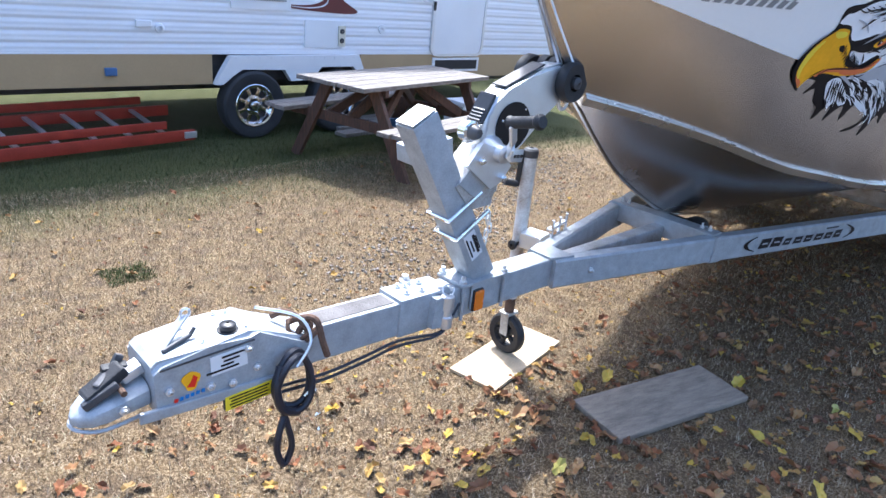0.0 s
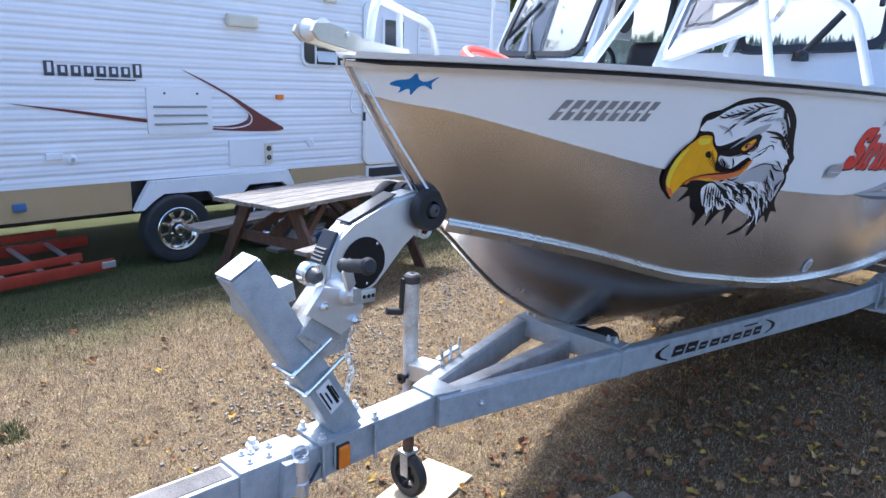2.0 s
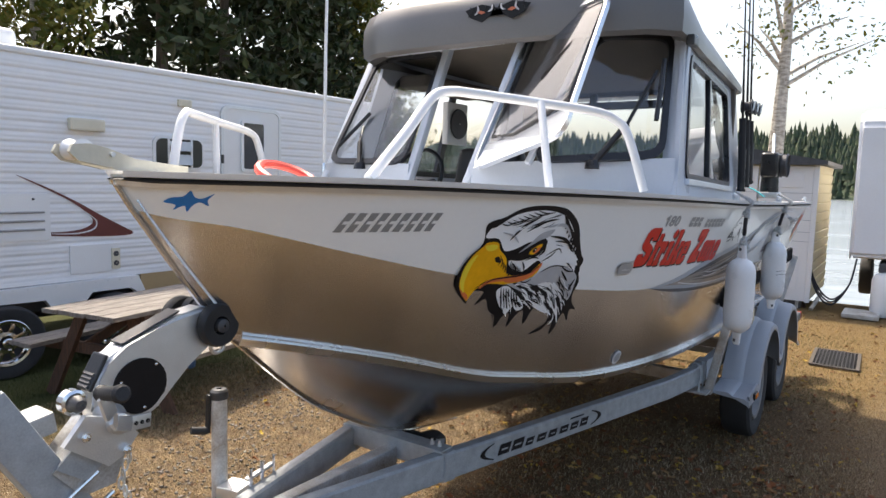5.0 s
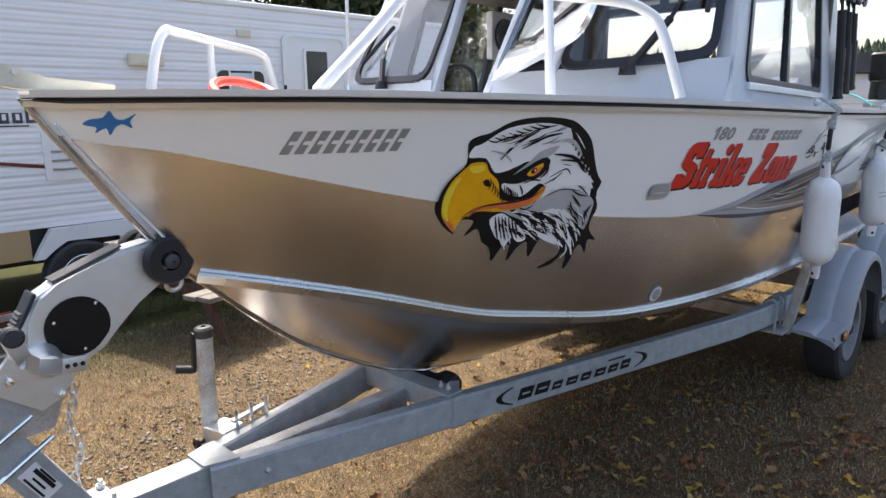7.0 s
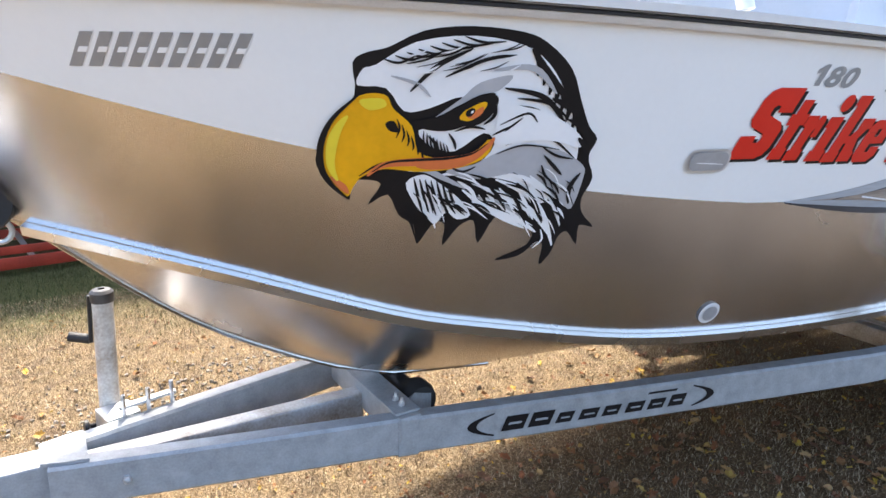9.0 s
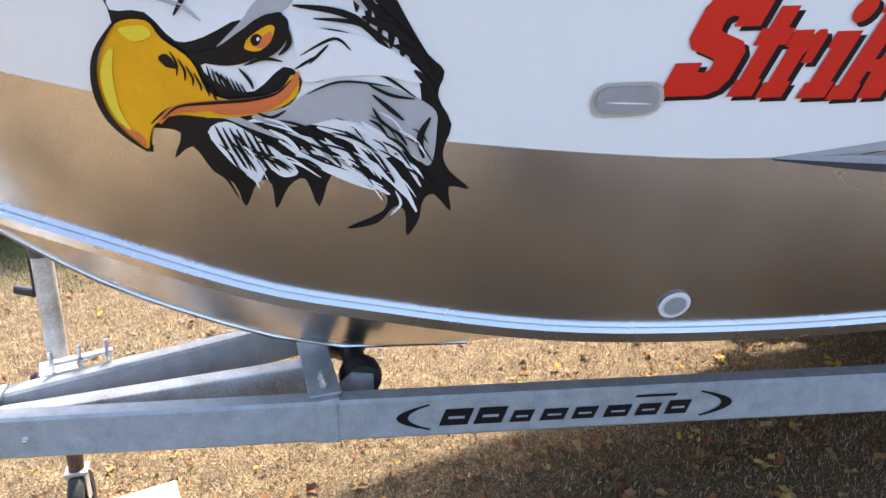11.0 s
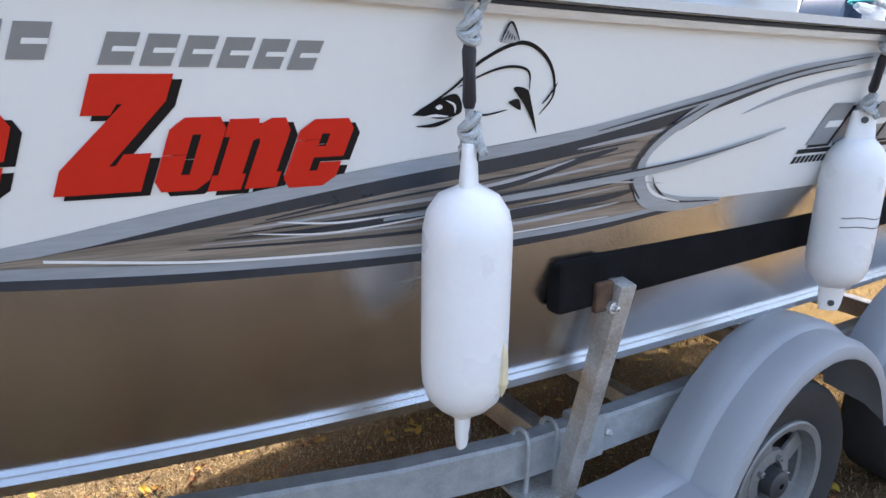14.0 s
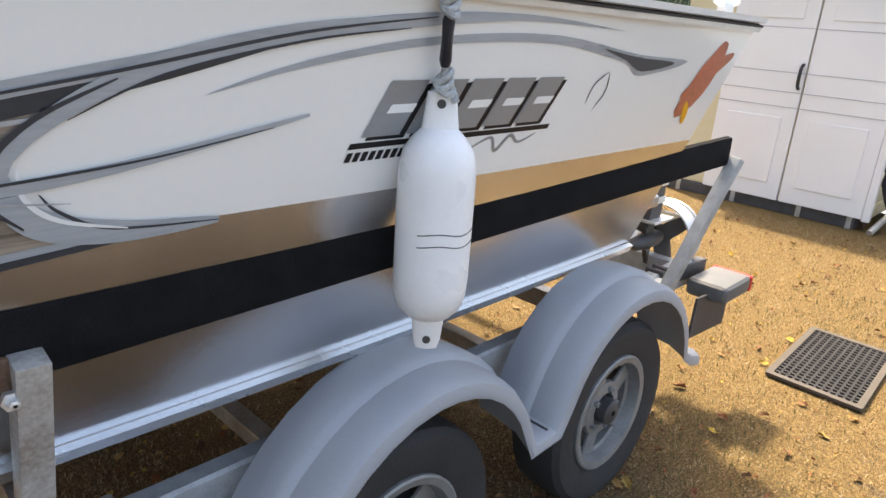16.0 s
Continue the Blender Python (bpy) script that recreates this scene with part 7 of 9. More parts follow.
    part("transom_pipe", tube([(5.70, -0.70, 1.38), (5.86, -0.72, 1.375)], 0.014, 10), CHROME, boat, "", True)


CREAM = material("cream_enamel", (0.66, 0.62, 0.50), 0.45, 0, 0.08, 10, 90, 0.08)
ROOF_GREY = material("grey_gelcoat", (0.125, 0.12, 0.118), 0.35, 0, 0.06, 2, 90, 0.05, coat=0.2)
build_cabin()


def build_boat_gear():
    # aerial
    ae = thing("radio_aerial", "tall white whip aerial on the cabin side", "aerial", (1.98, 1.13, 1.80))
    part("whip", tube([(1.98, 1.13, 1.80), (1.985, 1.13, 2.6), (2.03, 1.13, 4.4)], 0.011, 8, False, [1, 0.9, 0.4]), WHITE, ae, "", True)
    part("base", lathe([(0.02, 1.78), (0.02, 1.86), (0.012, 1.90)], 12, "z", (1.98, 1.13, 0)), CHROME, ae, "", True)
    # fishing rods in holders behind the cabin
    for k, (x, y, lx, ly) in enumerate(((4.14, -0.835, -0.30, 0.03), (4.27, -0.835, -0.22, 0.04), (4.40, -0.835, -0.30, 0.03))):
        rod = thing("fishing_rod", "dark fishing rod standing in a holder with its reel", "fishing rod", (x, y, 1.84), "rods standing behind the cabin")
        top = Vector((x + lx, y + ly, 3.9))
        bot = Vector((x, y, 1.84))
        part("rod", tube([bot.lerp(top, t) for t in (0, 0.3, 0.6, 1)], 0.010, 8, False, [1.2, 0.8, 0.5, 0.25]), BLACK_GLOSS, rod, "", True)
        part("butt", tube([bot, bot.lerp(top, 0.22)], 0.024, 10), BLACK, rod, "black foam butt", True)
        c = bot.lerp(top, 0.26) + Vector((0.03, -0.02, 0))
        part("reel", lathe([(0.02, -0.035), (0.048, -0.034), (0.048, -0.026), (0.03, -0.02), (0.03, 0.02), (0.048, 0.026), (0.048, 0.034), (0.02, 0.035)], 18, "y", c), DARK_GREY, rod, "dark reel", True)
        part("reel_handle", beam(c + Vector((0, -0.04, -0.03)), c + Vector((0.02, -0.045, 0.04)), 0.008, 0.014, 0.003), CAST, rod)
    # downrigger at the stern quarter
    dg = thing("downrigger", "black downrigger on a pedestal at the stern quarter", "fishing winch", (5.12, -0.88, 1.72))
    part("pedestal", box((5.12, -0.86, 1.755), (0.20, 0.16, 0.05), None, 0.012), CAST, dg)
    part("swivel", lathe([(0.07, 1.78), (0.07, 1.82), (0.05, 1.825), (0.05, 1.87), (0.065, 1.875), (0.065, 1.91)], 18, "z", (5.12, -0.86, 0)), BLACK_GLOSS, dg, "", True)
    part("housing", box((5.14, -0.86, 2.0), (0.26, 0.13, 0.20), None, 0.03, 3), BLACK_GLOSS, dg, "", True)
    part("spool", lathe([(0.09, -0.03), (0.10, -0.02), (0.06, 0), (0.10, 0.02), (0.09, 0.03)], 22, "y", (5.20, -0.95, 2.0)), DARK_GREY, dg, "", True)
    part("boom", tube([(5.2, -0.86, 2.05), (5.85, -0.75, 2.30)], 0.012, 8), CAST, dg, "", True)
    ln = thing("stern_line", "turquoise line stretched across the stern", "rope", (5.0, -0.8, 1.72))
    part("line", tube(smooth_path([(4.93, -0.86, 1.74), (5.05, -0.7, 1.82), (5.5, -0.3, 1.86), (6.1, -0.1, 1.84)], 4), 0.006, 6), TEAL, ln, "", True)
    # outboard motor
    mo = thing("outboard_motor", "dark blue-grey outboard motor on the transom", "outboard motor", (6.1, 0.05, 0.6))
    out = [(5.86, 1.56), (5.84, 1.72), (5.90, 1.90), (6.05, 1.985), (6.28, 1.98), (6.42, 1.86), (6.44, 1.66), (6.36, 1.52)]
    bm = prism(curve2(out, 3), 0.40, "y", -0.15)
    bmesh.ops.bevel(bm, geom=[e for e in bm.edges if abs(e.verts[0].co.y - e.verts[1].co.y) < 1e-5], offset=0.09, segments=4, affect="EDGES")
    part("cowl", bm, MOTOR_BLUE, mo, "glossy dark blue cowl", True)
    part("cowl_band", box((6.15, 0.05, 1.52), (0.52, 0.36, 0.06), None, 0.02), BLACK_GLOSS, mo)
    part("midsection", prism([(6.0, 1.5), (6.30, 1.5), (6.27, 1.0), (6.22, 0.72), (6.08, 0.72), (6.05, 1.0)], 0.13, "y", -0.015), DARK_GREY, mo, "", True)
    part("bracket", box((5.92, 0.05, 1.33), (0.20, 0.30, 0.40), None, 0.03), DARK_GREY, mo)
    part("cavitation_plate", box((6.22, 0.05, 0.74), (0.40, 0.20, 0.015), None, 0.005), DARK_GREY, mo)
    part("gearcase", lathe([(0.01, -0.20), (0.04, -0.16), (0.055, -0.05), (0.05, 0.10), (0.035, 0.16)], 16, "x", (6.22, 0.05, 0.56)), DARK_GREY, mo, "", True)
    part("lower_leg", prism([(6.12, 0.74), (6.28, 0.74), (6.27, 0.56), (6.16, 0.56)], 0.05, "y", 0.025), DARK_GREY, mo)
    part("propeller_guard", merge(*[tube([(x, 0.05 + 0.19 * math.cos(a), 0.56 + 0.19 * math.sin(a)) for a in [k * math.pi / 14 for k in range(28)]], 0.010, 6, True) for x in (6.36, 6.46)]), CAST, mo, "metal propeller ring guard", True)
    for k in range(3):
        a = k * 2 * math.pi / 3 + 0.4
        part("blade", box((6.41, 0.05 + 0.09 * math.cos(a), 0.56 + 0.09 * math.sin(a)), (0.014, 0.15, 0.10), turn(math.degrees(a), 0, 25), 0.006), DARK_GREY, mo)
    part("propeller_hub", lathe([(0.035, 0.0), (0.032, 0.12), (0.01, 0.13)], 14, "x", (6.36, 0.05, 0.56)), DARK_GREY, mo, "", True)


def build_auxiliary_motor():
    x, y = 6.14, -0.62
    mo = thing("auxiliary_motor", "small grey auxiliary outboard motor with a ring guard", "outboard motor", (x, y, 0.6))
    part("leg", prism([(x - 0.06, 1.35), (x + 0.06, 1.35), (x + 0.05, 0.80), (x - 0.05, 0.80)], 0.07, "y", y - 0.035), DARK_GREY, mo, "dark leg", True)
    for z in (0.92, 1.0, 1.22):
        part("leg_band", box((x, y, z), (0.13, 0.085, 0.03), None, 0.008), CAST, mo)
    part("cavitation_plate", box((x + 0.06, y, 0.83), (0.26, 0.15, 0.012), None, 0.004), CAST, mo)
    part("gearcase", lathe([(0.008, -0.14), (0.03, -0.11), (0.042, -0.02), (0.038, 0.08), (0.028, 0.12)], 16, "x", (x + 0.02, y, 0.72)), DARK_GREY, mo, "", True)
    part("skeg", prism([(x - 0.02, 0.80), (x + 0.06, 0.80), (x + 0.05, 0.60), (x, 0.70)], 0.02, "y", y - 0.01), DARK_GREY, mo)
    part("ring_guard", lathe([(0.155, 0.0), (0.162, 0.0), (0.166, 0.05), (0.160, 0.10), (0.153, 0.10)], 36, "x", (x + 0.12, y, 0.72), True), CAST, mo, "metal ring guard", True)
    part("ring_guard", tube([(x + 0.24, y + 0.158 * math.cos(a), 0.72 + 0.158 * math.sin(a)) for a in [k * math.pi / 14 for k in range(28)]], 0.008, 6, True), CAST, mo, "", True)
    for k in range(3):
        a = k * 2 * math.pi / 3 + 0.3
        part("blade", box((x + 0.17, y + 0.07 * math.cos(a), 0.72 + 0.07 * math.sin(a)), (0.010, 0.12, 0.08), turn(math.degrees(a), 0, 25), 0.005), DARK_GREY, mo)
    part("head", box((x, y, 1.46), (0.26, 0.20, 0.22), None, 0.06, 4), DARK_GREY, mo, "dark motor head", True)


build_auxiliary_motor()
TEAL = material("turquoise_line", (0.02, 0.42, 0.48), 0.6, 0, 0.1, 40, 100, 0.2)
build_boat_gear()


# ---- caravan behind the boat ----
RV_Y = 4.77


def rv_panel(x0, z0, x1, z1, r, d0, d1):
    return prism(rounded(x0, z0, x1, z1, r), d1 - d0, "y", RV_Y + d0)


def build_caravan():
    rv = thing("caravan", "long white ribbed caravan with a tan skirt and maroon swoosh", "caravan", (2.0, 5.9, -0.07))
    # ribbed side: one corrugated sheet, and a plain box behind it
    prof = []
    z = 0.745
    while z < 2.80:
        prof += [(RV_Y - 0.007, z), (RV_Y - 0.014, z + 0.010), (RV_Y - 0.0155, z + 0.026), (RV_Y - 0.0135, z + 0.034), (RV_Y - 0.0135, z + 0.046), (RV_Y - 0.0155, z + 0.054), (RV_Y - 0.012, z + 0.070), (RV_Y - 0.006, z + 0.086)]
        z += 0.0935
    prof.append((RV_Y, 2.83))
    bm = bmesh.new()
    a = [bm.verts.new((-4.2, y, z)) for y, z in prof]
    b = [bm.verts.new((6.6, y, z)) for y, z in prof]
    for i in range(len(prof) - 1):
        bm.faces.new((a[i], b[i], b[i + 1], a[i + 1]))
    part("ribbed_side", bm, RV_WHITE, rv, "white horizontally ribbed aluminium side", True)
    part("body", merge(box((1.2, RV_Y + 1.22, 1.78), (10.79, 2.40, 2.09), None, 0.03), box((-1.5, RV_Y + 1.2, 0.60), (5.4, 2.36, 0.26), None, 0.01), box((4.8, RV_Y + 1.2, 0.60), (3.6, 2.36, 0.26), None, 0.01)), RV_WHITE, rv)
    part("tan_skirt", box((-1.48, RV_Y - 0.004, 0.61), (5.44, 0.02, 0.28), None, 0.004), RV_TAN, rv, "tan painted skirt")
    part("tan_skirt", box((4.77, RV_Y - 0.004, 0.61), (3.62, 0.02, 0.28), None, 0.004), RV_TAN, rv)
    part("skirt_line", box((1.2, RV_Y - 0.012, 0.752), (10.8, 0.012, 0.014), None, 0.002), WHITE, rv)
    part("roof_edge", box((1.2, RV_Y + 0.01, 2.86), (10.84, 0.07, 0.07), None, 0.03, 3), WHITE, rv, "", True)
    part("corner_trim", box((6.6, RV_Y, 1.7), (0.04, 0.05, 2.3), None, 0.015), WHITE, rv)
    part("wheel_box", box((2.1, RV_Y + 0.55, 0.62), (1.7, 0.9, 0.30), None, 0.01), DARK_GREY, rv)
    part("chassis", box((1.2, RV_Y + 1.2, 0.40), (10, 1.4, 0.14), None, 0.01), DARK_GREY, rv)
    part("wheel_arch", prism([(1.24, 0.47), (1.30, 0.58), (1.40, 0.735), (2.90, 0.745), (2.985, 0.56), (2.90, 0.56), (2.82, 0.625), (2.42, 0.625), (2.31, 0.50), (2.06, 0.485), (1.98, 0.60), (1.52, 0.61), (1.42, 0.55), (1.32, 0.47)], -0.075, "y", RV_Y), WHITE, rv, "white moulded double wheel arch")
    for k in range(12):
        part("arch_rivet", lathe([(0.007, 0), (0.005, -0.004), (0.001, -0.005)], 8, "y", (1.45 + 0.125 * k, RV_Y - 0.076, 0.72)), CAST, rv)
    for x in (1.635, 2.63):
        wheel("wheel", (x, RV_Y - 0.02, 0.262), 0.335, 0.20, CHROME, rv, 8, -1, 0.205)
    # door, step, window
    dr = part("door", rv_panel(3.985, 0.74, 4.84, 2.58, 0.10, -0.035, 0.0), WHITE, rv, "white entrance door")
    part("door_frame", ring_frame(rounded(3.965, 0.725, 4.86, 2.60, 0.11), rounded(4.0, 0.755, 4.825, 2.565, 0.09), -0.045, "y", RV_Y), CAST, dr)
    part("door_window", rv_panel(4.27, 1.87, 4.58, 2.42, 0.03, -0.050, -0.03), DARK_GLASS, dr)
    part("window_trim", ring_frame(rounded(4.24, 1.84, 4.61, 2.45, 0.04), rounded(4.275, 1.875, 4.575, 2.415, 0.02), -0.056, "y", RV_Y), WHITE, dr)
    for z in (1.98, 1.30):
        part("hinge", box((3.975, RV_Y - 0.05, z), (0.03, 0.02, 0.10), None, 0.004), BLACK_GLOSS, dr)
    part("grab_handle", tube(smooth_path([(3.90, RV_Y - 0.02, 1.62), (3.80, RV_Y - 0.06, 1.60), (3.76, RV_Y - 0.06, 1.46), (3.78, RV_Y - 0.06, 1.36), (3.90, RV_Y - 0.02, 1.34)], 4), 0.010, 8), WHITE, rv, "", True)
    part("door_lock", lathe([(0.03, 0), (0.028, -0.02), (0.004, -0.022)], 12, "y", (3.90, RV_Y - 0.015, 1.80)), CAST, rv)
    st = part("step_well", box((4.43, RV_Y - 0.012, 0.625), (0.80, 0.03, 0.17), None, 0.006), WHITE, rv)
    part("step_gap", box((4.43, RV_Y - 0.026, 0.625), (0.72, 0.012, 0.11), None, 0.002), BLACK, st)
    wn = part("window", rv_panel(3.12, 1.84, 3.74, 2.20, 0.09, -0.035, 0.0), WHITE, rv, "small louvred window")
    part("pane", rv_panel(3.15, 1.87, 3.71, 2.17, 0.07, -0.042, -0.03), DARK_GLASS, wn)
    for x0, x1, z0, z1 in ((3.30, 3.56, 2.04, 2.15), (3.30, 3.56, 1.89, 2.01)):
        part("louvre", box(((x0 + x1) / 2, RV_Y - 0.062, (z0 + z1) / 2), (x1 - x0, 0.008, z1 - z0), turn(-22, 0, 0), 0.002), PALE_GLASS, wn)
    for x in (3.29, 3.57):
        part("mullion", box((x, RV_Y - 0.045, 2.02), (0.02, 0.02, 0.30), None, 0.002), WHITE, wn)
    # fridge vent, service panel, sockets, lights
    vt = part("vent_panel", rv_panel(1.43, 1.165, 2.065, 1.59, 0.02, -0.032, 0.0), WHITE, rv, "white louvred refrigerator vent")
    for z in (1.26, 1.34, 1.42):
        part("vent_slat", box((1.75, RV_Y - 0.038, z), (0.52, 0.018, 0.016), turn(25, 0, 0), 0.002), GREY_PLATE, vt)
    for x in (1.60, 1.92):
        part("vent_catch", lathe([(0.012, 0), (0.01, -0.008), (0.002, -0.009)], 8, "y", (x, RV_Y - 0.032, 1.54)), DARK_GREY, vt)
    hp = part("service_hatch", rv_panel(2.235, 0.815, 2.715, 1.09, 0.01, -0.030, 0.0), WHITE, rv, "white square service hatch")
    so = part("socket_plate", rv_panel(2.64, 0.83, 2.725, 1.04, 0.01, -0.045, -0.028), CREAM, hp, "beige double socket plate")
    for z in (0.89, 0.985):
        part("socket", lathe([(0.028, 0), (0.026, -0.008), (0.004, -0.009)], 12, "y", (2.682, RV_Y - 0.045, z)), DARK_GREY, so)
    part("marker_light", box((2.84, RV_Y - 0.025, 1.515), (0.09, 0.03, 0.05), None, 0.008), AMBER, rv, "amber marker light")
    part("porch_light", box((2.42, RV_Y - 0.045, 2.245), (0.34, 0.07, 0.12), None, 0.02), CREAM, rv, "cream porch light")
    part("porch_light", box((3.50, RV_Y - 0.03, 2.56), (0.16, 0.05, 0.08), None, 0.015), CREAM, rv)
    part("inlet", box((0.62, RV_Y - 0.03, 1.005), (0.14, 0.03, 0.06), None, 0.01), WHITE, rv)
    part("inlet", lathe([(0.045, 0), (0.04, -0.02), (0.02, -0.03)], 14, "y", (0.76, RV_Y - 0.015, 0.97)), WHITE, rv)
    part("inlet", lathe([(0.05, 0), (0.045, -0.012), (0.02, -0.014)], 14, "y", (3.23, RV_Y - 0.015, 1.02)), WHITE, rv)
    part("skirt_latch", box((0.32, RV_Y - 0.03, 0.60), (0.10, 0.03, 0.07), None, 0.01), BLUE_PLASTIC, rv)
    part("roof_cooler", merge(box((1.30, RV_Y + 0.75, 3.0), (1.45, 0.75, 0.22), None, 0.08, 4)), WHITE, rv, "white rooftop air conditioner", True)
    for k in range(9):
        part("cooler_slot", box((0.98 + 0.055 * k, RV_Y + 0.372, 3.03), (0.025, 0.01, 0.07), turn(0, 12, 0), 0.002), DARK_GREY, rv)
    part("roof_vent", box((4.4, RV_Y + 0.5, 2.92), (0.10, 0.10, 0.08), None, 0.02), WHITE, rv)
    # side graphic and name bars
    sw = [(1.784, 1.758), (2.02, 1.66), (2.30, 1.52), (2.56, 1.37), (2.80, 1.24), (2.885, 1.19), (2.82, 1.165), (2.55, 1.165), (2.05, 1.195), (1.42, 1.275), (0.85, 1.36), (0.323, 1.445), (0.9, 1.378), (1.45, 1.303), (2.0, 1.232), (2.30, 1.235), (2.45, 1.285), (2.46, 1.35), (2.38, 1.43), (2.2, 1.55)]
    part("swoosh_graphic", prism(curve2(sw, 4), -0.003, "y", RV_Y - 0.0175), MAROON, rv, "maroon swoosh graphic")
    part("swoosh_line", prism(stroke([(2.40, 1.41), (2.50, 1.32), (2.47, 1.24), (2.30, 1.205), (2.05, 1.215)], 0.014), -0.003, "y", RV_Y - 0.0215), WHITE, rv)
    for k in range(8):
        x = 0.61 + 0.103 * k
        h = 0.09 if 0 < k < 7 else 0.12
        q = part("name_bar", prism([(x, 1.672), (x + 0.078, 1.672), (x + 0.078, 1.672 + h), (x, 1.672 + h)], -0.003, "y", RV_Y - 0.0175), DARK_DECAL, rv)
        part("name_slot", prism([(x + 0.026, 1.70), (x + 0.056, 1.70), (x + 0.056, 1.66 + h), (x + 0.026, 1.66 + h)], -0.003, "y", RV_Y - 0.0195), RV_WHITE, q)
    part("name_rule", prism([(1.0, 1.643), (1.35, 1.643), (1.35, 1.655), (1.0, 1.655)], -0.003, "y", RV_Y - 0.0175), DARK_DECAL, rv)


PALE_GLASS = material("pale_louvre_glass", (0.55, 0.58, 0.60), 0.1, 0, 0.1, 5, 30, 0)
build_caravan()


# ---- picnic table, crates, ladder ----
def build_picnic_table():
    tb = thing("picnic_table", "weathered wooden picnic table with brown crossed legs", "table", (2.42, 3.40, -0.03))
    m = pose(2.42, 3.40, 0, 0, 0, 11.5)

    def local(bm):
        bmesh.ops.transform(bm, matrix=m, verts=bm.verts)
        return bm

    for k in range(5):
        part("table_plank", local(box((0.01 * (k % 2), -0.31 + 0.155 * k, 0.735), (1.86, 0.146, 0.036), None, 0.006)), WOOD_GREY, tb)
    for s in (-1, 1):
        for k in range(2):
            part("bench_plank", local(box((0.02 * k, s * (0.60 + 0.14 * k), 0.43), (1.86, 0.132, 0.036), None, 0.006)), WOOD_GREY, tb)
        part("bench_bearer", local(box((s * 0.62, 0, 0.385), (0.04, 1.52, 0.09), None, 0.005)), WOOD_BROWN, tb)
        part("table_bearer", local(box((s * 0.62, 0, 0.69), (0.04, 0.74, 0.07), None, 0.005)), WOOD_BROWN, tb)
        for q in (-1, 1):
            part("leg", local(beam((s * 0.66, q * 0.26, 0.70), (s * 0.66, q * 0.66, -0.04), 0.045, 0.10, 0.006, (0, 1, 0))), WOOD_BROWN, tb)
            part("brace", local(beam((s * 0.60, q * 0.30, 0.40), (s * 0.10, q * 0.12, 0.70), 0.04, 0.08, 0.005)), WOOD_BROWN, tb)
        part("cross_brace", local(beam((s * 0.64, 0, 0.42), (s * 0.12, 0, 0.71), 0.045, 0.085, 0.005)), WOOD_BROWN, tb)


build_picnic_table()


def build_clutter():
    bk = thing("bucket", "blue plastic bucket under the picnic table", "bucket", (2.75, 3.75, -0.06))
    part("pail", lathe([(0.12, -0.05), (0.15, 0.22), (0.16, 0.23), (0.145, 0.225), (0.115, -0.03)], 20, "z", (2.75, 3.75, 0), True), BLUE_PLASTIC, bk, "", True)
    cr = thing("crate", "white slatted plastic crate beside the caravan step", "crate", (4.05, 4.1, -0.07))
    for k in range(4):
        part("crate_rim", box((4.05, 4.1, 0.0 + 0.10 * k), (0.42, 0.32, 0.05), None, 0.01), WHITE, cr)
    for x in (3.86, 3.95, 4.05, 4.15, 4.24):
        part("crate_slat", box((x, 3.95, 0.13), (0.035, 0.03, 0.36), None, 0.005), WHITE, cr)
    ld = thing("ladder", "orange-red fibreglass ladder lying under the caravan", "ladder", (-0.8, 4.9, -0.06))
    for (ax, ay), (bx, by), z in (((-3.6, 4.10), (0.98, 4.62), 0.035), ((-3.6, 4.75), (0.95, 5.15), 0.16)):
        part("stile", beam((ax, ay, z), (bx, by, z), 0.032, 0.10, 0.008), LADDER_RED, ld, "", True)
        part("stile", beam((ax, ay + 0.02, z + 0.10), (bx - 0.25, by + 0.02, z + 0.10), 0.028, 0.07, 0.008), LADDER_RED, ld, "", True)
    part("stile_cap", box((0.93, 4.60, 0.04), (0.12, 0.045, 0.06), turn(0, 0, 6), 0.006), CAST, ld)
    for k in range(15):
        x = -3.5 + 0.30 * k
        part("rung", beam((x, 4.12 + 0.1135 * (x + 3.6), 0.06), (x - 0.12, 4.75 + 0.088 * (x + 3.6), 0.19), 0.045, 0.022, 0.006), CAST, ld)
    # weathered boards leaning under the caravan
    for k, (x, y, a) in enumerate(((3.3, 4.55, 8), (3.4, 4.75, 4), (3.35, 4.95, 10))):
        ob = part("stored_board", box((0, 0, 0), (1.6, 0.18, 0.04), None, 0.005), WOOD_GREY)
        ob.matrix_world = pose(x, y, -0.045 + 0.012 * k, 0, 0, a)
        tagged(ob, "grey weathered board lying under the caravan", "board", "boards under the caravan")


build_clutter()


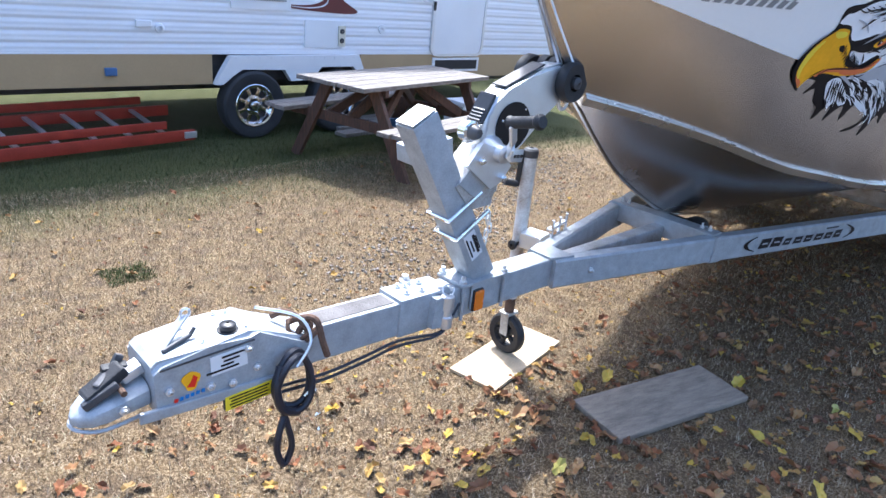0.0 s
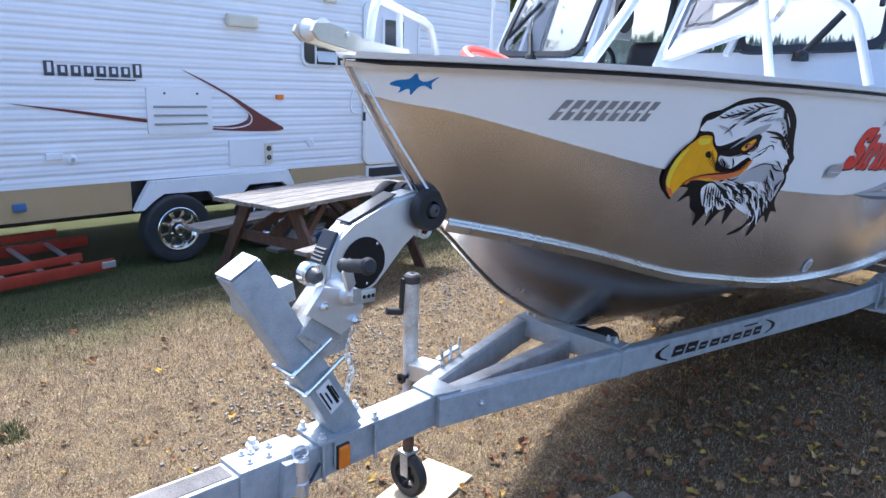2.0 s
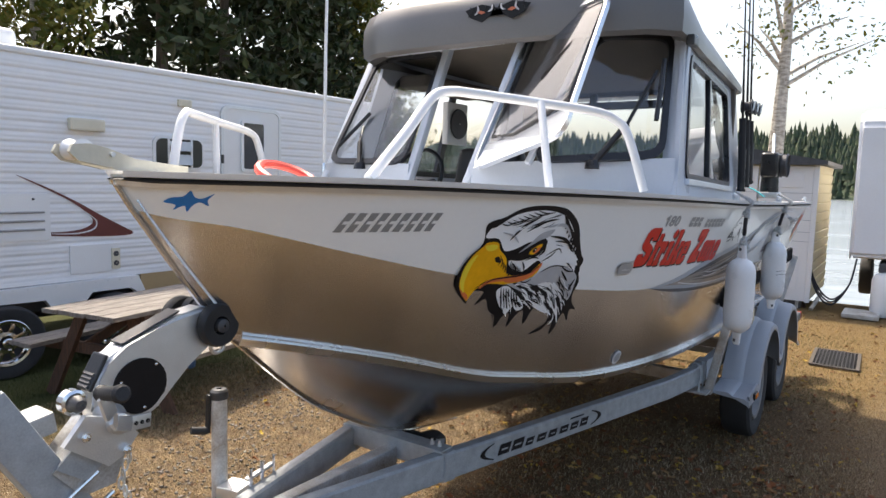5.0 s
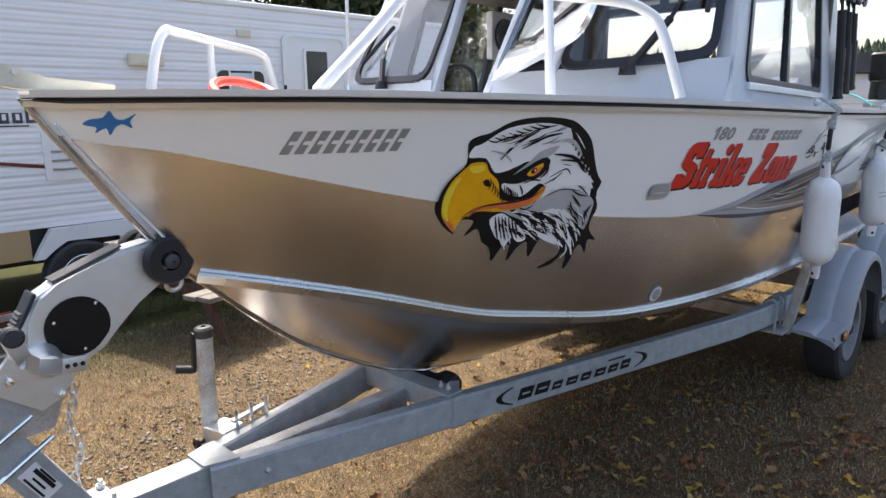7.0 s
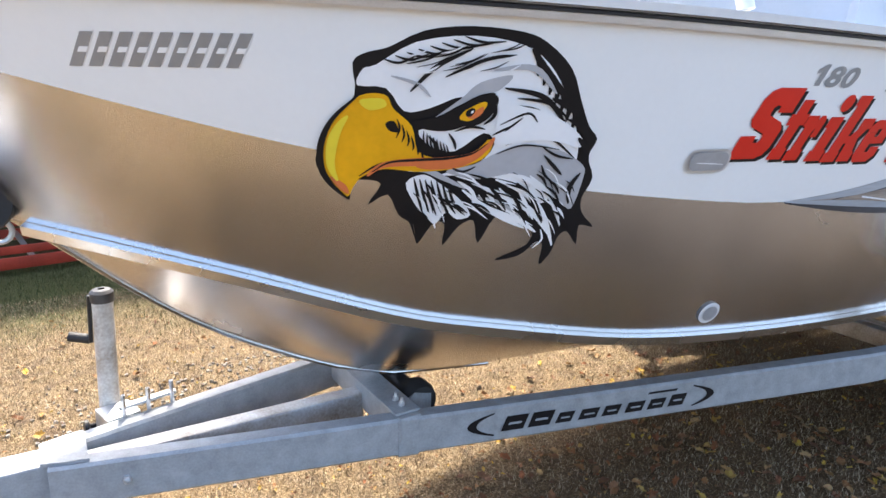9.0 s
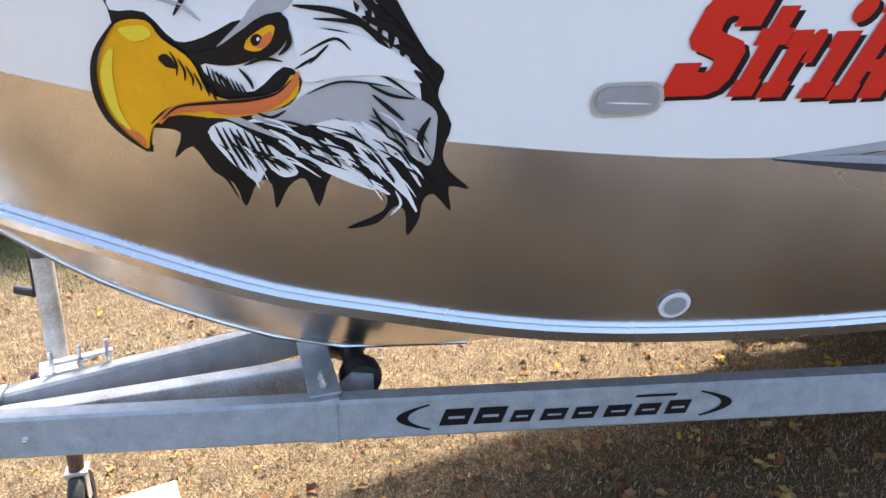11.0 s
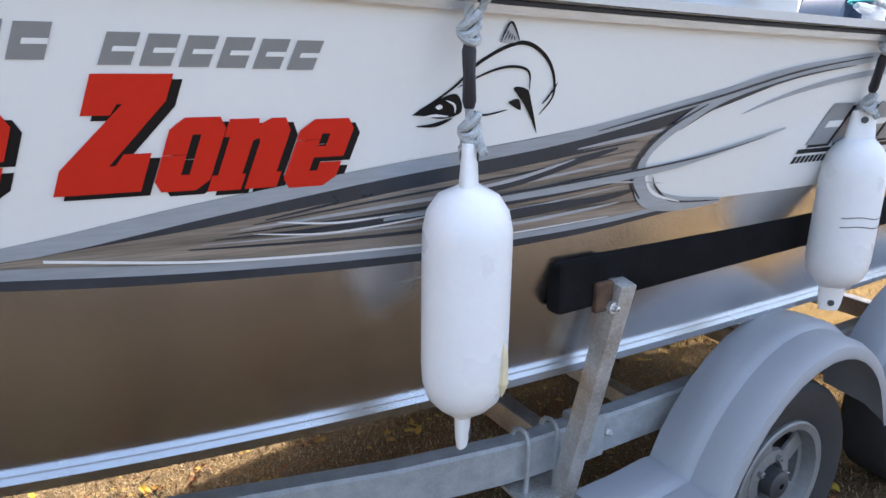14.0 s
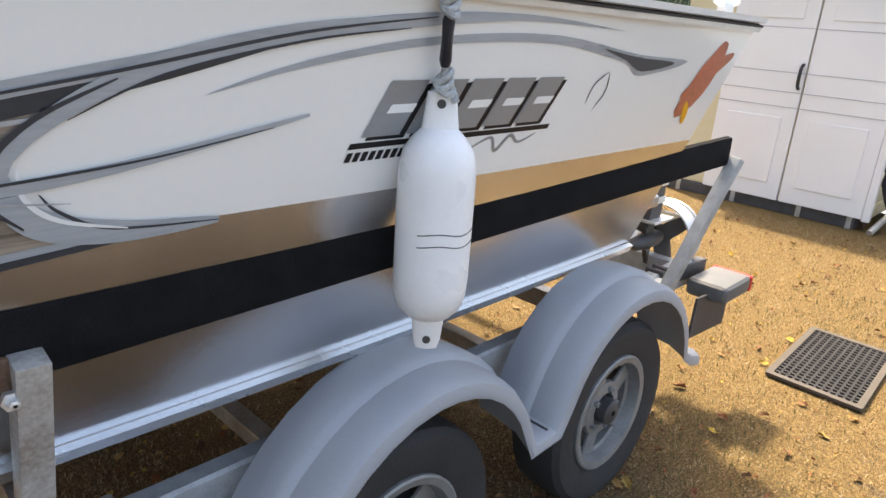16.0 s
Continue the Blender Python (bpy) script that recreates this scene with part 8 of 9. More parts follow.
# ---- shed, mat, post, second camper ----
def build_shed():
    sh = thing("garden_shed", "white resin garden shed with double panelled doors", "shed", (10.9, 0.4, 0))
    part("body", box((11.45, 0.40, 1.15), (2.10, 2.06, 2.06), None, 0.02), SHED_CREAM, sh)
    for k in range(14):
        part("siding", box((11.45, -0.64, 0.19 + 0.148 * k), (2.10, 0.03, 0.140), turn(6, 0, 0), 0.008), SHED_CREAM, sh)
    part("roof", prism([(-0.78, 2.16), (1.60, 2.16), (1.60, 2.22), (0.41, 2.42), (-0.78, 2.22)], 2.4, "x", 10.25), DARK_GREY, sh, "dark roof")
    part("base_skid", box((11.4, 0.4, 0.06), (2.0, 1.9, 0.12), None, 0.01), DARK_GREY, sh)
    for y in (-0.5, -0.05, 0.6, 1.2):
        part("skid_foot", box((10.42, y, 0.05), (0.05, 0.05, 0.14), None, 0.01), GALV_WORN, sh)
    part("corner_post", box((10.385, -0.635, 1.13), (0.06, 0.07, 2.06), None, 0.015), SHED_WHITE, sh)
    for y0, y1 in ((-0.60, 0.142), (0.158, 0.92)):
        d = part("shed_door", box((10.375, (y0 + y1) / 2, 1.13), (0.04, y1 - y0, 2.02), None, 0.008), SHED_WHITE, sh, "white panelled door leaf")
        for z0, z1 in ((0.28, 0.92), (1.82, 2.05)):
            yy0, yy1 = y0 + 0.12, y1 - 0.12
            part("raised_panel", box((10.352, (yy0 + yy1) / 2, (z0 + z1) / 2), (0.014, yy1 - yy0, z1 - z0), None, 0.012, 3), SHED_WHITE, d)
        for z in (1.02, 1.16, 1.34, 1.74):
            part("door_groove", box((10.353, (y0 + y1) / 2, z), (0.004, y1 - y0, 0.007), None, 0.001), GREY_PLATE, d)
    part("door_handle", tube(smooth_path([(10.35, 0.19, 1.20), (10.31, 0.19, 1.23), (10.30, 0.19, 1.31), (10.31, 0.19, 1.39), (10.35, 0.19, 1.42)], 4), 0.016, 8), BLACK_GLOSS, sh, "black bow handle", True)
    part("shed_corner_pipe", tube([(10.33, -0.70, 0.02), (10.75, -0.78, 0.20)], 0.03, 8), GALV_WORN, sh)


build_shed()


def build_mat():
    mt = thing("rubber_mat", "black perforated rubber mat lying on the grass", "mat", (7.2, -1.28, 0))
    m = Matrix(((0.797, -0.004, 0, 6.795), (0.028, -0.42, 0, -1.10), (0, 0, 1, 0.008), (0, 0, 0, 1)))
    bms = []
    for k in range(21):
        bms.append(box((0.02 + 0.96 * k / 20, 0.5, 0.006), (0.016, 0.98, 0.012), None, 0))
    for k in range(13):
        bms.append(box((0.5, 0.02 + 0.96 * k / 12, 0.006), (0.98, 0.026, 0.012), None, 0))
    bm = merge(*bms)
    bmesh.ops.transform(bm, matrix=m, verts=bm.verts)
    part("mesh", bm, BLACK, mt, "black rubber lattice")
    rim = ring_frame(rounded(-0.025, -0.04, 1.025, 1.04, 0.03), rounded(0.02, 0.035, 0.98, 0.965, 0.02), 0.016, "z", 0.0)
    bmesh.ops.transform(rim, matrix=m, verts=rim.verts)
    part("rim", rim, MAT_RIM, mt, "worn brown-grey rim")


MAT_RIM = material("dusty_rubber", (0.065, 0.055, 0.045), 0.8, 0, 0.2, 12, 150, 0.4)
build_mat()


def build_camper():
    c = thing("second_camper", "white camper trailer parked by the lake", "caravan", (12.7, -2.4, 0))
    bm = prism([(10.5, 0.85), (10.5, 2.75), (10.62, 2.92), (10.85, 2.98), (15.2, 2.98), (15.2, 0.80), (10.7, 0.80)], 2.3, "y", -3.42)
    bmesh.ops.bevel(bm, geom=bm.edges[:], offset=0.05, segments=3, affect="EDGES")
    part("body", bm, RV_WHITE, c, "", True)
    for z in (1.05, 1.35, 1.65, 1.95, 2.25, 2.55):
        part("siding_rib", box((12.9, -1.118, z), (4.5, 0.012, 0.02), None, 0.003), WHITE, c)
    part("side_trim", box((10.60, -1.13, 1.8), (0.05, 0.03, 2.0), None, 0.01), CAST, c)
    part("chassis", box((12.8, -2.3, 0.70), (4.6, 1.6, 0.14), None, 0.02), DARK_GREY, c)
    part("tank", lathe([(0.05, -0.01), (0.16, 0.0), (0.19, 0.08), (0.19, 0.52), (0.14, 0.60), (0.03, 0.62)], 18, "z", (10.45, -1.62, 0.02)), WHITE, c, "", True)
    wheel("wheel", (13.0, -1.25, 0.32), 0.33, 0.2, RIM, c, 8, 1, 0.2)
    part("step", box((10.2, -1.35, 0.05), (0.55, 0.45, 0.06), None, 0.01), GALV_WORN, c)
    po = thing("mooring_post", "dark wooden post with hanging hoses near the shore", "post", (10.6, -0.545, 0))
    part("post", box((10.6, -0.545, 0.36), (0.11, 0.11, 0.86), None, 0.01), WOOD_BROWN, po)
    for k in range(3):
        part("hose", tube(smooth_path([(10.55, -0.60, 0.70 - 0.03 * k), (10.5, -0.75, 0.35 - 0.05 * k), (10.5, -0.95, 0.18 - 0.04 * k), (10.55, -1.15, 0.40), (10.6, -1.22, 0.80)], 6), 0.013, 6), CABLE, po, "", True)


build_camper()


# ---- trees and far shore ----
def leaf_material(name, colors, rough=0.6):
    """Leaves that differ one from another."""
    m = bpy.data.materials.new(name)
    m.use_nodes = True
    t, b = m.node_tree, m.node_tree.nodes["Principled BSDF"]
    g = t.nodes.new("ShaderNodeNewGeometry")
    r = t.nodes.new("ShaderNodeValToRGB")
    r.color_ramp.elements[0].color, r.color_ramp.elements[1].color = (*colors[0], 1), (*colors[-1], 1)
    for k, c in enumerate(colors[1:-1]):
        r.color_ramp.elements.new((k + 1) / (len(colors) - 1)).color = (*c, 1)
    t.links.new(g.outputs["Random Per Island"], r.inputs["Fac"])
    nz = t.nodes.new("ShaderNodeTexNoise")
    nz.inputs["Scale"].default_value = 60
    mx = t.nodes.new("ShaderNodeMix")
    mx.data_type, mx.blend_type = "RGBA", "MULTIPLY"
    mx.inputs[0].default_value = 0.5
    t.links.new(r.outputs[0], mx.inputs[6])
    t.links.new(nz.outputs["Color"], mx.inputs[7])
    t.links.new(mx.outputs[2], b.inputs["Base Color"])
    b.inputs["Roughness"].default_value = rough
    b.inputs["Specular IOR Level"].default_value = 0.25
    return m


BARK = material("birch_bark", (0.62, 0.57, 0.50), 0.8, 0, 0.2, 7, 50, 0.5, (1, 1, 3), second=(0.12, 0.09, 0.07))
DARK_BARK = material("dark_bark", (0.10, 0.075, 0.055), 0.9, 0, 0.4, 8, 50, 0.8, (3, 3, 1))
NEEDLES = leaf_material("conifer_needles", [(0.02, 0.036, 0.014), (0.05, 0.072, 0.026), (0.085, 0.10, 0.04), (0.06, 0.055, 0.028)])
AUTUMN = leaf_material("autumn_leaves", [(0.10, 0.14, 0.03), (0.20, 0.22, 0.05), (0.32, 0.26, 0.05), (0.14, 0.17, 0.04)])
# far needles: the haze over the lake is put in as paler greens
HAZY_NEEDLES = leaf_material("hazy_far_needles", [(0.05, 0.075, 0.05), (0.08, 0.11, 0.062), (0.115, 0.14, 0.08), (0.065, 0.09, 0.06)], 0.8)


def leaves_mesh(points, size, rng, droop=0.3):
    """Many small bent leaves at points, from plain arrays."""
    n = len(points)
    c = np.array(points)
    a = rng.normal(size=(n, 3))
    a /= np.linalg.norm(a, axis=1, keepdims=True)
    b = rng.normal(size=(n, 3))
    b -= a * (a * b).sum(1, keepdims=True)
    b /= np.linalg.norm(b, axis=1, keepdims=True)
    s = size * rng.uniform(0.6, 1.4, (n, 1))
    v = np.stack([c - a * s, c + b * s * 0.45, c + a * s, c - b * s * 0.45 + np.cross(a, b) * s * 0.25], 1).reshape(-1, 3)
    f = np.arange(4 * n).reshape(-1, 4)
    me = bpy.data.meshes.new("leaves")
    me.from_pydata(v.tolist(), [], f.tolist())
    return me


def deciduous(name, x, y, base, height, seed, label, spread=2.2, leaf=0.10, count=5000, low=0.35, bark=None, trunk_r=0.15):
    rng = np.random.default_rng(seed)
    tr = thing(name, label, "tree", (x, y, base))
    top = Vector((x + rng.uniform(-0.4, 0.4), y + rng.uniform(-0.4, 0.4), base + height))
    foot = Vector((x, y, base))
    run = [foot.lerp(top, t) + Vector((rng.uniform(-0.1, 0.1), rng.uniform(-0.1, 0.1), 0)) * (t > 0) for t in (0, 0.15, 0.35, 0.6, 0.85, 1)]
    bms = [tube(run, trunk_r, 10, False, [1.2, 1, 0.82, 0.55, 0.25, 0.08])]
    pts = []
    for k in range(22):
        t = low + (0.95 - low) * k / 21
        p = foot.lerp(top, t)
        a = rng.uniform(0, 2 * math.pi)
        ln = spread * (1.15 - t) * rng.uniform(0.6, 1.2)
        q = p + Vector((math.cos(a) * ln, math.sin(a) * ln, ln * rng.uniform(0.35, 0.9)))
        bms.append(tube([p, p.lerp(q, 0.5) + Vector((0, 0, 0.08)), q], trunk_r * 0.28, 5, False, [1, 0.6, 0.15]))
        for j in range(count // 22):
            u = rng.uniform(0.25, 1.1)
            w = p.lerp(q, u)
            pts.append([w.x + rng.normal(0, 0.28), w.y + rng.normal(0, 0.28), w.z + rng.normal(0, 0.25)])
    part("trunk", merge(*bms), bark or BARK, tr, "", True)
    me = leaves_mesh(pts, leaf, rng)
    me.materials.append(AUTUMN)
    me.transform(Matrix.Translation((-x, -y, -base)))
    crown = new("crown", me)
    crown.parent = tr


def conifer(x, y, base, height, seed):
    rng = np.random.default_rng(seed)
    tr = thing("conifer_tree", "dark green bushy conifer behind the caravan", "tree", (x, y, base), "trees behind the caravan")
    part("trunk", tube([(x, y, base), (x, y, base + height * 0.95)], 0.22, 8, False, [1, 0.1]), DARK_BARK, tr, "", True)
    pts = []
    for k in range(95):
        t = 0.08 + 0.9 * k / 94
        r = (1 - t) ** 0.7 * height * 0.30 + 0.15
        a = rng.uniform(0, 2 * math.pi)
        for j in range(75):
            u = rng.uniform(0.15, 1)
            pts.append([x + math.cos(a) * r * u + rng.normal(0, 0.16), y + math.sin(a) * r * u + rng.normal(0, 0.16), base + height * t - r * 0.35 * u + rng.normal(0, 0.12)])
    me = leaves_mesh(pts, 0.17, rng)
    me.materials.append(NEEDLES)
    me.transform(Matrix.Translation((-x, -y, -base)))
    crown = new("crown", me)
    crown.parent = tr


deciduous("birch_tree", 15.0, 0.80, -1.15, 10.0, 3, "white-barked birch leaning by the lake, few leaves", 2.2, 0.055, 1300, 0.5, BARK, 0.19)
for _k, (_x, _y, _h) in enumerate(((8.6, 13.0, 11.5), (11.0, 13.8, 13.0), (13.2, 14.2, 12.0), (15.8, 15.5, 13.0), (18.5, 17.0, 12.0))):
    conifer(_x, _y, -0.1, _h, 20 + _k)
for _k, (_x, _y, _h) in enumerate(((2.0, 14.5, 9.0), (4.2, 13.2, 9.5), (6.4, 14.5, 10.0), (0.2, 16.0, 9.0), (18.0, 14.5, 9.5))):
    deciduous("birch_tree", _x, _y, -0.1, _h, 40 + _k, "birch with thin yellow-green autumn foliage", 2.4, 0.12, 5200, 0.2)


def build_far_shore():
    rng = np.random.default_rng(8)

    def hill(x, y):
        d = (x - 205) / 95
        return -1.2 + max(0, min(1, d)) * (0.6 * 24 + 5 * math.sin(y / 60.0) + 3 * math.sin(y / 23.0 + 1) + 4 * max(0, math.sin(y / 140 + 2.2)))

    bm = bmesh.new()
    xs, ys = [198, 206, 230, 260, 300, 420], [-500 + 20 * i for i in range(51)]
    rows = [[bm.verts.new((x, y, hill(x, y) if x > 200 else -1.6)) for y in ys] for x in xs]
    for a, b in zip(rows, rows[1:]):
        for j in range(len(ys) - 1):
            bm.faces.new((a[j], b[j], b[j + 1], a[j + 1]))
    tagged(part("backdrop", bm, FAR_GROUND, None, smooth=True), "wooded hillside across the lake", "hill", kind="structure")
    verts, faces = [], []
    for k in range(6000):
        x = 206 + 92 * rng.random() ** 1.3
        y = rng.uniform(-130, 330)
        z = hill(x, y) - 0.5
        h = rng.uniform(5.0, 9.6)
        r = h * rng.uniform(0.19, 0.30)
        tiers = 4
        for q in range(tiers):
            z0, z1 = z + h * q / tiers * 0.9, z + h * min(1.0, (q + 1.5) / tiers)
            rr = r * (1 - q / tiers * 0.85)
            base = len(verts)
            n = 6
            off = rng.uniform(0, 6)
            for j in range(n):
                a = 2 * math.pi * j / n + off
                f = rr * rng.uniform(0.65, 1.15)
                verts.append((x + math.cos(a) * f, y + math.sin(a) * f, z0 + rng.uniform(-0.4, 0.4)))
            verts.append((x, y, z1))
            faces += [(base + j, base + (j + 1) % n, base + n) for j in range(n)]
    me = bpy.data.meshes.new("far_trees")
    me.from_pydata(verts, [], faces)
    me.materials.append(HAZY_NEEDLES)
    tagged(new("far_forest", me), "dense dark green conifer forest across the lake", "forest", kind="stuff")


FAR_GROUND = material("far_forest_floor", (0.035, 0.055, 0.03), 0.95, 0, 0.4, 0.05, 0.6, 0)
build_far_shore()


# ---- litter on the ground: straw, gravel, fallen leaves ----
FALLEN = leaf_material("fallen_leaves", [(0.11, 0.05, 0.025), (0.20, 0.09, 0.035), (0.28, 0.14, 0.055), (0.36, 0.20, 0.08), (0.55, 0.37, 0.05), (0.40, 0.25, 0.11), (0.15, 0.07, 0.035), (0.30, 0.11, 0.04), (0.24, 0.13, 0.06)], 0.7)
STRAW = leaf_material("straw_blades", [(0.085, 0.054, 0.026), (0.235, 0.165, 0.085), (0.41, 0.315, 0.185), (0.62, 0.51, 0.35), (0.165, 0.110, 0.053)], 0.8)
TURF = leaf_material("green_blades", [(0.03, 0.048, 0.012), (0.07, 0.10, 0.025), (0.14, 0.14, 0.045)], 0.7)
STONES = leaf_material("gravel_stones", [(0.13, 0.115, 0.10), (0.25, 0.22, 0.185), (0.36, 0.33, 0.29)], 0.85)


def bare_spot(x, y):
    """True on the boards and the mat, where no grass stands and few leaves lie."""
    for cx, cy, a, lx, ly in ((0.535, 0.222, 10.5, 0.60, 0.245), (0.825, -0.433, -13.2, 0.785, 0.285), (7.19, -1.295, 2.0, 0.86, 0.48)):
        c, s = math.cos(radians(a)), math.sin(radians(a))
        u, v = (x - cx) * c + (y - cy) * s, (y - cy) * c - (x - cx) * s
        if abs(u) < lx / 2 + 0.008 and abs(v) < ly / 2 + 0.008:
            return True
    return False


def blades(name, label, mat, n, area, lo, hi, lean, seed, gate=None):
    """Grass as one object of many slim triangles."""
    rng = np.random.default_rng(seed)
    x, y = rng.uniform(area[0], area[1], n), rng.uniform(area[2], area[3], n)
    if gate is not None:
        keep = np.array([gate(a, b) for a, b in zip(x, y)]) > rng.random(n)
        x, y = x[keep], y[keep]
    keep = np.array([not bare_spot(a, b) for a, b in zip(x, y)])
    x, y = x[keep], y[keep]
    n = len(x)
    z = np.array([ground_height(a, b) for a, b in zip(x, y)]) - 0.003
    a, h = rng.uniform(0, 2 * np.pi, n), rng.uniform(lo, hi, n)
    tilt = rng.uniform(0.2, 1.0, n) * lean
    w = rng.uniform(0.0011, 0.0026, n)
    p = np.stack([x, y, z], 1)
    side = np.stack([-np.sin(a) * w, np.cos(a) * w, 0 * a], 1)
    tip = p + np.stack([np.cos(a) * h * tilt, np.sin(a) * h * tilt, h * np.sqrt(np.maximum(0.05, 1 - (tilt / 1.15) ** 2))], 1)
    v = np.stack([p - side, p + side, tip], 1).reshape(-1, 3)
    me = bpy.data.meshes.new(name)
    me.from_pydata(v.tolist(), [], np.arange(3 * n).reshape(-1, 3).tolist())
    me.materials.append(mat)
    tagged(new(name, me), label, "grass", kind="stuff")


blades("dry_grass", "short dry straw-coloured grass", STRAW, 300000, (-2.8, 4.2, -1.8, 3.6), 0.010, 0.036, 1.14, 11)
blades("dry_grass_by_stern", "short dry straw-coloured grass by the stern", STRAW, 60000, (4.2, 10.2, -2.2, 2.2), 0.010, 0.036, 1.13, 12)
blades("green_turf", "green turf beside the caravan", TURF, 60000, (-3.0, 5.5, 2.2, 5.2), 0.015, 0.06, 0.9, 13, lambda x, y: max(0.0, min(1.0, (y - 2.5 + 0.8 * noise.noise((x, y, 0))) / 1.2)))
blades("grass_clump", "small green weed clump in the dry lawn", TURF, 1500, (-0.70, -0.46, 1.84, 2.06), 0.015, 0.04, 1.05, 14)
blades("grass_clump", "thin green grass by the stern", TURF, 9000, (5.2, 8.5, -1.6, 0.6), 0.015, 0.05, 0.9, 15, lambda x, y: 0.5 + noise.noise((x * 1.3, y * 1.3, 3)))


def leaf_shape(rng, s):
    """One crumpled leaf with an uneven lobed edge, about the origin."""
    c1, c2, c3 = rng.uniform(0.2, 0.9), rng.uniform(-0.5, 0.6), rng.uniform(0, 6.3)
    out = []
    for k in range(14):
        a = 2 * math.pi * k / 14
        r = (1.0 if k % 2 else 0.76) * rng.uniform(0.82, 1.12) * (1.15 if k == 0 else 1)
        u, w = r * math.cos(a), r * 0.62 * math.sin(a)
        out.append((u * s, w * s, s * (c1 * abs(w) * 0.9 + c2 * 0.35 * u * u + 0.16 * math.sin(3 * a + c3)) + 0.002))
    return out + [(0.05 * s, 0, 0.001)], [(14, k, (k + 1) % 14) for k in range(14)]


def build_leaves():
    rng = np.random.default_rng(5)
    verts, faces = [], []

    def scatter(n, x0, x1, y0, y1, smin, smax):
        for _ in range(n):
            x, y = rng.uniform(x0, x1), rng.uniform(y0, y1)
            if bare_spot(x, y):
                continue
            pts, fs = leaf_shape(rng, rng.uniform(smin, smax))
            m = Euler((rng.uniform(-0.5, 0.5), rng.uniform(-0.5, 0.5), rng.uniform(0, 6.3))).to_matrix()
            base = len(verts)
            z = ground_height(x, y) + rng.uniform(0.008, 0.022)
            verts.extend([tuple(m @ Vector(p) + Vector((x, y, z))) for p in pts])
            faces.extend([tuple(base + i for i in f) for f in fs])

    scatter(620, 0.2, 3.6, -1.8, 0.2, 0.018, 0.038)
    scatter(2600, -1.0, 4.4, -1.7, 0.6, 0.006, 0.016)
    scatter(1500, -2.6, 4.0, 0.4, 3.0, 0.005, 0.012)
    scatter(1200, 4.0, 9.8, -2.0, 1.4, 0.006, 0.015)
    scatter(330, -2.2, 0.6, -1.5, 0.6, 0.016, 0.036)
    scatter(160, -0.6, 0.9, -0.9, 0.1, 0.018, 0.036)
    scatter(200, -2.6, 4.0, 0.4, 3.2, 0.014, 0.032)
    scatter(380, 2.0, 6.0, -1.6, 0.9, 0.016, 0.034)
    scatter(230, 5.4, 10.0, -2.0, 1.2, 0.016, 0.034)
    me = bpy.data.meshes.new("fallen_leaves")
    me.from_pydata(verts, [], faces)
    me.materials.append(FALLEN)
    tagged(new("fallen_leaves", me), "scattered curled brown and yellow autumn leaves", "leaves", kind="stuff")
    # the larger bright ones near the trailer tongue, one by one
    single = leaf_tint("single_fallen_leaf")
    meshes = []
    for k in range(6):
        pts, fs = leaf_shape(rng, 1.0)
        q = bpy.data.meshes.new("fallen_leaf")
        q.from_pydata(pts, [], fs)
        q.materials.append(single)
        meshes.append(q)
    for k in range(110):
        x, y = rng.uniform(-1.4, 2.6), rng.uniform(-1.5, -0.1)
        if bare_spot(x, y):
            continue
        ob = new("fallen_leaf", meshes[k % 6])
        s = rng.uniform(0.030, 0.050)
        ob.matrix_world = pose(x, y, ground_height(x, y) + 0.02, rng.uniform(-25, 25), rng.uniform(-25, 25), rng.uniform(0, 360)) @ Matrix.Scale(s, 4)
        tagged(ob, "large curled autumn leaf lying on dry grass", "leaf", "large leaves on the grass")


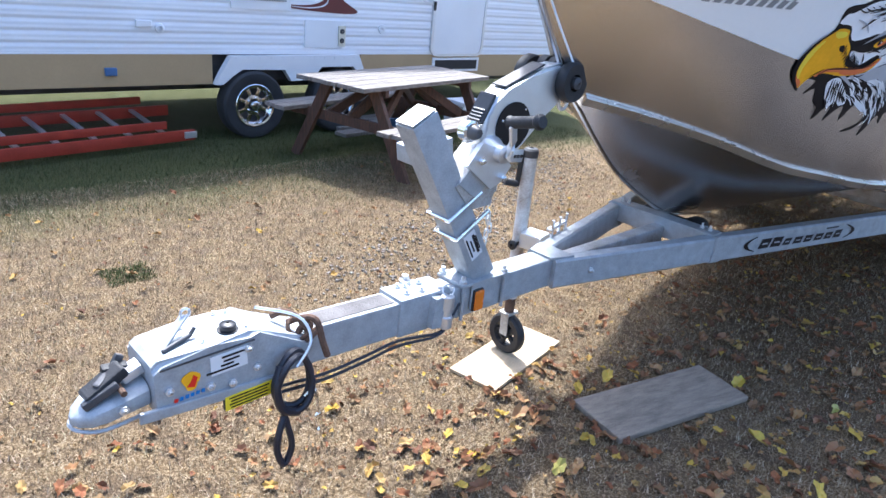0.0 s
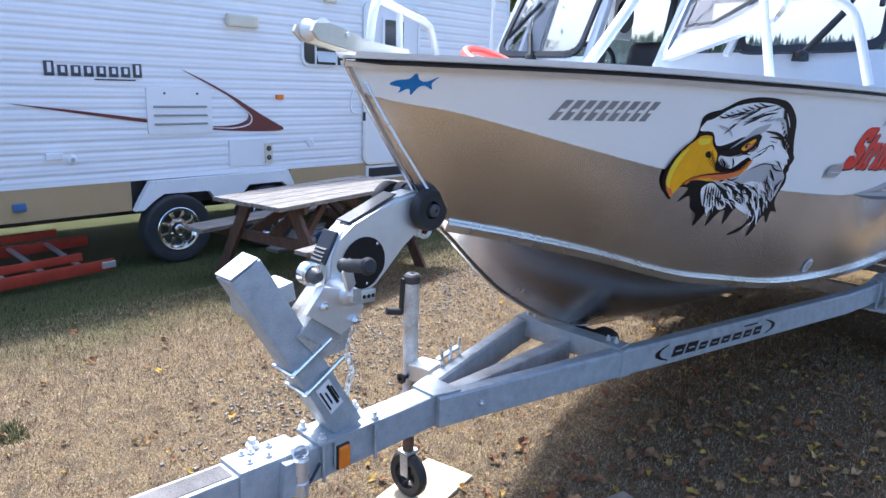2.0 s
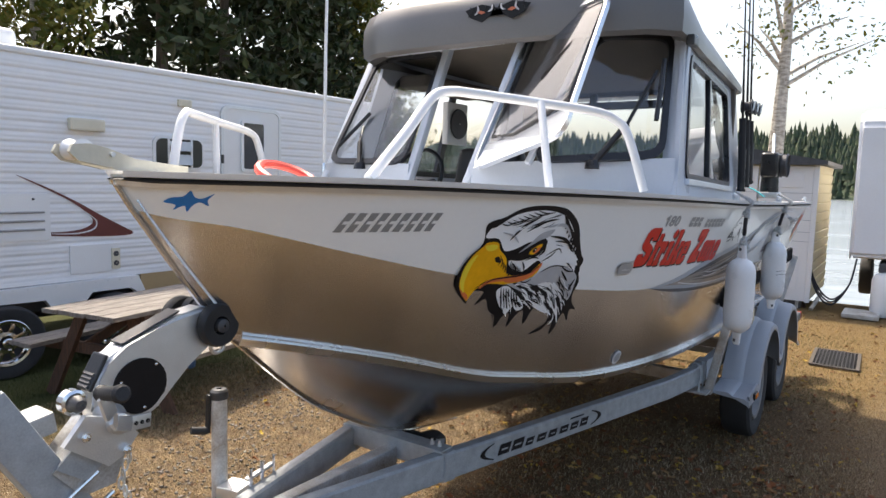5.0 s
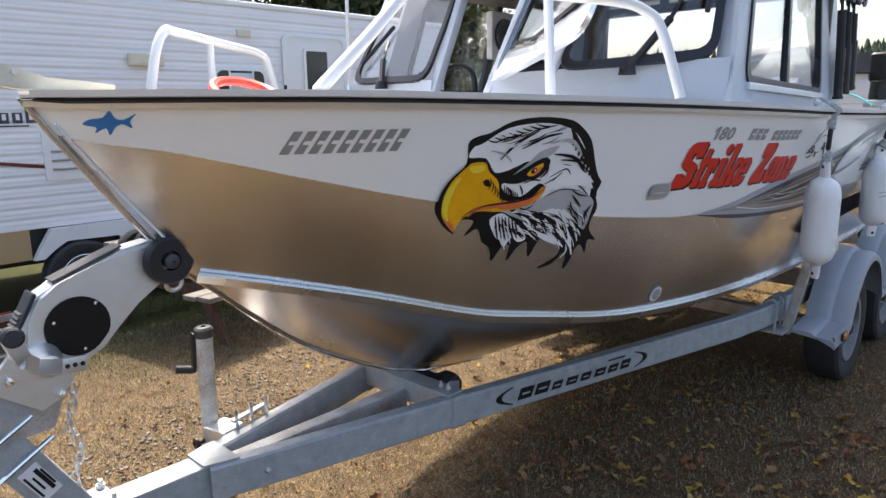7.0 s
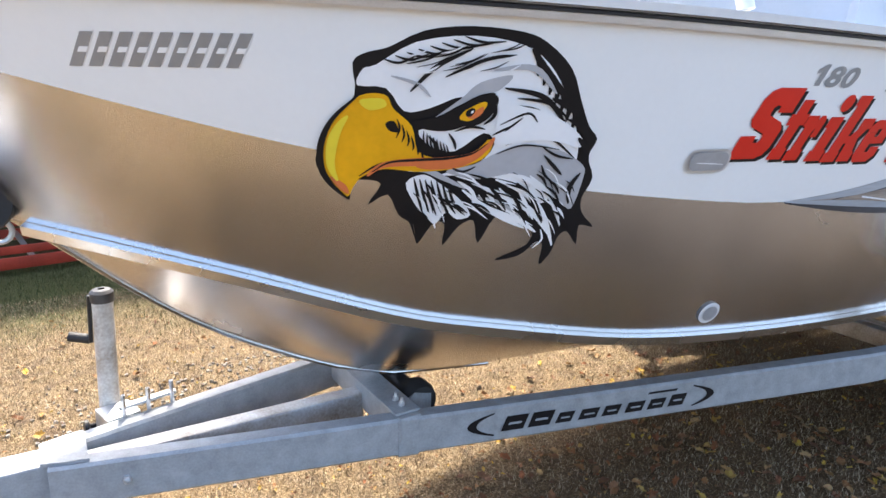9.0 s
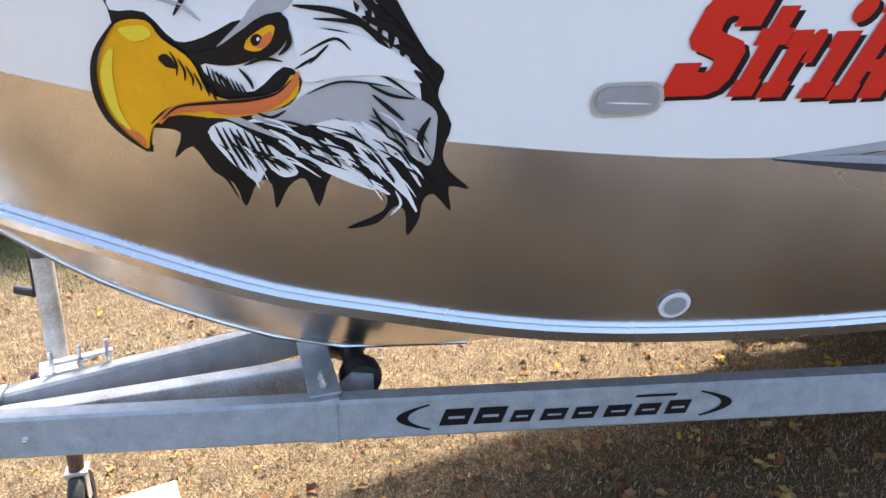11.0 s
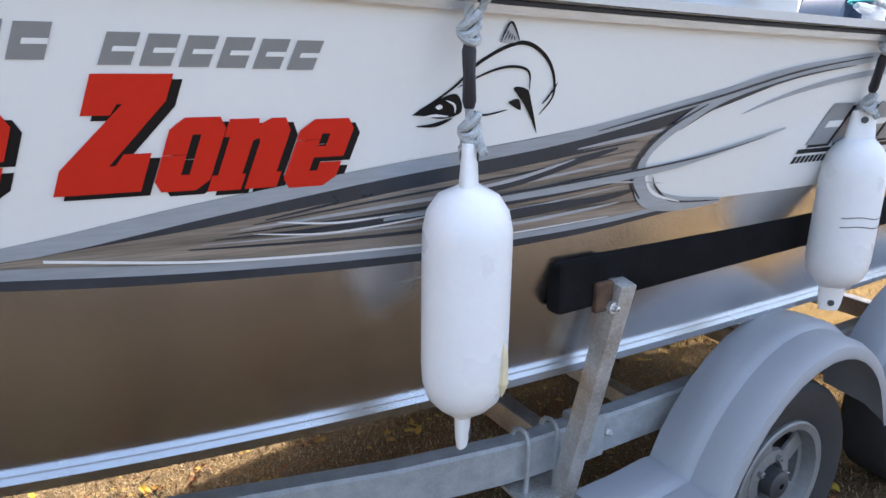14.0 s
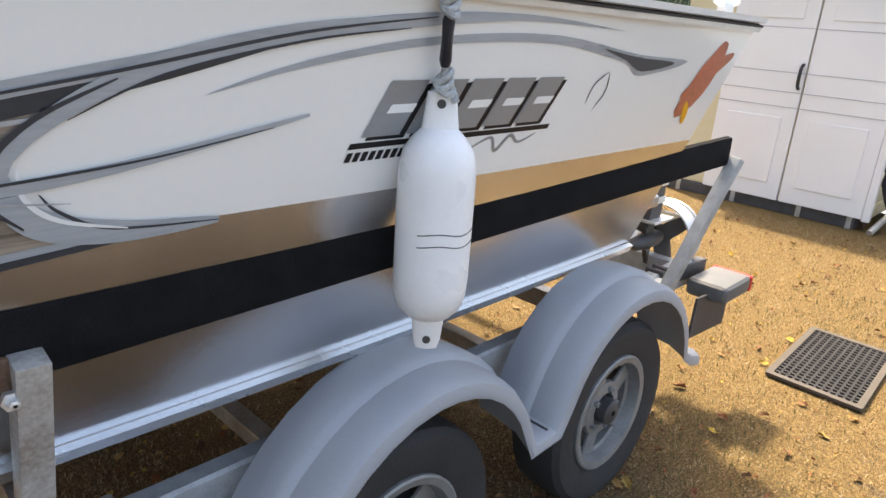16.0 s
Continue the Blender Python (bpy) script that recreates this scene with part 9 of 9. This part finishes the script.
def leaf_tint(name):
    m = bpy.data.materials.new(name)
    m.use_nodes = True
    t, b = m.node_tree, m.node_tree.nodes["Principled BSDF"]
    o, r = t.nodes.new("ShaderNodeObjectInfo"), t.nodes.new("ShaderNodeValToRGB")
    r.color_ramp.elements[0].color, r.color_ramp.elements[1].color = (0.20, 0.085, 0.03, 1), (0.30, 0.32, 0.08, 1)
    for p, c in ((0.45, (0.32, 0.15, 0.055)), (0.75, (0.38, 0.22, 0.085)), (0.92, (0.58, 0.41, 0.05))):
        r.color_ramp.elements.new(p).color = (*c, 1)
    nz, mx = t.nodes.new("ShaderNodeTexNoise"), t.nodes.new("ShaderNodeMix")
    nz.inputs["Scale"].default_value = 5
    mx.data_type, mx.blend_type = "RGBA", "MULTIPLY"
    mx.inputs[0].default_value = 0.4
    t.links.new(o.outputs["Random"], r.inputs["Fac"])
    t.links.new(r.outputs[0], mx.inputs[6])
    t.links.new(nz.outputs["Color"], mx.inputs[7])
    t.links.new(mx.outputs[2], b.inputs["Base Color"])
    b.inputs["Roughness"].default_value = 0.6
    return m


build_leaves()


def build_gravel():
    rng = np.random.default_rng(9)
    verts, faces = [], []
    box_v = np.array([(x, y, z) for x in (-1, 1) for y in (-1, 1) for z in (-1, 1)], float)
    box_f = [(0, 1, 3, 2), (4, 6, 7, 5), (0, 4, 5, 1), (2, 3, 7, 6), (0, 2, 6, 4), (1, 5, 7, 3)]
    for _ in range(1500):
        t = rng.random()
        x, y = 0.3 + 3.6 * t + rng.normal(0, 0.28), 1.15 + 1.5 * t + rng.normal(0, 0.22)
        s = rng.uniform(0.003, 0.011)
        v = box_v * s * rng.uniform(0.5, 1.1, (8, 3)) + (x, y, ground_height(x, y) + s * 0.2)
        base = len(verts)
        verts.extend(v.tolist())
        faces.extend([tuple(base + i for i in f) for f in box_f])
    me = bpy.data.meshes.new("gravel")
    me.from_pydata(verts, [], faces)
    me.materials.append(STONES)
    tagged(new("gravel", me), "thin scatter of grey gravel in the grass", "gravel", kind="stuff")


build_gravel()
